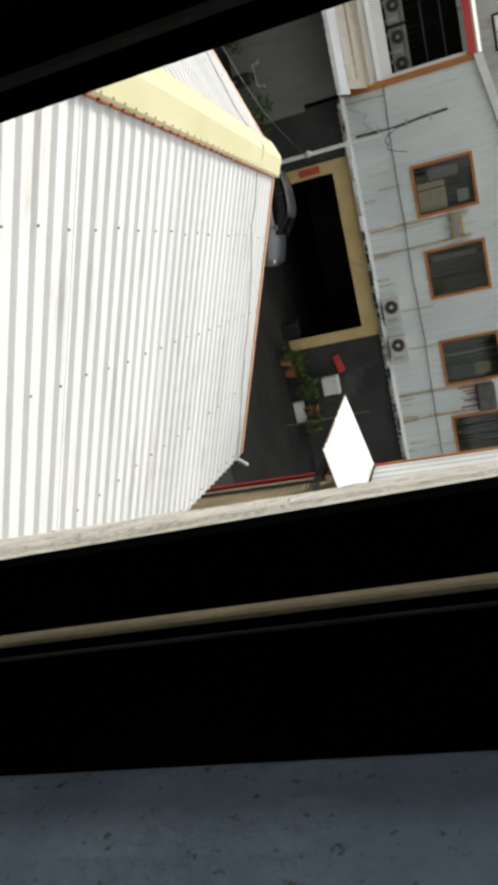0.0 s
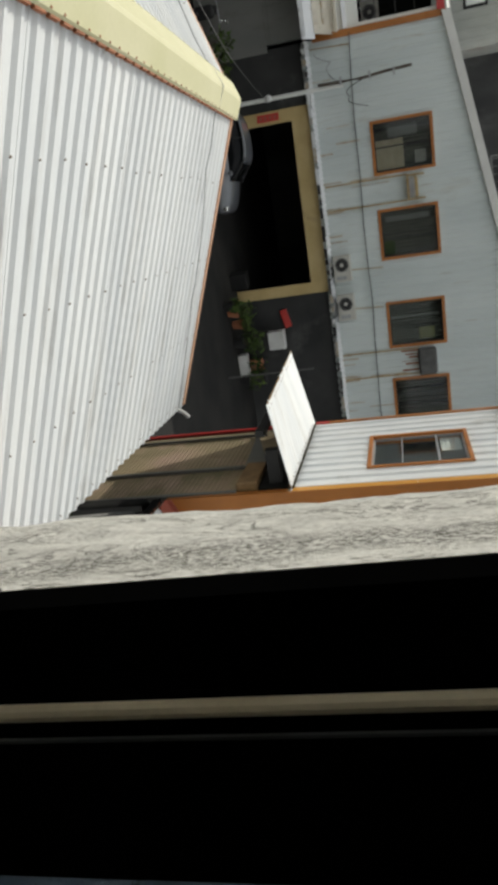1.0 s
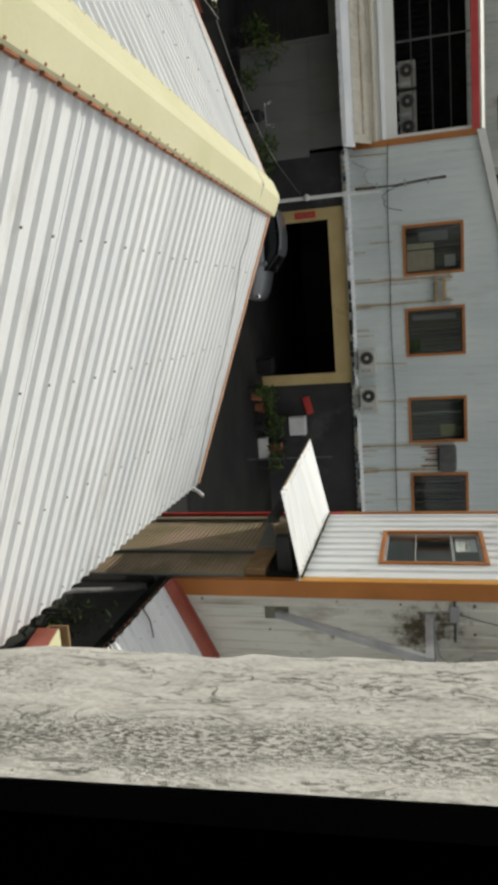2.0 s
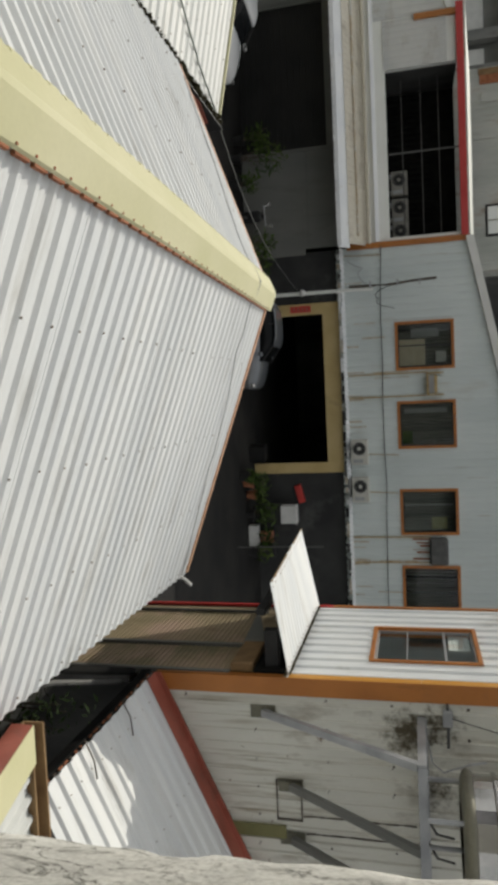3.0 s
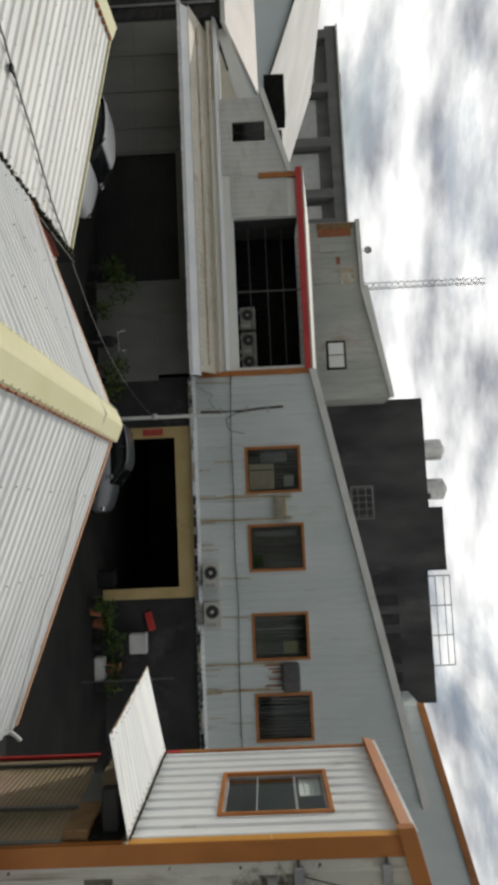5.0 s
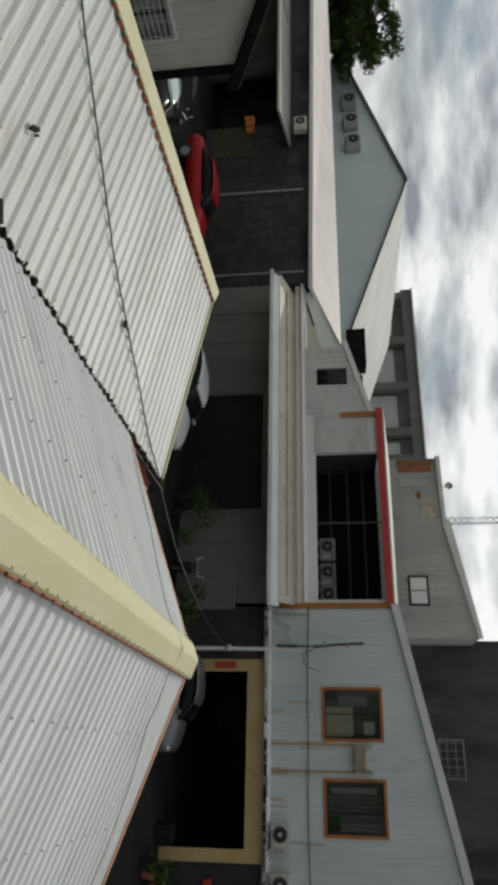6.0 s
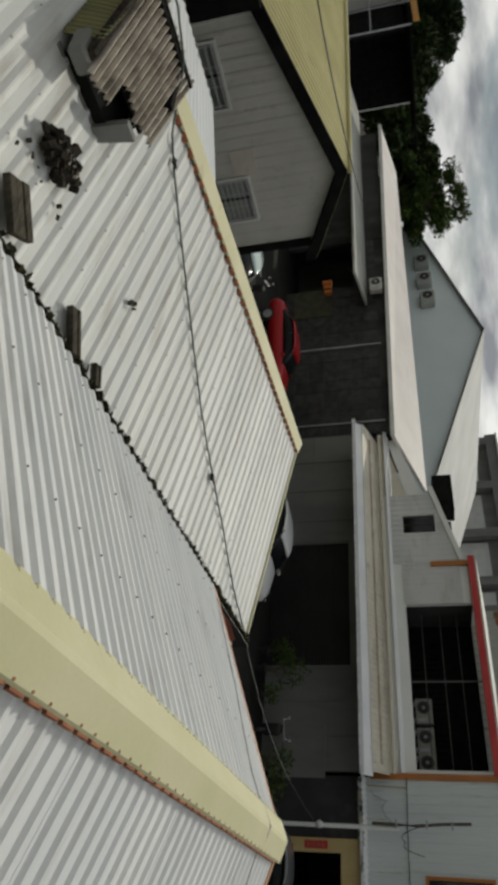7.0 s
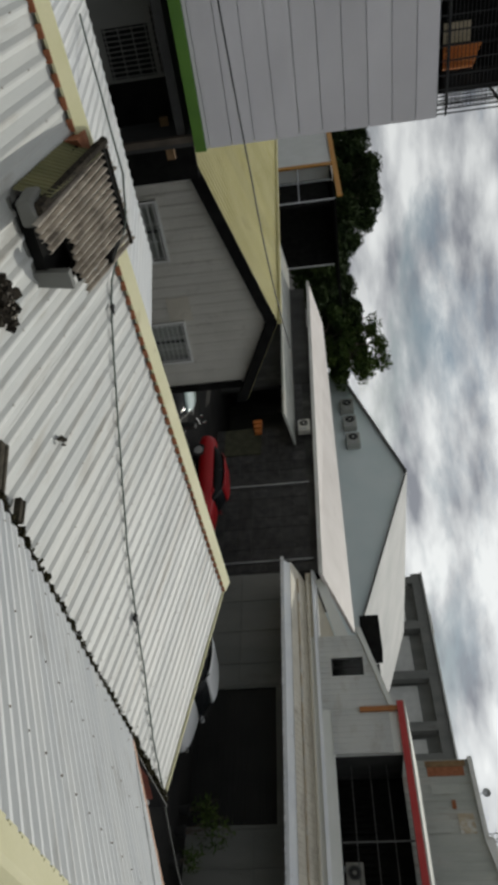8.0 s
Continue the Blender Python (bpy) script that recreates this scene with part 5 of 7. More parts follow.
for u, z0, z1 in ((-0.74, 3.4, 6.0), (0.03, 3.4, 5.95), (4.80, 3.4, 5.95), (5.67, 3.4, 5.95)):
    g.box(u - 0.022, u + 0.022, 0.02, 0.05, z0, z1)
g.box(-0.62, 0.0, 0.02, 0.06, 6.0, 6.04)
parts("wall_pipe", g, RUSTY_PIPE, shop, "thin rust-stained pipe")
g = Shape(frB)
g.box(-0.72, 0.05, 0.02, 0.30, 5.96, 6.00).box(-0.72, -0.67, 0.02, 0.30, 6.0, 6.5).box(0.0, 0.05, 0.02, 0.30, 6.0, 6.5).box(-0.67, 0.0, 0.28, 0.31, 6.2, 6.23)
parts("ac_bracket", g, RUSTY_PIPE, shop, "rusty empty bracket")
g = Shape(frB)
g.box(-0.62, -0.04, 0.03, 0.06, 6.03, 6.2)
part("junction_box", g, STEEL, shop, "grey plate between the brackets")
g = Shape(frB)
g.box(-0.62, -0.04, 0.03, 0.10, 6.22, 6.30)
part("bracket_strip", g, YELLOW_PAINT, shop, "yellow-brown strip between the brackets")
g = Shape(frB)
g.soft_box(4.80, 5.70, 0.02, 0.35, 5.90, 6.50, 0.06)
part("vent_box", g, DULL_RAIL, shop, "stained grey vent box")
g = Shape(frB)
for k in range(7):
    g.box(4.85 + k * 0.11, 4.91 + k * 0.11, 0.016, 0.022, 5.35 + 0.12 * (k % 3), 5.9)
parts("rust_run", g, RUST, shop, "brown rust runs below the vent")
g = Shape(frB)
g.box(-3.20, -2.98, 0.06, 0.08, 1.5, 2.2)
part("sign_board", g, RED_PLASTIC, shop, "red sign board with illegible marks")
for k in range(4):
    g = Shape(frB)
    g.box(-3.15, -3.03, 0.08, 0.085, 1.58 + k * 0.15, 1.66 + k * 0.15)
    part("mark", g, SALMON_TRIM, shop)


def outdoor_unit(at, label, group, facing=(0, -1), size=(0.84, 0.32, 0.62), case=AC_CREAM):
    """An air conditioner's outdoor unit."""
    w, d, h = size
    ob = thing("air_conditioner", label, "air conditioner", (0, 0, 0), group)
    b = Shape()
    b.soft_box(-w / 2, w / 2, 0, d, 0.05, h, 0.02)
    part("case", b, case, ob)
    b = Shape()
    r, cx, cz = h * 0.36, -w * 0.14, h * 0.53
    for k in range(24):
        a0, a1 = k * math.tau / 24, (k + 1) * math.tau / 24
        for ra, rb in ((r, r * 0.88),):
            b.face((cx + ra * math.cos(a0), -0.014, cz + ra * math.sin(a0)), (cx + ra * math.cos(a1), -0.014, cz + ra * math.sin(a1)),
                   (cx + rb * math.cos(a1), -0.014, cz + rb * math.sin(a1)), (cx + rb * math.cos(a0), -0.014, cz + rb * math.sin(a0)))
    for rr in (0.3, 0.55, 0.78):
        for k in range(20):
            a0, a1 = k * math.tau / 20, (k + 1) * math.tau / 20
            b.tube((cx + r * rr * math.cos(a0), -0.012, cz + r * rr * math.sin(a0)), (cx + r * rr * math.cos(a1), -0.012, cz + r * rr * math.sin(a1)), 0.006, 4)
    part("grille", b, DULL_RAIL, ob, "dark round fan grille")
    b = Shape()
    b.tube((cx, -0.004, cz), (cx, -0.010, cz), r * 0.86, 24)
    part("fan_well", b, RUBBER, ob)
    b = Shape()
    b.tube((cx, -0.010, cz), (cx, -0.020, cz), r * 0.28, 12)
    part("hub", b, case, ob)
    b = Shape()
    b.box(w * 0.28, w * 0.42, -0.012, -0.002, h * 0.2, h * 0.72)
    part("badge", b, STEEL, ob)
    for sx in (-0.32, 0.32):
        b = Shape()
        b.box(sx * w - 0.03, sx * w + 0.03, -0.02, d + 0.06, 0, 0.05)
        part("foot", b, STEEL, ob)
    ang = math.atan2(facing[0], -facing[1])
    ob.matrix_basis = Matrix.Translation(at) @ Matrix.Rotation(ang, 4, "Z")
    return ob


unit = outdoor_unit((1.85, 23.66, 3.36), "cream outdoor air conditioner above the garage gutter", "air conditioners on the workshop")
copy_thing(unit, pose(3.13, 23.66, 3.36))

for u, z0, z1 in ((1.95, 3.98, 5.0), (3.24, 3.98, 4.9), (-4.75, 3.4, 4.6)):
    g = Shape(frB)
    g.sweep([(u, 0.05, z0), (u + 0.02, 0.045, z0 + 0.4 * (z1 - z0)), (u + 0.05, 0.045, z1)], 0.016, 6)
    part("coolant_pipe", g, RUSTY_PIPE, shop, "thin stained pipe up the wall")

# pole and aerial at the garage corner
pole = thing("utility_pole", "thin white metal pole with cable clamp beside the garage", "pole", (-3.52, 23.2, 0))
b = Shape()
b.tube((-3.52, 23.2, 0), (-3.50, 23.2, 4.35), 0.06, 10)
part("lower_tube", b, BRIGHT_WALL, pole)
b = Shape()
b.sweep([(-3.60, 23.1, 3.6), (-3.58, 23.1, 4.3), (-3.57, 23.1, 4.9), (-3.64, 23.12, 5.6), (-3.67, 23.12, 6.35)], 0.045, 8)
part("upper_tube", b, POLE_DARK, pole, "dark brown upper pole")
for z in (4.25, 5.1, 5.8):
    b = Shape()
    b.soft_box(-3.72, -3.50, 23.05, 23.17, z, z + 0.06, 0.01)
    part("clamp", b, STEEL, pole)
b = Shape()
bm = bmesh.new()
bmesh.ops.create_uvsphere(bm, u_segments=12, v_segments=8, radius=0.11, matrix=Matrix.Translation((-3.52, 23.12, 2.06)))
b.take(bm)
part("insulator", b, WHITE_PLASTIC, pole, "white round insulator", smooth=True)

# ---- building with the porch roof and roof terrace ----
terr = thing("terrace_building", "white building with beige porch roof and red-edged roof terrace", "building", (-11.5, 27, 0))
frG = frB
T_U0, T_U1 = -18.3, -5.14
T_OP = (-10.66, -5.25, 4.93, 7.2)
T_WIN = (-14.3, -13.45, 4.97, 6.25)
DOOR = (-13.2, -8.5, 0.0, 2.95)
# panel colour darkened to carry the shade under the porch roof
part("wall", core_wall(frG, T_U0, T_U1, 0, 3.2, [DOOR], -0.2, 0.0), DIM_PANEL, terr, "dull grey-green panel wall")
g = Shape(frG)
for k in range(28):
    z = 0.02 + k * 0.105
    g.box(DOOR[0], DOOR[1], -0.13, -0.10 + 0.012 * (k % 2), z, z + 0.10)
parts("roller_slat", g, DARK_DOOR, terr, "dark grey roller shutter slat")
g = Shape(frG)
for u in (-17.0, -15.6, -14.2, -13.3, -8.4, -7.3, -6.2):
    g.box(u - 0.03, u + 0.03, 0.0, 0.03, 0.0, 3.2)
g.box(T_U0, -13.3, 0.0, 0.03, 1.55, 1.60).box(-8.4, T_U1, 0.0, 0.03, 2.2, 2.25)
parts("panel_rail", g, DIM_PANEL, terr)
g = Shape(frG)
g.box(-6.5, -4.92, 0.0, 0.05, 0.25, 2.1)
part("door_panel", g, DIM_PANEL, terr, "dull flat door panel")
# porch roof
porch_e0, porch_e1 = Vector((-17.7, BY - 1.52, 3.71)), Vector((-4.85, BY - 1.52, 3.71))
porch_r0, porch_r1 = Vector((-17.9, BY + 0.35, 4.24)), Vector((T_U1 + 0.05, BY + 0.35, 4.24))
ribbed_sheets(terr, "porch_sheet", BEIGE_ROOF, porch_e0, porch_e1, porch_r0, porch_r1, pitch=0.2, h=0.012, per=5, label="stained beige porch roof sheet")
GY = BY - 1.75
g = Shape()
g.prism([(GY - 0.22, 3.40), (GY - 0.20, 3.37), (GY, 3.37), (GY + 0.28, 3.68), (GY + 0.28, 3.72), (GY + 0.26, 3.72), (GY - 0.01, 3.41), (GY - 0.19, 3.41), (GY - 0.20, 3.50), (GY - 0.22, 3.50)], "x", -17.6, -4.72)
part("porch_gutter", g, PORCH_WHITE, terr, "white folded porch gutter")
r = random.Random(8)
x = -17.55
while x < -4.9:
    g = Shape()
    w = r.uniform(0.10, 0.28)
    g.box(x, x + w, GY - 0.235, GY - 0.222, 3.372 - r.uniform(0, 0.012), 3.42)
    part("gutter_clip", g, PORCH_WHITE, terr)
    x += w + r.uniform(0.06, 0.16)
g = Shape()
g.sweep([(T_U0 + 1.0, GY + 0.9, 3.95), (-12.0, GY + 0.92, 3.95), (-9.0, GY + 0.9, 3.96), (-5.2, GY + 0.92, 3.94)], 0.035, 8)
part("conduit", g, RUST_STAIN, terr, "brown conduit along the porch roof")
g = Shape()
g.sweep([(T_U0 + 0.4, BY - 0.25, 4.28), (-5.05, BY - 0.25, 4.26)], 0.055, 10)
part("conduit", g, BEIGE_ROOF, terr, "beige drain pipe along the parapet")
g = Shape(frG)
g.box(T_U0, T_U1, -0.5, -0.15, 4.20, 4.50)
part("parapet_cap", g, BEIGE_ROOF, terr, "stained beige parapet")
g = Shape()
g.prism([(BY - 0.05, 4.46), (BY + 0.02, 4.44), (BY + 0.55, 4.58), (BY + 0.55, 4.66), (BY + 0.02, 4.56)], "x", T_U0, T_U1)
part("parapet_rail", g, PORCH_WHITE, terr, "bright white metal capping")
part("wall", core_wall(frG, -15.2, -12.3, 4.25, 6.3, [T_WIN, (-15.2, -14.4, 6.0, 6.3)], -0.3, -0.1), BRIGHT_WALL, terr)
g = Shape(frG)
g.prism([(-14.4, 6.3), (-12.3, 6.3), (-12.3, 6.92), (-14.4, 6.33)], "y", -0.3, -0.1)
part("wall", g, BRIGHT_WALL, terr)
part("wall", core_wall(frG, -12.3, T_U1, 4.25, 7.2, [T_OP], -0.3, -0.1), BRIGHT_WALL, terr, "off-white upper wall")
# black sheets behind the small window, standing in for its unlit interior
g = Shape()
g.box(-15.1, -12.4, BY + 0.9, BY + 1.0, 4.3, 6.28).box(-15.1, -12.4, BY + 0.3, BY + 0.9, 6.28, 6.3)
parts("back_wall", g, BLACK_AND_SHADE, terr)
part("wall", ribbed_wall(facade((0, BY + 0.07, 0), (1, 0), (0, -1)), -12.2, -10.66, 4.9, 6.9, [], 0.2, 0.015), OLD_SHEET, terr, "ribbed infill wall")
part("wall", ribbed_wall(facade((0, BY + 0.085, 0), (1, 0), (0, -1)), -15.18, -12.25, 4.6, lambda u: 6.0 + (u + 15.5) * 0.281, [T_WIN], 0.22, 0.014), OLD_SHEET, terr, "white ribbed cladding")
framed_window(terr, facade((0, BY + 0.1, 0), (1, 0), (0, -1)), *T_WIN, WHITE_PAINT, panes=2, border=0.05, label="small dark window in white frame")
g = Shape(frG)
g.box(-12.4, -5.1, -0.1, 0.08, 7.2, 7.42)
part("beam", g, RED_TRIM, terr, "bright red painted edge beam")
g = Shape(frG)
g.box(-12.25, -12.08, -0.1, 0.03, 5.9, 7.2)
part("trim_post", g, ORANGE_TRIM, terr)
g = Shape()
g.prism([(BY - 0.05, 7.42), (BY + 7.0, 8.14), (BY + 7.0, 8.20), (BY - 0.05, 7.48)], "x", -12.4, -5.1)
part("roof", g, WEATHERED, terr)
g = Shape(frG)
g.prism([(-15.5, 6.02), (-12.3, 6.92), (-12.3, 7.10), (-15.5, 6.22)], "y", -0.28, -0.02)
part("rake_board", g, BRIGHT_WALL, terr, "white sloping roof edge")
g = Shape(frG)
g.prism([(-18.0, 4.60), (-15.22, 5.29), (-15.22, 5.79), (-18.1, 4.93)], "y", -0.36, -0.28)
part("side_roof_edge", g, BRIGHT_WALL, terr, "white sloping side roof edge")
g = Shape(frG)
g.prism([(-17.4, 4.66), (-15.22, 4.66), (-15.22, 5.26)], "y", -0.46, -0.37)
part("side_wall", g, BEIGE_ROOF, terr, "beige triangular side wall")
g = Shape(frG)
g.box(-16.3, -14.7, -1.4, -0.5, 6.25, 7.0)
part("roof_box", g, BLACK_AND_SHADE, terr, "black box behind the roof edge")
g = Shape()
g.box(T_U0, T_U1, 31.8, 32, 0, 7.2).box(T_U0, T_U0 + 0.2, BY + 0.3, 31.8, 0, 4.3).box(T_U0 + 0.2, T_U1, BY + 0.3, 31.8, 4.1, 4.25)
g.box(-10.9, -10.66, BY + 0.3, 31.8, 4.25, 7.2).box(T_U1 - 0.1, T_U1, BY + 0.3, 31.8, 4.25, 7.2)
parts("wall", g, DARK_CONCRETE, terr)
# terrace clutter: rails and units
g = Shape()
for z in (5.42, 6.05, 6.62):
    g.tube((-10.6, BY + 0.9, z), (-5.3, BY + 0.9, z), 0.018, 6)
g.tube((-8.0, BY + 0.25, 4.3), (-8.0, BY + 0.25, 7.2), 0.03, 6)
parts("terrace_rail", g, DULL_RAIL, terr, "thin metal rail inside the terrace")
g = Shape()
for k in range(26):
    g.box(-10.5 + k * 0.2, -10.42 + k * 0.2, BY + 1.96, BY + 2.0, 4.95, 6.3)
tagged(part("louvre", g, BLACK_AND_SHADE, terr, "dark upright louvre bars"), kind="stuff")
u2 = outdoor_unit((-7.4, BY + 1.5, 4.93), "outdoor air conditioner on the roof terrace, stained case darkened for shade", "air conditioners on the terrace", case=DIMMED_CASE)
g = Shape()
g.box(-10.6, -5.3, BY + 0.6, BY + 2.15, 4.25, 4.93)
part("unit_plinth", g, BLACK_AND_SHADE, terr)
# black sheet in place of the deep shade at the terrace's back
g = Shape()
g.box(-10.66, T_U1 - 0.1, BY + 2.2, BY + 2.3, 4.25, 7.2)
part("back_wall", g, BLACK_AND_SHADE, terr)
for dx in (0.95, 1.75):
    copy_thing(u2, pose(-7.4 + dx, BY + 1.5, 4.93))

# ---- stone-tiled house further along the lane ----
kin = thing("tiled_house", "house with dark stone-tiled wall and white fascia roof", "house", (-26, 27, 0))
g = core_wall(frB, -31, -18.35, 0, 4.75, [(-31, -27.6, 0, 3.4)], -0.25, -0.03)
parts("wall", g, DARK_CONCRETE, kin)
g = Shape(frB)
for u in (-18.9, -23.4):
    g.tube((u, 0.05, 0), (u, 0.05, 4.6), 0.045, 8)
parts("downpipe", g, STEEL, kin, "grey plastic downpipe")
g = Shape()
for x0, x1, za, zb in ((-17.85, -41.2, 4.93, 5.34),):
    lo0, lo1 = (x0, BY - 0.3, za), (x1, BY - 0.3, zb)
    up0, up1 = (x0 + 0.75, BY + 3.0, 6.08), (x1, BY + 3.0, 6.05)
    drop = lambda p, d: (p[0], p[1], p[2] - d)
    g.face(lo0, lo1, up1, up0)
    g.face(drop(lo0, 0.14), drop(lo1, 0.14), drop(up1, 0.14), drop(up0, 0.14))
    g.face(lo0, up0, drop(up0, 0.14), drop(lo0, 0.14))
    g.face(lo1, up1, drop(up1, 0.14), drop(lo1, 0.14))
    g.face(lo0, lo1, drop(lo1, 0.14), drop(lo0, 0.14))
    g.face(up0, up1, drop(up1, 0.14), drop(up0, 0.14))
part("roof", g, PINK_ROOF, kin, "pale pinkish white sloping roof")
g = Shape()
g.prism([(-17.85, 4.78), (-17.85, 4.95), (-41.2, 5.36), (-41.2, 5.19)], "y", BY - 0.42, BY - 0.30)
part("fascia", g, WHITE_PAINT, kin)
for i in range(21):
    for j in range(7):
        if i > 14 and j < 6:
            continue
        g = Shape(frB)
        u, z = -18.4 - (i + 1) * 0.6, 0.02 + j * 0.64
        g.box(u, u + 0.585, -0.03, -0.004 + 0.006 * ((i * 7 + j * 3) % 3), z, z + 0.625)
        part("tile", g, TILE_DARK, kin)
g = Shape()
g.prism([(BY - 2.2, 3.60), (BY - 2.2, 3.70), (BY - 0.05, 4.06), (BY - 0.05, 3.96)], "x", -43.5, -26.0)
part("carport_roof", g, WEATHERED, kin, "grey metal carport roof")
g = Shape()
g.prism([(-18.35, 4.75), (-31, 4.75), (-31, 5.02), (-18.35, 4.79)], "y", BY + 0.02, BY + 0.2)
g.box(-41, -31, BY - 0.03, BY + 0.2, 0, 5.0).box(-41, -40.8, BY + 0.2, 27, 0, 4.5).box(-18.6, -18.35, BY + 0.25, 27, 0, 4.5).box(-41, -18.35, 27.0, 27.2, 0, 5.2)
parts("wall", g, DARK_CONCRETE, kin)

g = Shape(frB)
g.box(-27.5, -25.6, 0.0, 0.06, 0.45, 2.3)
part("gate_panel", g, GATE_GREEN, kin, "dull grey-green gate panel")
g = Shape(frB)
for k in range(3):
    g.box(-27.9 + 0.34 * k, -27.65 + 0.34 * k, 0.1, 0.3, 1.9 + 0.05 * k, 2.35)
parts("notice", g, ORANGE_CLOTH, kin, "orange notice board")
kin_unit = copy_thing(unit, pose(-26.9, BY - 0.58, 4.20))
tagged(kin_unit, "dull outdoor air conditioner under the fascia of the tiled house", group="air conditioners in the lane")

# ---- house with siding and pale yellow roof ----
gab = thing("siding_house", "grey-beige house with black-edged pale yellow roof", "house", (-18, 8.5, 0))
EX = -15.0
frE = facade((EX, 0, 0), (0, 1), (1, 0))
e_top = lambda u: 4.55 - (9.45 - u) * 0.305 if u < 9.45 else 4.55 - (u - 9.45) * 0.46
E_WIN = [(9.22, 10.46, 1.3, 2.36), (6.15, 7.62, 1.2, 2.36)]
part("wall", ribbed_wall(frE, 5.6, 11.3, 0, e_top, E_WIN, 0.28, 0.022), SIDING, gab, "vertical grey-beige siding")
g = core_wall(frE, 5.6, 11.3, 0, 3.4, E_WIN)
part("wall", g, ROOM_PAINT, gab)
for w in E_WIN:
    win = framed_window(gab, frE, *w, WHITE_PAINT, panes=2, border=0.06, proud=0.08, label="white window with bar grille")
    g = Shape(frE)
    for k in range(8):
        z = w[2] + 0.1 + k * (w[3] - w[2] - 0.2) / 7
        g.box(w[0] + 0.05, w[1] - 0.05, 0.05, 0.065, z - 0.012, z + 0.012)
    for k in range(4):
        u = w[0] + 0.12 + k * (w[1] - w[0] - 0.24) / 3
        g.box(u - 0.01, u + 0.01, 0.04, 0.05, w[2] + 0.06, w[3] - 0.06)
    part("grille", g, WHITE_PAINT, win)
    g = Shape(frE)
    g.box(w[0], w[1], -0.13, -0.11, w[2], w[3])
    part("curtain", g, SIDING, gab, "pale curtain behind the grille")
g = Shape()
lo, ap, hi = (5.2, 3.32), (9.45, 4.62), (11.75, 3.56)
g.prism([lo, ap, (ap[0], ap[1] - 0.26), (lo[0], lo[1] - 0.26)], "x", EX - 0.02, EX + 0.25)
g.prism([ap, hi, (hi[0], hi[1] - 0.26), (ap[0], ap[1] - 0.26)], "x", EX - 0.02, EX + 0.25)
parts("barge_board", g, BLACK_AND_SHADE, gab, "black barge boards")
ribbed_sheets(gab, "roof_sheet", YELLOW_ROOF, (EX + 0.2, 5.2, 3.34), (-38, 5.2, 3.34), (EX + 0.2, 9.45, 4.64), (-38, 9.45, 4.64), pitch=0.25, h=0.03, per=4)
ribbed_sheets(gab, "roof_sheet", YELLOW_ROOF, (EX + 0.2, 11.75, 3.58), (-38, 11.75, 3.58), (EX + 0.2, 9.45, 4.64), (-38, 9.45, 4.64), pitch=0.25, h=0.03, per=4)
g = Shape()
g.tube((EX + 0.2, 9.45, 4.68), (-38, 9.45, 4.68), 0.06, 8)
part("ridge_cap", g, YELLOW_ROOF, gab)
g = Shape()
g.box(-38, EX - 0.14, 5.6, 5.74, 0, 3.3).box(-38, EX - 0.14, 11.2, 11.3, 0, 3.5).box(-38, -37.9, 5.74, 11.2, 0, 3.4)
parts("wall", g, SIDING, gab)

g = Shape(frE)
g.box(11.22, 11.42, -0.1, 0.06, 0, 3.5)
part("corner_board", g, BLACK_AND_SHADE, gab, "black corner board")
g = Shape(frE)
g.box(8.58, 9.24, 0.024, 0.034, 2.02, 2.58)
part("patch", g, BEIGE_ROOF, gab, "pale patch on the siding")

# ---- upper-storey house with lilac panels and green trim ----
lil = thing("panel_house", "house clad in pale lilac panels with green lower trim", "house", (-14, 0, 0))
frH = facade((-12, 0, 0), (0, 1), (1, 0))
H_Y1 = 4.19
k, u = 0, -6.0
z = 4.09 - 0.366
while z < 7.7:
    g = Shape(frH)
    g.box(-6.0, H_Y1, -0.05, 0.0, max(z, 4.02), min(z + 0.354, 7.70))
    part("panel", g, LILAC_PANEL, lil)
    z += 0.366
g = Shape(frH)
g.box(-6, H_Y1 - 0.03, -0.2, -0.05, 4.02, 7.72)
part("wall", g, GREY_WALL, lil)
g = Shape(frH)
g.box(-6, H_Y1 + 0.02, -0.2, 0.06, 3.84, 4.02)
part("trim", g, GREEN_TRIM, lil, "bright green trim board")
g = Shape()
g.box(-20, -12.2, H_Y1 - 0.15, H_Y1, 0, 7.72).box(-20, -19.8, -6, H_Y1 - 0.15, 0, 7.72).box(-13.4, -13.3, -6, H_Y1 - 0.15, 0, 3.66)
g.box(-20, -12.05, -6, H_Y1, 7.60, 7.72).box(-19.8, -12.2, -6, H_Y1 - 0.15, 3.55, 3.7)
parts("wall", g, DARK_CONCRETE, lil)
g = Shape()
for k in range(36):
    y = -3.0 + k * 0.2
    g.tube((-12.05, y, 7.72), (-12.05, y, 8.75), 0.012, 5)
g.tube((-12.05, -6, 8.75), (-12.05, H_Y1, 8.75), 0.025, 6).tube((-12.05, -6, 7.85), (-12.05, H_Y1, 7.85), 0.02, 6)
for k in range(18):
    x = -12.05 - k * 0.2
    g.tube((x, H_Y1 - 0.03, 7.72), (x, H_Y1 - 0.03, 8.75), 0.012, 5)
g.tube((-12.05, H_Y1 - 0.03, 8.75), (-16, H_Y1 - 0.03, 8.75), 0.025, 6)
part("balcony_rail", g, BLACK_TRIM, lil, "black metal balcony rail")

# ---- large gabled hall in the distance ----
hall = thing("gabled_hall", "large green-grey gabled hall with white roof", "hall", (-48, 60, 0))
g = Shape()
g.prism([(-66, 0), (-31, 0), (-31, 6.6), (-48.7, 12.95), (-66, 7.5)], "y", 50, 50.3)
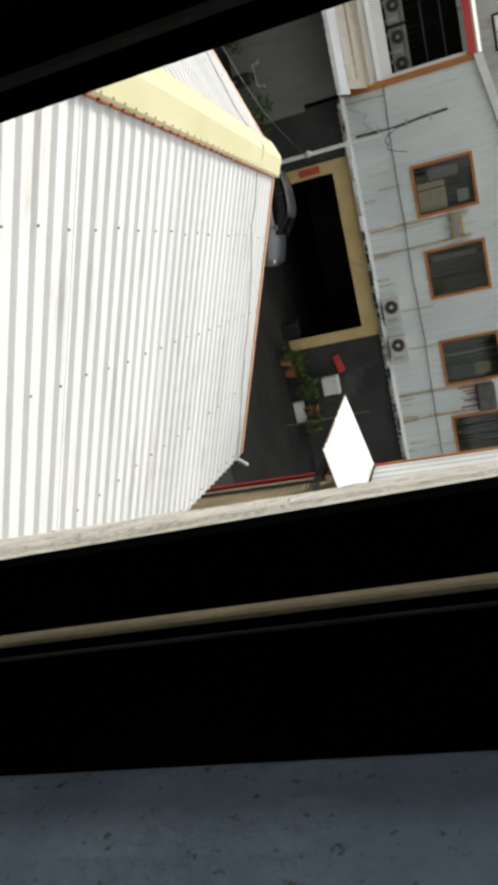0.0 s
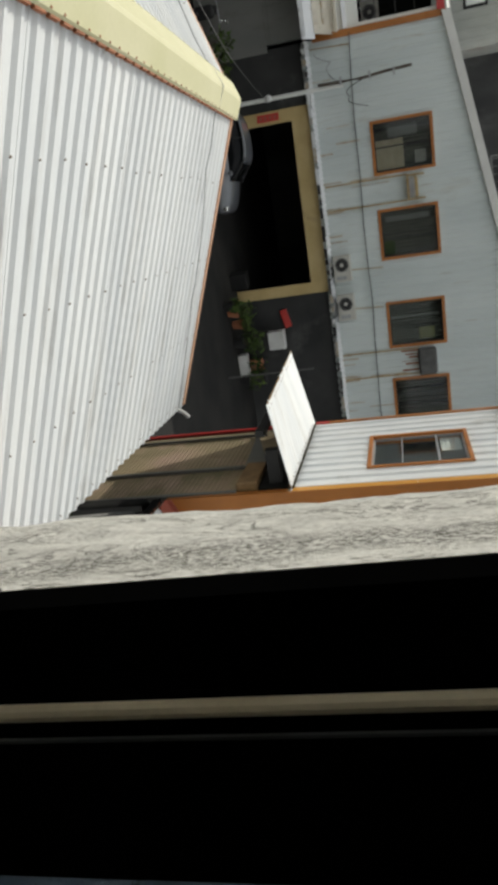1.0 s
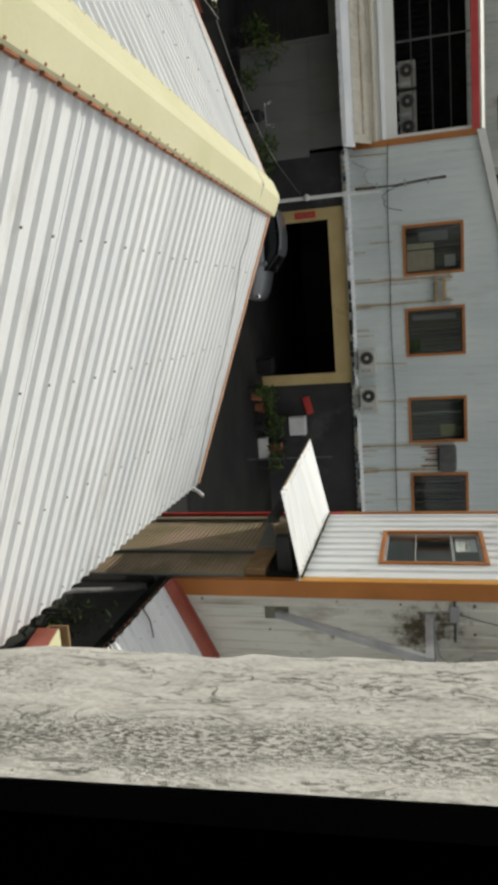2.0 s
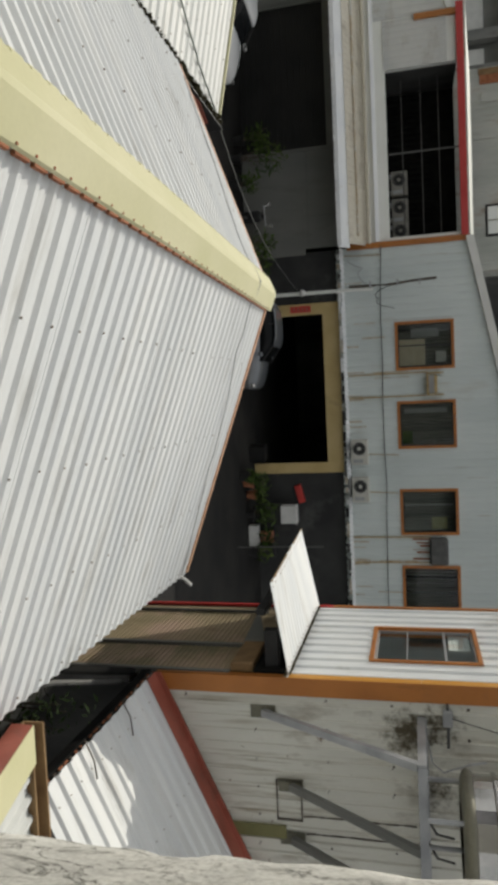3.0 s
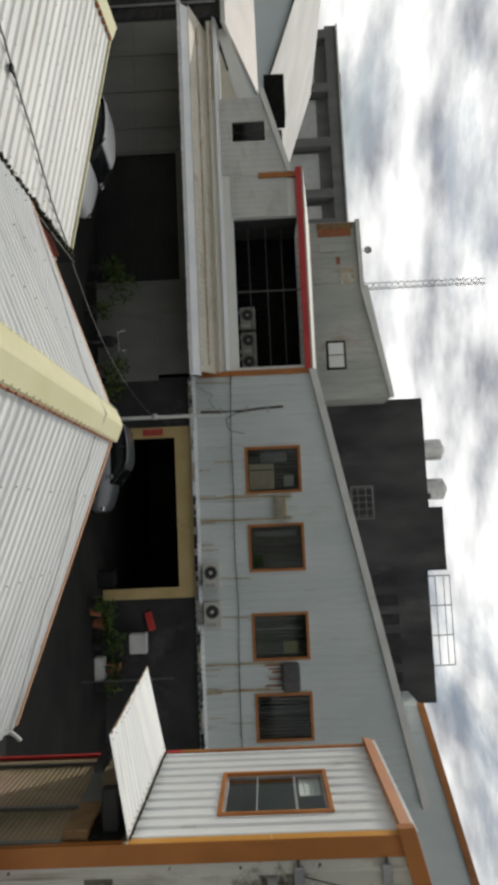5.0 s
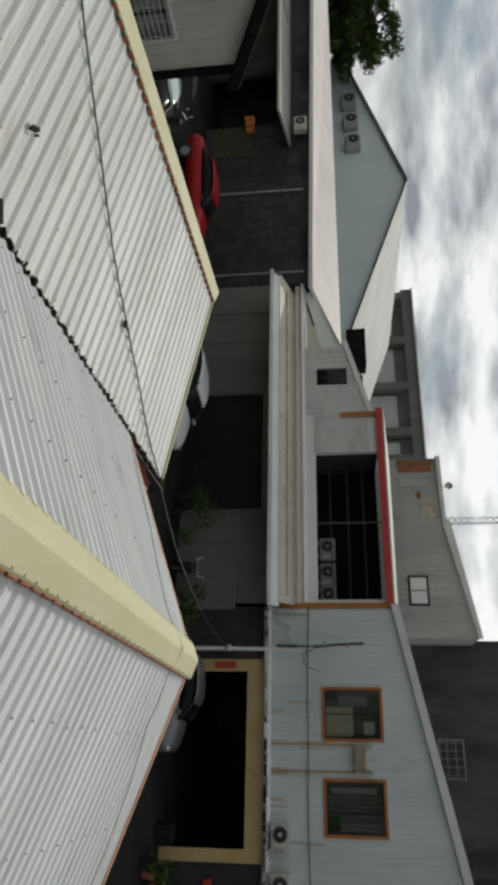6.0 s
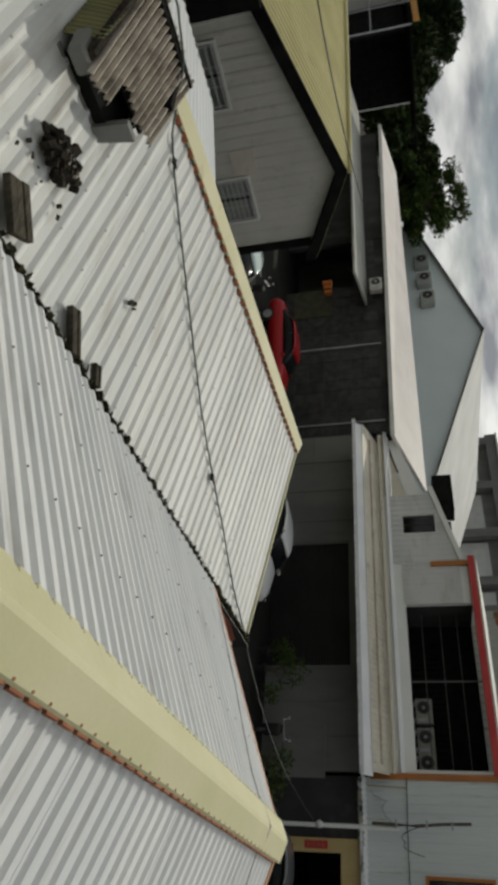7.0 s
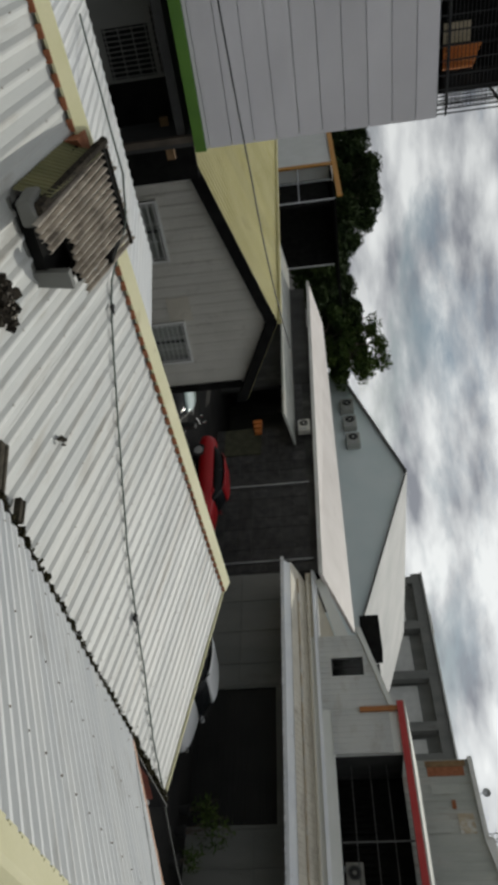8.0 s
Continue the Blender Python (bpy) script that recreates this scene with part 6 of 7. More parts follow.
g.box(-66, -65.7, 50.3, 78, 0, 6.5).box(-31.3, -31, 50.3, 78, 0, 6.4).box(-66, -31, 77.7, 78, 0, 6.4)
parts("wall", g, HALL_GREY, hall)
g = Shape()
for z in (0.0, 0.15):
    g.face((-48.7, 49.6, 12.97 + z), (-30.3, 49.6, 6.45 + z), (-30.3, 78, 6.45 + z), (-48.7, 78, 12.97 + z))
    g.face((-48.7, 49.6, 12.97 + z), (-66.6, 49.6, 7.35 + z), (-66.6, 78, 7.35 + z), (-48.7, 78, 12.97 + z))
part("roof", g, HALL_ROOF, hall)
big = outdoor_unit((-59.0, 49.2, 7.45), "large cream outdoor unit on the hall's gable wall", "air conditioners on the hall", size=(1.75, 0.75, 1.40), case=WEATHERED)
for k in (1, 2):
    copy_thing(big, pose(-59.0 + k * 2.75, 49.2, 7.45 + 0.10 * k))

# ---- concrete frame, rusty block and blackened block behind ----
conc = thing("concrete_building", "unfinished grey concrete frame building with pale panels", "building", (-52, 96, 0))
g = Shape()
g.box(-66, -37.4, 90, 91, 16.6, 18.1).box(-66, -37.8, 90.8, 104, 0, 10.4)
for x in (-64.8, -57.0, -49.3, -42.1, -38.0):
    g.box(x - 0.6, x + 0.6, 89.8, 91.2, 0, 16.6)
parts("frame", g, DIM_PANEL, conc)
g = Shape()
g.box(-66, -37.4, 89.6, 90.6, 18.1, 18.3)
part("coping", g, WHITE_PAINT, conc, "pale roof coping")
for x0, x1 in ((-63.8, -58.0), (-56.1, -50.2), (-48.4, -42.9), (-41.0, -38.7)):
    g = Shape()
    g.box(x0, x1, 91.2, 91.6, 10.6, 15.0)
    part("panel", g, WHITE_PAINT, conc)
g = Shape()
g.box(-65.4, -38, 91.6, 104, 10.4, 17)
part("wall", g, DIM_PANEL, conc)
g = Shape()
g.box(-61, -57.5, 93, 97, 17.0, 18.9)
part("stair_head", g, BEIGE_ROOF, conc, "beige stair head")

rusty = thing("patched_building", "grey building patched with rusty sheet panels", "building", (-9.5, 33, 0))
g = Shape()
g.prism([(-13.65, 0), (-5.2, 0), (-5.2, 11.6), (-10.4, 10.62), (-13.65, 10.5)], "y", 32, 36)
part("wall", g, WEATHERED, rusty)
rw = ribbed_wall(facade((0, 31.99, 0), (1, 0), (0, -1)), -13.6, -5.2, 6.0, lambda u: 10.45 + max(0.0, u + 10.4) * 0.215, [], 0.34, 0.02)
part("cladding", rw, WEATHERED, rusty, "dull ribbed cladding sheets")
g = Shape()
g.prism([(-13.7, 10.42), (-13.7, 10.62), (-10.5, 10.66), (-10.45, 10.84), (-5.2, 11.74), (-5.2, 11.56), (-10.4, 10.48)], "y", 31.8, 32.1)
part("roof_edge", g, WHITE_PAINT, rusty, "pale roof edge flashing")
dish = thing("satellite_dish", "small grey satellite dish on the roof edge", "dish", (-12.1, 31.8, 10.6))
g = Shape()
g.tube((-12.1, 31.75, 10.6), (-12.1, 31.75, 10.8), 0.02, 6)
part("arm", g, STEEL, dish)
g = Shape()
for k in range(3):
    r0, r1 = 0.06 * k, 0.06 * (k + 1)
    g.tube((-12.1, 31.70 - 0.02 * k, 10.9), (-12.1, 31.70 - 0.02 * (k + 1), 10.9), max(r0, 0.01), 16, r1, caps=False)
part("bowl", g, STEEL, dish, smooth=True)
for k, (x0, x1, z0, z1, mt) in enumerate(((-13.6, -13.34, 8.6, 10.3, RUSTY_BROWN), (-13.33, -12.95, 8.65, 10.2, RUST), (-12.6, -12.2, 8.7, 9.9, WEATHERED),
                                            (-11.95, -11.6, 9.45, 9.62, RUST), (-11.42, -10.65, 9.6, 10.25, RUST_STAIN), (-11.9, -10.7, 8.2, 9.25, WEATHERED))):
    g = Shape()
    g.box(x0, x1, 31.945 - 0.003 * k, 31.972, z0, z1)
    part("patch", g, mt, rusty, "patch of rusty or pale sheet")
framed_window(rusty, facade((0, 32, 0), (1, 0), (0, -1)), -7.95, -6.6, 8.75, 9.65, BLACK_TRIM, panes=2, border=0.08, inner=DULL_RAIL)
for x in (-7.84, -7.24):
    g = Shape()
    g.box(x, x + 0.53, 31.91, 31.945, 8.86, 9.54)
    part("shutter", g, BRIGHT_WALL, rusty, "bright white window shutter")

black = thing("blackened_building", "tall blackened concrete block with rooftop tanks", "building", (2, 36, 0))
g = Shape()
g.box(-5.4, -0.1, 34, 44, 0, 13.45).box(-0.1, 2.9, 34.0, 44, 0, 14.1).box(2.9, 9.0, 34.0, 44, 0, 13.2)
parts("wall", g, DARK_CONCRETE, black)
for x, z in ((-3.0, 13.45), (-1.0, 13.45)):
    g = Shape()
    g.tube((x, 36, z), (x, 36, z + 1.2), 0.55, 16)
    g.tube((x, 36, z + 1.2), (x, 36, z + 1.4), 0.55, 16, 0.2)
    part("water_tank", g, SHINY, black, "stainless rooftop water tank", smooth=False)

framed_window(black, facade((0, 34, 0), (1, 0), (0, -1)), -1.25, 0.35, 9.74, 10.83, DIM_PANEL, panes=2, border=0.07, proud=0.1, inner=DIM_PANEL, label="window with dull beige bar grille")
frK = facade((0, 34, 0), (1, 0), (0, -1))
for k in range(5):
    g = Shape(frK)
    u = -1.10 + 0.32 * k
    g.box(u - 0.016, u + 0.016, 0.06, 0.09, 9.80, 10.77)
    part("grille_bar", g, DIM_PANEL, black)
for k in range(2):
    g = Shape(frK)
    z = 10.08 + 0.38 * k
    g.box(-1.2, 0.3, 0.092, 0.11, z - 0.018, z + 0.018)
    part("grille_bar", g, DIM_PANEL, black)
g = Shape()
for x in (3.2, 4.6, 6.0, 7.4):
    g.tube((x, 34.4, 13.2), (x, 34.4, 14.3), 0.03, 5)
for z in (13.6, 14.0, 14.3):
    g.tube((3.2, 34.4, z), (7.4, 34.4, z), 0.025, 5)
parts("roof_rail", g, STEEL, black, "thin rooftop rail")
g = Shape()
for k in range(6):
    g.box(2.9 + 0.9 * k + 0.15, 2.9 + 0.9 * k + 0.65, 33.97, 34.0, 10.6, 11.7)
parts("window_recess", g, BLACK_TRIM, black)

side = thing("side_building", "grey steel building with orange-brown roof edge", "building", (11, 33, 0))
g = Shape()
g.prism([(8.4, 0), (16, 0), (16, 13.8), (8.4, 11.9)], "y", 31.5, 33.9)
part("wall", g, GREY_WALL, side)
g = Shape()
g.prism([(8.3, 11.75), (16, 13.65), (16, 13.95), (8.3, 12.05)], "y", 31.35, 31.5)
part("rake_trim", g, ORANGE_TRIM, side)

mast = thing("antenna_mast", "thin lattice antenna mast against the sky", "mast", (-13, 40, 0))
g = Shape()
for dx, dy in ((-0.25, -0.15), (0.25, -0.15), (0, 0.25)):
    g.tube((-13 + dx, 40 + dy, 0), (-13 + dx * 0.6, 40 + dy * 0.6, 19), 0.02, 5)
for k in range(30):
    z = 8 + k * 0.36
    c = [(-13.25, 39.85), (-12.75, 39.85), (-13, 40.25)]
    for i in range(3):
        g.tube((*c[i], z), (*c[(i + 1) % 3], z + 0.36), 0.014, 4)
part("lattice", g, STEEL, mast)

# ---- vent box standing on the long shed's roof ----
vent = thing("roof_vent_box", "ramshackle vent box with broken fibre-cement roof", "vent box", (-6.1, 2.5, 3.2))
# black tray and side boards paint the shade of the box's hollow
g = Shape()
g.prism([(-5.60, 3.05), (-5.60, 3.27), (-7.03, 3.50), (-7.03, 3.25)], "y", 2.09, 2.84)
part("floor_tray", g, BLACK_AND_SHADE, vent, "black tray for the shade inside the box")
g = Shape()
g.prism([(-5.64, 2.02), (-5.57, 2.02), (-5.57, 2.68), (-5.64, 2.68)], "z", 3.03, 3.17)
part("front_sill", g, DIM_PANEL, vent, "dull grey metal sill")
g = Shape()
g.prism([(2.66, 3.03), (2.79, 3.03), (2.86, 3.46), (2.70, 3.46)], "x", -5.63, -5.55)
part("corner_post", g, DIM_PANEL, vent, "dull grey metal corner post")
g = Shape()
g.prism([(-5.63, 2.80), (-6.42, 3.08), (-6.42, 3.03), (-5.63, 2.75)], "z", 3.05, 3.44)
part("side_panel", g, BLACK_AND_SHADE, vent, "dark side panel")
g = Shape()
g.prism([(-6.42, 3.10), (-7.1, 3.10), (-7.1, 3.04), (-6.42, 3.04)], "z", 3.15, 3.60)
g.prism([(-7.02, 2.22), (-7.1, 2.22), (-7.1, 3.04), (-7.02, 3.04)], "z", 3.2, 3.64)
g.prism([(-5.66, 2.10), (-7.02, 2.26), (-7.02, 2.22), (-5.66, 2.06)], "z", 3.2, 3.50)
parts("inner_board", g, BLACK_AND_SHADE, vent)
g = Shape()
g.soft_box(-5.72, -5.42, 2.0, 2.22, 3.27, 3.41, 0.02)
part("corner_cap", g, DIM_PANEL, vent, "flat grey corner cap")
rnd = random.Random(5)
for k in range(14):
    y = 2.15 + k * 0.0625
    x_front = -5.34 - 0.02 * k if k < 5 else -5.82 + 0.03 * (k % 3) if k < 9 else -5.72 - 0.03 * (k - 9)
    x_back = -7.22 + rnd.uniform(-0.05, 0.05)
    g = Shape()
    for a, b in ((x_front + rnd.uniform(-0.04, 0.04), (x_front + x_back) / 2), ((x_front + x_back) / 2 + 0.03, x_back)):
        za, zb = 3.40 + (-5.3 - a) * 0.115, 3.40 + (-5.3 - b) * 0.115
        sa, sb = (-5.34 - a) * (0.05 + 0.007 * k), (-5.34 - b) * (0.05 + 0.007 * k)
        n = 6
        prev = None
        for i in range(n + 1):
            t = i / n
            yy, dz = y + 0.050 * t, 0.034 * math.sin(math.pi * t)
            row = [g.pt((a, yy + sa, za + dz)), g.pt((b, yy + sb, zb + dz)), g.pt((a, yy + sa, za + dz - 0.008)), g.pt((b, yy + sb, zb + dz - 0.008))]
            if prev:
                g.f += [[prev[0], row[0], row[1], prev[1]], [prev[2], prev[3], row[3], row[2]], [prev[0], prev[2], row[2], row[0]], [prev[1], row[1], row[3], prev[3]]]
            prev = row
    parts("fibre_rib", g, FIBRE_ROOF, vent, "weathered fibre-cement roofing rib")
ribbed_sheets(vent, "side_sheet", OLIVE_SHEET, (-5.66, 1.98, 3.20), (-6.75, 2.02, 3.36), (-5.62, 2.07, 3.50), (-6.95, 2.24, 3.62), pitch=0.07, h=0.012, per=30, label="olive corrugated side sheet")
g = Shape()
g.prism([(-6.75, 2.02), (-7.2, 2.05), (-7.1, 2.24), (-6.92, 2.22)], "z", 3.36, 3.50)
part("rust_plate", g, RUST, vent, "rusty brown plate behind the side sheet")
g = Shape()
g.sweep([(-5.45, 2.09, 3.42), (-6.2, 2.13, 3.51), (-7.18, 2.20, 3.62)], 0.050, 6)
part("ridge_board", g, BLACK_RUBBLE, vent, "blackened ridge board")
# black sheet below the ribs gives their gaps a painted shade
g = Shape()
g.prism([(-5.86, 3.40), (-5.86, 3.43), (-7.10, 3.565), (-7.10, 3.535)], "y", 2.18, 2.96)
part("under_board", g, BLACK_AND_SHADE, vent, "black board for the shade between the roof ribs")
g = Shape()
g.sweep([(-7.10, 2.25, 3.645), (-7.10, 3.24, 3.645)], 0.020, 6)
part("ridge_board", g, BLACK_RUBBLE, vent)

# the box leans against the ridge, clear of the valley
vent.matrix_basis = Matrix.Translation((-6.25, 2.66, 3.22))

# ---- debris on the roofs ----
def lump(name, label, category, centre, size, count, material, seed, group="", grain=(0.008, 0.030)):
    r = random.Random(seed)
    s = Shape()
    for _ in range(count):
        c = Vector(centre) + Vector((r.gauss(0, size[0]), r.gauss(0, size[1]), r.uniform(0, size[2])))
        e = r.uniform(*grain)
        t = Matrix.Translation(c) @ Euler((r.uniform(0, 3), r.uniform(0, 3), r.uniform(0, 3))).to_matrix().to_4x4()
        s.box(-e, e, -e * 0.7, e * 0.7, -e * 0.5, e * 0.5, t)
    return tagged(part(name, s, material), label, category, group, "stuff")


lump("rubble", "heap of charred black rubble on the ribbed roof", "rubble", (-5.07, 2.71, 3.10), (0.065, 0.095, 0.07), 170, BLACK_RUBBLE, 3, grain=(0.012, 0.055))
lump("rubble", "brown splinters on the heap of rubble", "rubble", (-5.07, 2.72, 3.14), (0.05, 0.09, 0.07), 40, FIBRE_ROOF, 13, grain=(0.005, 0.016))
lump("rubble", "scattered dark crumbs on the ribbed roof", "rubble", (-4.75, 2.60, 3.055), (0.09, 0.16, 0.012), 8, WOOD_OLD, 4, grain=(0.008, 0.022))
lump("rubble", "a few dark crumbs lying on the ribbed roof", "rubble", (-5.10, 4.25, 3.105), (0.03, 0.03, 0.02), 7, WOOD_OLD, 6, grain=(0.014, 0.030))


def offcut(at, size, turn, label):
    w, d, h = size
    ob = thing("timber_offcut", label, "timber", at, "timber offcuts on the roof")
    t = Matrix.Translation(at) @ Matrix.Rotation(radians(turn), 4, "Z")
    for k in range(3):
        s = Shape()
        s.soft_box(-w / 2, w / 2, -d / 2 + k * d / 3, -d / 2 + (k + 1) * d / 3 - 0.006, 0, h - 0.008 * (k % 2), 0.006, t)
        part("board", s, WOOD_OLD, ob)
    return ob


offcut((-4.34, 2.61, 3.0), (0.41, 0.26, 0.06), 36, "weathered grey board lying in the roof valley")
offcut((-4.20, 3.65, 2.97), (0.39, 0.15, 0.06), 26, "dark weathered timber offcut by the valley gutter")
offcut((-4.16, 4.13, 2.96), (0.20, 0.11, 0.06), 22, "short dark timber offcut by the valley gutter")

# leaf litter along the valley
g = Shape()
r = random.Random(9)
for k in range(900):
    y = r.uniform(0.6, 9.8)
    heap = 0.5 + 0.5 * noise.noise((y * 1.7, 3.1, 0.4))
    c = Vector((-4.03 + r.gauss(0, 0.028), y, 2.965 + heap * r.uniform(0, 0.055)))
    t = Matrix.Translation(c) @ Euler((r.uniform(0, 3), r.uniform(0, 3), r.uniform(0, 3))).to_matrix().to_4x4()
    e = r.uniform(0.010, 0.042)
    g.box(-e, e, -e * 0.6, e * 0.6, -0.004, 0.004, t)
tagged(part("leaf_litter", g, MOSS), "dark leaf litter along the roof valley", "litter", kind="stuff")

# ---- cables ----
def cable(name, label, pts, r=0.012, mat=CABLE, sag=0.0, steps=10, twist=0.0):
    s = Shape()
    rr = random.Random(len(pts) * 31)
    full = []
    for a, b in zip(pts, pts[1:]):
        a, b = Vector(a), Vector(b)
        for k in range(steps):
            t = k / steps
            p = a.lerp(b, t)
            p.z -= sag * 4 * t * (1 - t)
            if twist:
                p += Vector((rr.uniform(-twist, twist), rr.uniform(-twist, twist), 0))
            full.append(p)
    full.append(Vector(pts[-1]))
    s.sweep(full, r, 6)
    return tagged(part(name, s, mat, smooth=True), label, "cable")


def on_barn(y, x):
    """Height of the long shed's right slope."""
    t = (D_E0.y - y) / (D_E0.y - D_E1.y)
    e, r_ = D_E0.lerp(D_E1, t), D_R0.lerp(D_R1, t)
    f = min(max((x - e.x) / (r_.x - e.x), 0), 1)
    return e.z + (r_.z - e.z) * f + 0.036


wire = [(-7.0, 3.69), (-6.75, 4.02), (-6.53, 4.39), (-6.41, 4.6), (-5.86, 5.54), (-5.41, 6.39), (-5.12, 7.11), (-4.82, 7.89), (-4.4, 8.85), (-4.13, 9.75)]
roof_cable = cable("cable", "thin black cable lying across the ribbed roof", [(-9.2, 1.6, 3.25), (-7.35, 2.7, 3.74), (-7.15, 3.1, 3.70)] + [(x, y, on_barn(y, x)) for x, y in wire], 0.011, GREEN_CABLE, twist=0.016, steps=6)
for x, y, size in ((-5.08, 7.10, 0.045), (-6.84, 3.90, 0.035)):
    g = Shape()
    z = on_barn(y, x)
    g.soft_box(x - size, x + size, y - size * 0.8, y + size * 0.8, z - 0.015, z + 0.03, 0.012)
    g.tube((x, y, z + 0.01), (x + size * 1.6, y + size * 1.4, z + 0.02), 0.014, 6)
    part("tape_joint", g, BLACK_TRIM, roof_cable, "black taped joint")


def on_shed(x, y):
    """Height of the shed's roof, ribs included."""
    ex, ez = A_ER if x > A_RX else A_EL
    top = A_RZ - 0.03 + A_UP * (A_Y1 - y) / (A_Y1 - A_Y0)
    return ez + (top - ez) * (x - ex) / (A_RX - ex) + 0.033


lay = [(1.93, 7.52), (1.47, 7.46), (0.67, 7.30), (0.5, 7.33), (-0.1, 7.20), (-0.57, 6.96), (-0.75, 7.03), (-1.02, 6.95)]
over = [(-1.5, 6.97), (-1.7, 6.93), (-1.94, 7.02), (-2.3, 7.18), (-2.65, 7.33), (-3.1, 7.45), (-3.7, 7.62)]
cable("cable", "thin grey cable lying over the shed roof near its gable", [(x, y, on_shed(x, y)) for x, y in lay]
      + [(-1.10, 6.95, 3.998), (-1.25, 6.93, 4.062), (-1.40, 6.95, 3.998)] + [(x, y, on_shed(x, y)) for x, y in over], 0.006, PALE_CABLE, twist=0.004)
cable("cable", "twisted overhead cable from the roof corner to the pole", [(-4.10, 9.96, 2.90), (-3.62, 23.1, 1.90)], 0.010, DULL_RAIL, sag=0.25, steps=24, twist=0.01)
cable("cable", "thin overhead cable crossing in front of the panel house", [(-11.5, -1.0, 4.55), (-11.5, 4.6, 4.72), (-13.0, 9.0, 4.95)], 0.014, sag=0.05)
cable("cable", "thin black cable run along the workshop wall", [(-5.0, 23.95, 4.62), (-1.0, 23.95, 4.55), (3.0, 23.95, 4.56), (8.8, 23.95, 4.5)], 0.014, sag=0.04)
cable("cable", "looped grey cable hanging on the workshop wall", [(-4.6, 23.93, 3.5), (-4.3, 23.9, 4.0), (-4.0, 23.9, 3.9), (-3.6, 23.5, 4.35)], 0.014, STEEL, sag=0.1)
cable("cable", "thin hanging cable beside the pole", [(-3.55, 23.2, 4.9), (-3.2, 23.5, 4.5), (-2.9, 23.9, 5.0)], 0.012, sag=0.25)

# ---- cars ----
def car(name, label, paint, at, turn, size=(4.4, 1.74, 1.46)):
    """A saloon: lower body, cabin glass, roof, wheels, lamps; the nose points along local +x."""
    L, W, H = size
    ob = thing(name, label, "car")
    def loft(sections, count=16):
        q, last = Shape(), None
        for x, w, zb, zt, tuck in sections:
            ids = []
            for i in range(count):
                a = 2 * math.pi * i / count
                c, d = math.cos(a), math.sin(a)
                px = math.copysign(abs(c) ** 0.42, c) * w
                pz = math.copysign(abs(d) ** 0.62, d)
                ids.append(q.pt((x, px * (1 - tuck * max(pz, 0)), (zb + zt) / 2 + pz * (zt - zb) / 2)))
            if last:
                for i in range(count):
                    j = (i + 1) % count
                    q.f.append([last[i], last[j], ids[j], ids[i]])
            else:
                q.f.append(ids[::-1])
            last = ids
        q.f.append(last)
        return q

    lower = [(-0.500, 0.40, 0.50, 0.66), (-0.494, 0.30, 0.62, 0.78), (-0.475, 0.22, 0.67, 0.87), (-0.42, 0.18, 0.70, 0.95), (-0.32, 0.17, 0.71, 0.99), (-0.15, 0.17, 0.70, 1.0),
             (0.05, 0.17, 0.70, 1.0), (0.20, 0.17, 0.69, 0.99), (0.32, 0.17, 0.65, 0.97), (0.42, 0.18, 0.59, 0.91), (0.47, 0.21, 0.54, 0.83), (0.492, 0.27, 0.49, 0.74), (0.500, 0.34, 0.43, 0.62)]
    part("body", loft([(fx * L, fw * W / 2, zb * H, zt * H, 0.10) for fx, zb, zt, fw in lower]), paint, ob, smooth=True)
    upper = [(-0.385, 0.665, 0.78), (-0.33, 0.79, 0.80), (-0.27, 0.905, 0.81), (-0.20, 0.965, 0.82), (-0.08, 0.992, 0.82), (0.03, 0.985, 0.82), (0.09, 0.945, 0.82), (0.17, 0.83, 0.81), (0.25, 0.69, 0.79)]
    part("cabin_glass", loft([(fx * L, fw * W / 2, 0.55 * H, fz * H, 0.20) for fx, fz, fw in upper]), DARK_GLASS, ob, "dark cabin glass", smooth=True)
    skin = [(-0.295, 0.875, 0.62), (-0.26, 0.930, 0.70), (-0.20, 0.972, 0.74), (-0.08, 1.0, 0.75), (0.03, 0.993, 0.75), (0.085, 0.960, 0.72), (0.12, 0.925, 0.64)]
    part("roof", loft([(fx * L, fw * W / 2, (fz - 0.05) * H, fz * H + 0.008, 0.05) for fx, fz, fw in skin]), paint, ob, smooth=True)
    for sy in (-1, 1):
        s = Shape()
        for (xa, za, wa), (xb, zb, wb) in (((-0.36, 0.68, 0.80), (-0.22, 0.955, 0.67)), ((0.255, 0.68, 0.79), (0.075, 0.965, 0.66)), ((-0.08, 0.68, 0.81), (-0.08, 0.975, 0.68))):
            s.tube((xa * L, sy * wa * W / 2, za * H), (xb * L, sy * wb * W / 2, zb * H), 0.022, 6)
        parts("pillar", s, BLACK_TRIM, ob, "black window pillar")
    for sx in (-0.30, 0.30):
        for sy in (-1, 1):
            s = Shape()
            s.tube((sx * L, sy * W * 0.36, 0.31), (sx * L, sy * W * 0.49, 0.31), 0.31, 18)
            wheel = part("wheel", s, RUBBER, ob)
            s = Shape()
            s.tube((sx * L, sy * W * 0.485, 0.31), (sx * L, sy * W * 0.497, 0.31), 0.19, 12)
            part("rim", s, STEEL, wheel)
    for sy in (-1, 1):
        s = Shape()
        s.soft_box(0.445 * L, 0.485 * L, sy * W * 0.33 - 0.16, sy * W * 0.33 + 0.16, 0.40 * H, 0.50 * H, 0.02)
        part("headlight", s, CHROME, ob)
        s = Shape()
        s.soft_box(0.17 * L, 0.21 * L, sy * W * 0.52 - 0.07, sy * W * 0.52 + 0.07, 0.64 * H, 0.71 * H, 0.02)
        part("mirror", s, paint, ob)
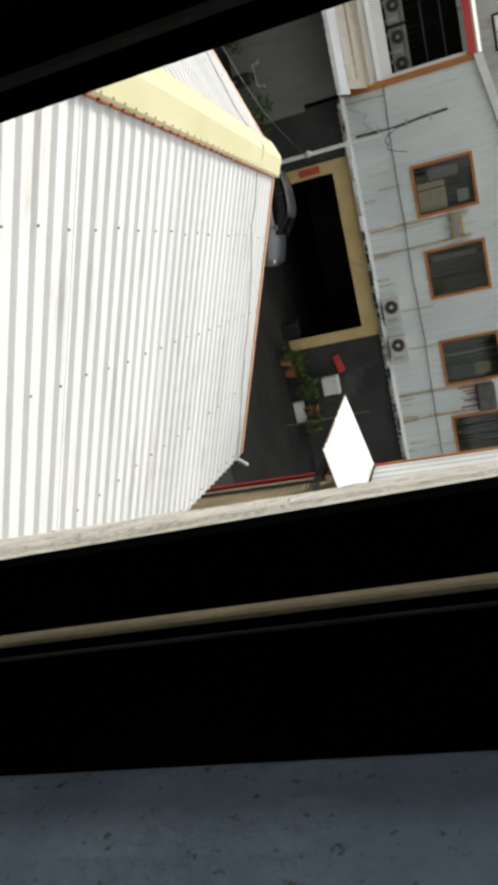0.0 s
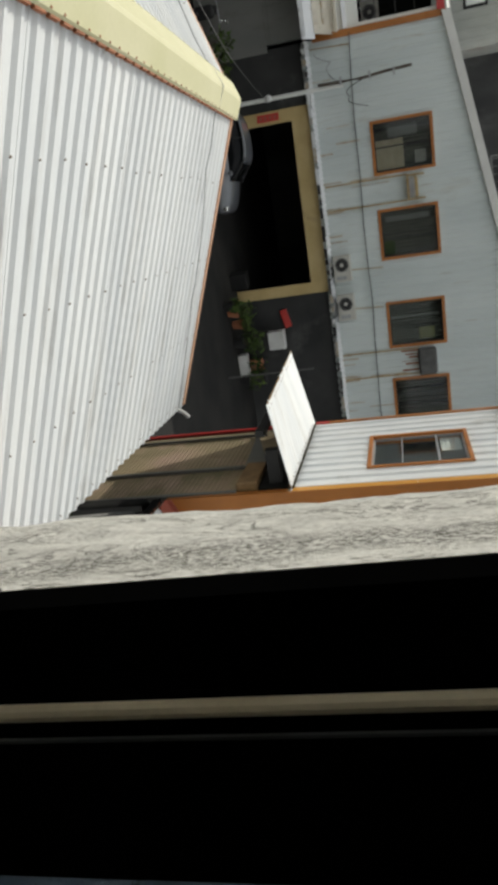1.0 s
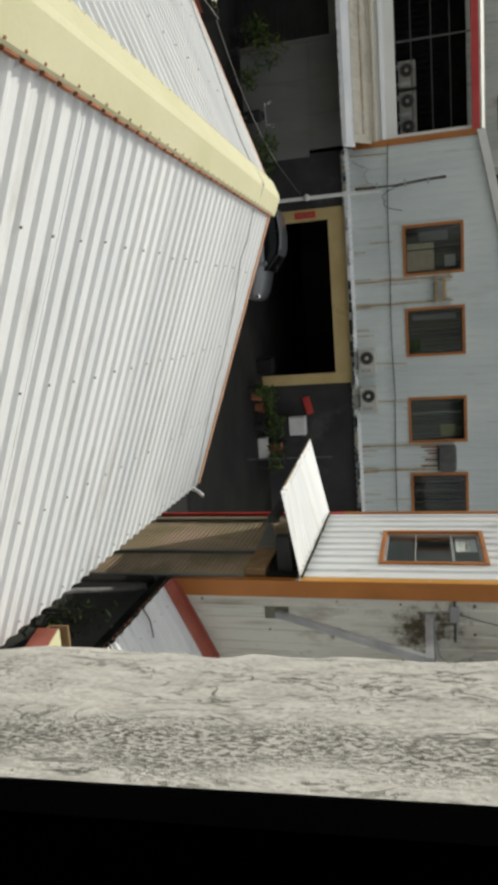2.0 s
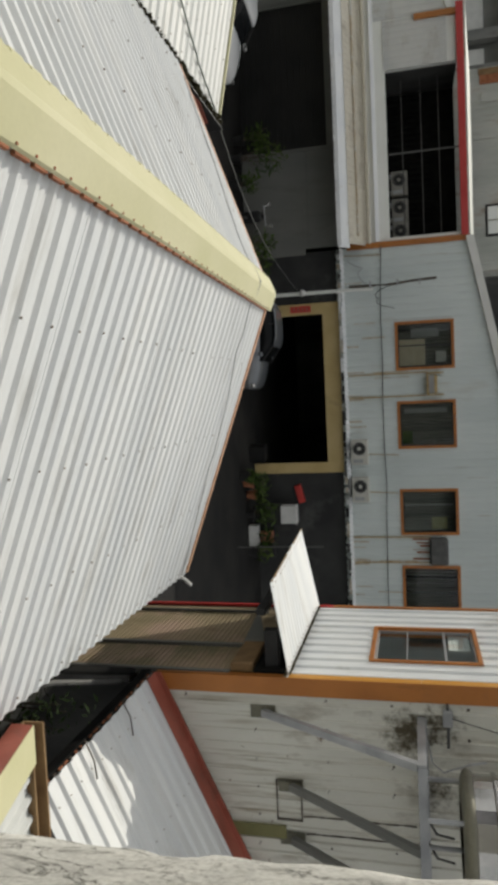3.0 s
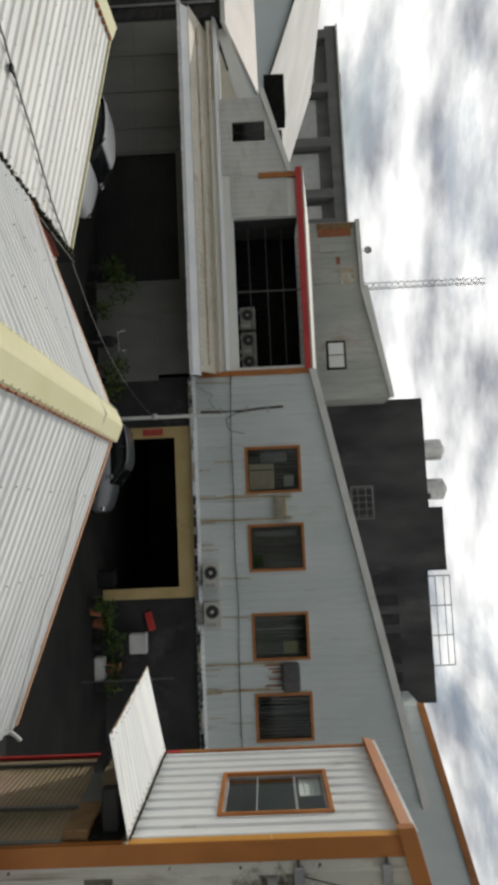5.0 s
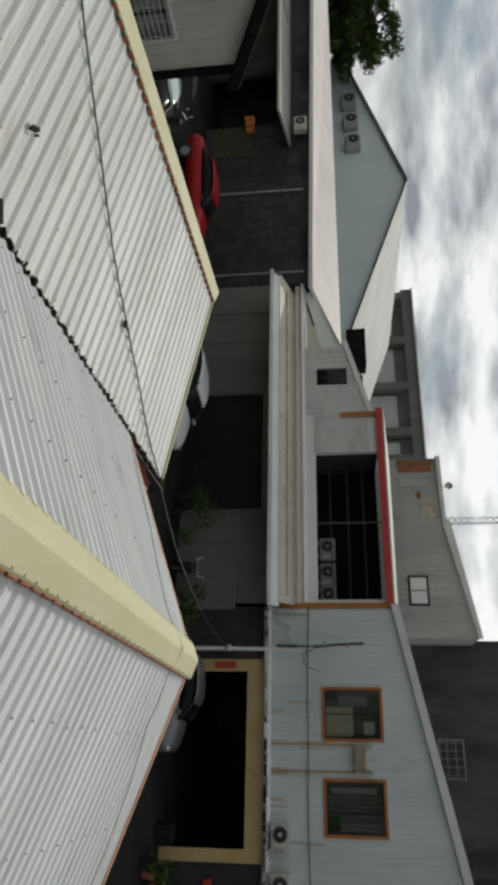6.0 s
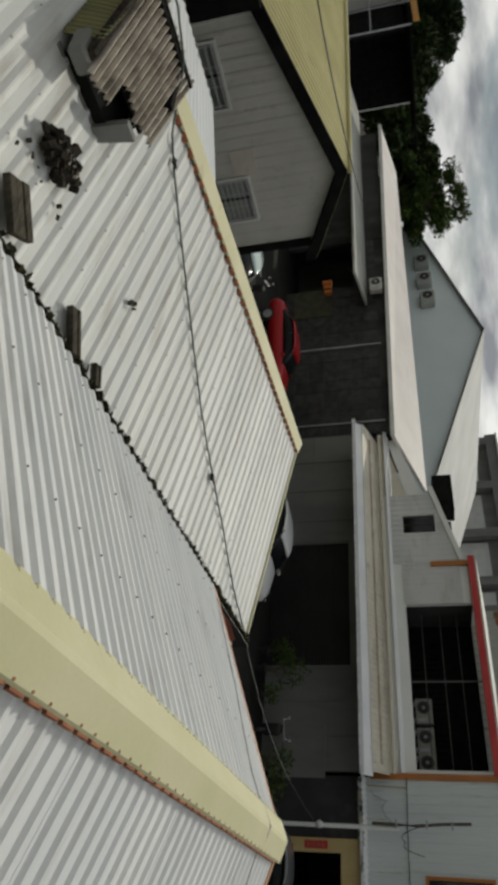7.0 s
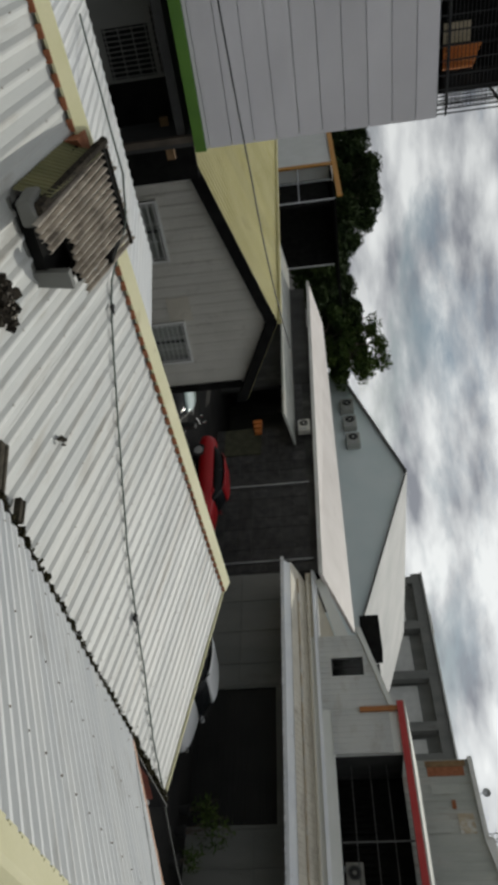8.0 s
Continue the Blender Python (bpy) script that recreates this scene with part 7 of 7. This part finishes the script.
    ob.matrix_basis = Matrix.Translation(at) @ Matrix.Rotation(radians(turn), 4, "Z")
    return ob


car("car", "white saloon car parked along the lane", WHITE_CAR, (-11.5, 20.1, 0), -12)
car("car", "red car parked along the lane by the tiled house", RED_PAINT, (-20.3, 20.5, 0), 12, (4.2, 1.7, 1.42))
car("car", "silver-grey car standing in front of the garage", GREY_CAR, (-2.10, 21.75, 0), 0, (3.4, 1.62, 1.52))
car("car", "pale teal car beside the siding house", TEAL_CAR, (-17.6, 13.4, 0), -20, (4.3, 1.7, 1.5))


def scooter(at, turn, label):
    ob = thing("motor_scooter", label, "scooter", (0, 0, 0), "scooters in the lane")
    for sx in (-0.6, 0.6):
        s = Shape()
        s.tube((sx, -0.05, 0.24), (sx, 0.05, 0.24), 0.24, 16)
        part("wheel", s, RUBBER, ob)
    s = Shape()
    s.soft_box(-0.75, -0.05, -0.15, 0.15, 0.4, 0.72, 0.06)
    s.soft_box(-0.1, 0.4, -0.14, 0.14, 0.24, 0.34, 0.03)
    part("body", s, BLACK_TRIM, ob)
    s = Shape()
    s.soft_box(-0.72, 0.0, -0.13, 0.13, 0.72, 0.82, 0.04)
    part("seat", s, RUBBER, ob)
    s = Shape()
    s.tube((0.42, 0, 0.3), (0.3, 0, 0.98), 0.06, 8)
    s.soft_box(0.32, 0.52, -0.18, 0.18, 0.35, 0.9, 0.05)
    part("front_shield", s, BLACK_TRIM, ob)
    s = Shape()
    s.tube((0.28, -0.33, 1.0), (0.28, 0.33, 1.0), 0.018, 6)
    part("handlebar", s, STEEL, ob)
    for sy in (-1, 1):
        s = Shape()
        s.tube((0.28, sy * 0.26, 1.0), (0.22, sy * 0.34, 1.17), 0.008, 5)
        s.soft_box(0.2, 0.23, sy * 0.34 - 0.06, sy * 0.34 + 0.06, 1.14, 1.22, 0.01)
        part("mirror", s, CHROME, ob)
    ob.matrix_basis = Matrix.Translation(at) @ Matrix.Rotation(radians(turn), 4, "Z")
    return ob


bike = scooter((-6.1, 22.9, 0), -75, "black motor scooter parked by the panel wall")
copy_thing(bike, pose(-19.9, 16.3, 0, 0, 0, 30))
copy_thing(bike, pose(-16.6, 20.4, 0, 0, 0, 60))

# ---- pot plants and oddments along the lane ----
def leaves(s, centre, spread, count, size, seed, droop=0.3):
    r = random.Random(seed)
    for _ in range(count):
        d = Vector((r.gauss(0, 1), r.gauss(0, 1), r.gauss(0, 0.8)))
        d.normalize()
        c = Vector(centre) + Vector((d.x * spread[0], d.y * spread[1], d.z * spread[2])) * (r.random() ** 0.45)
        a = Euler((r.uniform(-0.9, 0.9), r.uniform(-0.9, 0.9), r.uniform(0, math.tau))).to_matrix()
        e = size * r.uniform(0.6, 1.4)
        u, v = a @ Vector((e, 0, 0)), a @ Vector((0, e * 0.36, 0))
        tip = Vector((0, 0, -droop * e))
        i = [s.pt(c - u), s.pt(c - v * 0.9), s.pt(c + u + tip), s.pt(c + v * 0.9)]
        s.f.append(i)


def pot_plant(at, label, height, spread, seed, pot_mat=TERRACOTTA, box=False, count=130, leaf=LEAF, size=0.1):
    ob = thing("pot_plant", label, "pot plant", at, "pot plants along the lane")
    x, y, z = at
    s = Shape()
    if box:
        s.soft_box(x - 0.42, x + 0.42, y - 0.16, y + 0.16, z, z + 0.32, 0.02)
    else:
        s.tube((x, y, z), (x, y, z + 0.28), 0.12, 14, 0.17)
        s.tube((x, y, z + 0.28), (x, y, z + 0.32), 0.185, 14)
    part("pot", s, pot_mat, ob)
    s = Shape()
    r = random.Random(seed)
    for k in range(6):
        s.tube((x + r.uniform(-0.06, 0.06), y, z + 0.28), (x + r.uniform(-spread, spread) * 0.6, y + r.uniform(-spread, spread) * 0.6, z + height * r.uniform(0.6, 0.95)), 0.014, 5, 0.006)
    part("stem", s, BARK, ob)
    s = Shape()
    leaves(s, (x, y, z + height * 0.66), (spread, spread, height * 0.38), count, size, seed)
    part("foliage", s, leaf, ob)
    return ob


for i, (x, y, h, sp, mt, bx) in enumerate(((2.65, 22.2, 0.9, 0.35, TERRACOTTA, False), (3.1, 22.6, 0.7, 0.3, TERRACOTTA, False), (3.7, 22.4, 1.05, 0.42, RUBBER, False),
                                           (4.55, 22.7, 1.0, 0.42, WHITE_PLASTIC, True), (5.0, 22.5, 0.8, 0.4, RUBBER, False), (2.4, 21.8, 0.6, 0.25, RUBBER, False),
                                           (-7.9, 22.6, 1.8, 0.65, RUBBER, False), (-8.6, 22.9, 1.3, 0.5, RUBBER, False), (-5.1, 22.6, 1.4, 0.5, RUBBER, False), (-4.5, 22.7, 1.2, 0.5, RUBBER, False),
                                           (-7.0, 22.2, 1.0, 0.4, RUBBER, False))):
    pot_plant((x, y, 0), "leafy green plant in a white box planter" if bx else "leafy green plant in a dark pot" if mt is RUBBER else "small leafy plant in a terracotta pot", h, sp, 40 + i, mt, bx, 170 if h > 1 else 90)


def crate(name, at, size, mat, label, category, turn=0):
    ob = thing(name, label, category, at)
    w, d, h = size
    t = Matrix.Translation(at) @ Matrix.Rotation(radians(turn), 4, "Z")
    s = Shape()
    s.soft_box(-w / 2, w / 2, -d / 2, d / 2, 0, h * 0.9, 0.02, t)
    part("body", s, mat, ob)
    s = Shape()
    s.soft_box(-w / 2 - 0.015, w / 2 + 0.015, -d / 2 - 0.015, d / 2 + 0.015, h * 0.9, h, 0.015, t)
    part("lid", s, mat, ob)
    return ob


crate("storage_box", (3.92, 23.6, 0.95), (0.62, 0.4, 0.55), WHITE_PLASTIC, "white plastic box standing on a low stand", "box")
crate("low_stand", (3.92, 23.6, 0.0), (0.7, 0.42, 0.95), RUBBER, "black low stand against the wall", "stand")
crate("storage_box", (4.7, 23.6, 0.0), (0.35, 0.35, 0.6), TERRACOTTA, "reddish box standing against the wall", "box")
crate("waste_bin", (5.15, 23.5, 0.0), (0.45, 0.45, 0.7), RUBBER, "black waste bin against the wall", "bin")
crate("tool_chest", (1.75, 23.4, 0.0), (0.5, 0.5, 0.55), DARK_DOOR, "dark metal chest in the garage mouth", "chest", 10)
g = Shape()
g.soft_box(-0.31, 0.31, -0.13, 0.0, -0.12, 0.12, 0.02, Matrix.Translation((3.27, 23.99, 1.57)) @ Matrix.Rotation(radians(-14), 4, "Y"))
tagged(part("fire_box", g, RED_PLASTIC), "red wall box with illegible marks", "wall box")
g = Shape()
g.tube((4.52, 21.0, 0), (4.5, 21.0, 2.7), 0.025, 8)
tagged(part("post", g, DULL_RAIL), "thin grey post standing in the lane", "post")
ext = thing("loose_tyre", "loose black tyre lying by the wall", "tyre", (2.6, 14.0, 0))
g = Shape()
for k in range(20):
    a, b = k * math.tau / 20, (k + 1) * math.tau / 20
    g.tube((2.9 + 0.26 * math.cos(a), 13.2 + 0.26 * math.sin(a), 0.1), (2.9 + 0.26 * math.cos(b), 13.2 + 0.26 * math.sin(b), 0.1), 0.09, 8, caps=False)
part("tyre", g, RUBBER, ext)

# ---- trees behind the roofs ----
def tree(at, height, crown, label, seed, leaf=LEAF_DARK, clumps=26, per=150, size=0.38):
    ob = thing("tree", label, "tree", at, "trees behind the roofs")
    height *= 1.07
    x, y, z = at
    r = random.Random(seed)
    s = Shape()
    top = Vector((x, y, z + height * 0.62))
    s.tube((x, y, z), top, height * 0.028, 9, height * 0.014)
    ends = []
    for k in range(clumps):
        a = r.uniform(0, math.tau)
        f = r.uniform(0.35, 1.0)
        end = Vector((x + math.cos(a) * crown * f, y + math.sin(a) * crown * f * 0.8, z + height * (0.5 + 0.5 * r.random() * (1.15 - f * 0.55))))
        start = Vector((x, y, z + height * r.uniform(0.3, 0.6)))
        mid = start.lerp(end, 0.5) + Vector((0, 0, height * 0.03))
        s.tube(start, mid, height * 0.010, 5, height * 0.006).tube(mid, end, height * 0.006, 5, height * 0.002)
        ends.append(end)
    part("trunk", s, BARK, ob)
    s = Shape()
    for i, e in enumerate(ends):
        q = crown * r.uniform(0.16, 0.3)
        leaves(s, e, (q, q, q * 0.75), per, size, seed * 100 + i)
    part("crown", s, leaf, ob)
    return ob


tree((-65, 45.5, 0), 13.0, 4.6, "feathery green tree beside the hall roof", 11, LEAF, 38, 260, 0.26)
for i, (x, y, h, c) in enumerate(((-70, 47, 10.8, 5.0), (-79, 48, 10.2, 5.5), (-88, 47, 10.2, 5.5), (-98, 48, 12.8, 6.5), (-108, 47, 17.5, 7.0), (-120, 49, 17.5, 7.5), (-133, 48, 17, 7.5))):
    tree((x, y, 0), h, c, "dense dark green tree behind the roofs", 20 + i, LEAF_DARK, 64, 260, 0.40)

tree((-60, 33, 0), 8.4, 4.5, "dense dark green tree beside the white house", 61, LEAF_DARK, 60, 220, 0.40)

# ---- white house with orange trim further off ----
far = thing("white_house", "white house with orange corner trim and open shed", "house", (-54, 22, 0))
g = Shape()
g.box(-60, -51, 20, 20.2, 0, 7.6).box(-60, -51, 27.8, 28, 0, 7.6).box(-51.2, -51, 20.2, 27.8, 0, 7.6).box(-60, -59.8, 20.2, 27.8, 0, 7.6).box(-60, -51, 20, 28, 7.6, 7.75)
parts("wall", g, BRIGHT_WALL, far)
g = Shape()
g.box(-51.25, -50.8, 19.9, 20.0, 3.0, 7.7).box(-60, -45.4, 19.85, 20.0, 7.7, 8.05)
parts("trim", g, AMBER_AND_SUNLIT_TRIM, far)
g = Shape()
for x in (-48.3, -45.2):
    g.tube((x, 20, 0), (x, 20, 7.6), 0.06, 6)
g.tube((-51, 20, 5.2), (-45.2, 20, 5.2), 0.05, 6)
parts("post", g, STEEL, far)
# shed roof, and black sheets added for the shade within the open shed
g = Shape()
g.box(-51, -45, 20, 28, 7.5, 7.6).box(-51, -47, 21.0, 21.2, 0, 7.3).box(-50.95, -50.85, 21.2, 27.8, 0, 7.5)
parts("shed_panel", g, BLACK_AND_SHADE, far)

# ---- details of the panel house: porch and balcony ----
g = Shape(frH)
g.box(1.2, 3.34, -1.3, -1.2, 2.3, 3.66)
part("porch_panel", g, DIM_PANEL, lil, "dull grey panel in the shaded porch")
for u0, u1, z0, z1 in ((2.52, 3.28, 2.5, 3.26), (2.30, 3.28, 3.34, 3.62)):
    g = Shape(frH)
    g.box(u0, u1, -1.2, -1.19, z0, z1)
    opening = part("porch_window", g, BLACK_AND_SHADE, lil, "dark barred porch window")
    for k in range(10):
        g = Shape(frH)
        u = u0 + 0.03 + (u1 - u0 - 0.06) * k / 9
        g.box(u - 0.008, u + 0.008, -1.17, -1.155, z0, z1)
        part("bar", g, DIM_PANEL, opening)
    for k in range(4):
        g = Shape(frH)
        z = z0 + 0.04 + (z1 - z0 - 0.08) * k / 3
        g.box(u0, u1, -1.186, -1.172, z - 0.008, z + 0.008)
        part("bar", g, DIM_PANEL, opening)
g = Shape(frH)
g.box(3.98, 4.08, -0.16, -0.06, 0, 3.84)
part("porch_post", g, POLE_DARK, lil)
# black sheet added for the shade at the back of the porch
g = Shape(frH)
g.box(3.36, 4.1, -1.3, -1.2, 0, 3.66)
part("porch_back", g, BLACK_AND_SHADE, lil)
# black sheet filling the gap between the houses in place of shade
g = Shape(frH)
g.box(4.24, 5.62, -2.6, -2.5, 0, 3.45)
part("fence_panel", g, BLACK_AND_SHADE, lil, "black sheet for the shade between the houses")
g = Shape(frH)
g.box(3.9, 4.62, -1.0, -0.92, 3.18, 3.32)
part("cross_board", g, RUSTY_BROWN, lil, "orange-brown cross board")
# black enclosure that paints the balcony's dark interior as shade
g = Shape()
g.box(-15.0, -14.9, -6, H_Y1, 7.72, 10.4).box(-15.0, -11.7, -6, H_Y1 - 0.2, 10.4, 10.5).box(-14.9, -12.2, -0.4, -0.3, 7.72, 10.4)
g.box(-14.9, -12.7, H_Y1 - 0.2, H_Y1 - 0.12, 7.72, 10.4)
parts("balcony_wall", g, BLACK_AND_SHADE, lil)
g = Shape()
for k in range(16):
    g.box(-12.10, -12.09, 2.4, H_Y1 - 0.1, 7.82 + k * 0.058, 7.83 + k * 0.058)
parts("balcony_wire", g, BLACK_TRIM, lil)
g = Shape()
for k in range(18):
    g.box(-12.11, -12.10, H_Y1 - 0.62 + k * 0.032, H_Y1 - 0.614 + k * 0.032, 7.78, 8.72)
parts("balcony_mesh", g, BLACK_TRIM, lil)
g = Shape()
n = 10
for k in range(n):
    ya, yb = 3.30 + 0.035 * k, 3.30 + 0.035 * (k + 1)
    da, db = 0.03 * (k % 2), 0.03 * ((k + 1) % 2)
    g.face((-12.45 + da, ya, 7.85), (-12.45 + db, yb, 7.85), (-12.45 + db, yb, 8.42 - 0.012 * k), (-12.45 + da, ya, 8.42 - 0.012 * k))
tagged(part("hanging_cloth", g, ORANGE_CLOTH), "orange cloth hanging on the balcony rail", "cloth")
g = Shape()
g.box(-12.5, -12.47, 3.0, 3.28, 7.85, 8.25)
tagged(part("hanging_cloth", g, CURTAIN), "dull beige cloth hanging on the balcony rail", "cloth")

# ---- litter in the dark gap beside the shed ----
pot_plant((2.72, 5.7, 0), "yellowing weeds in the dark gap beside the shed", 2.55, 0.30, 77, RUBBER, False, 300, LEAF_DARK, 0.045)
lump("debris", "heap of dark boards and branches in the gap beside the shed", "debris", (2.55, 6.9, 0.1), (0.22, 0.5, 1.5), 90, WOOD_OLD, 17, grain=(0.03, 0.13))
crate("storage_box", (2.86, 6.35, 0.0), (0.3, 0.4, 1.2), WOOD_OLD, "old wooden crate in the dark gap", "crate")
g = Shape()
g.sweep([(2.20, 5.2, 2.30), (2.34, 5.66, 2.30), (2.98, 7.22, 2.30)], 0.045, 10)
tagged(part("drain_pipe", g, BLACK_AND_SHADE), "black drain pipe across the gap beside the shed", "pipe")
g = Shape()
g.sweep([(2.28, 5.1, 2.25), (2.42, 5.53, 2.25), (3.0, 6.98, 2.25)], 0.03, 8)
tagged(part("drain_pipe", g, DULL_RAIL), "thin grey pipe across the gap beside the shed", "pipe")
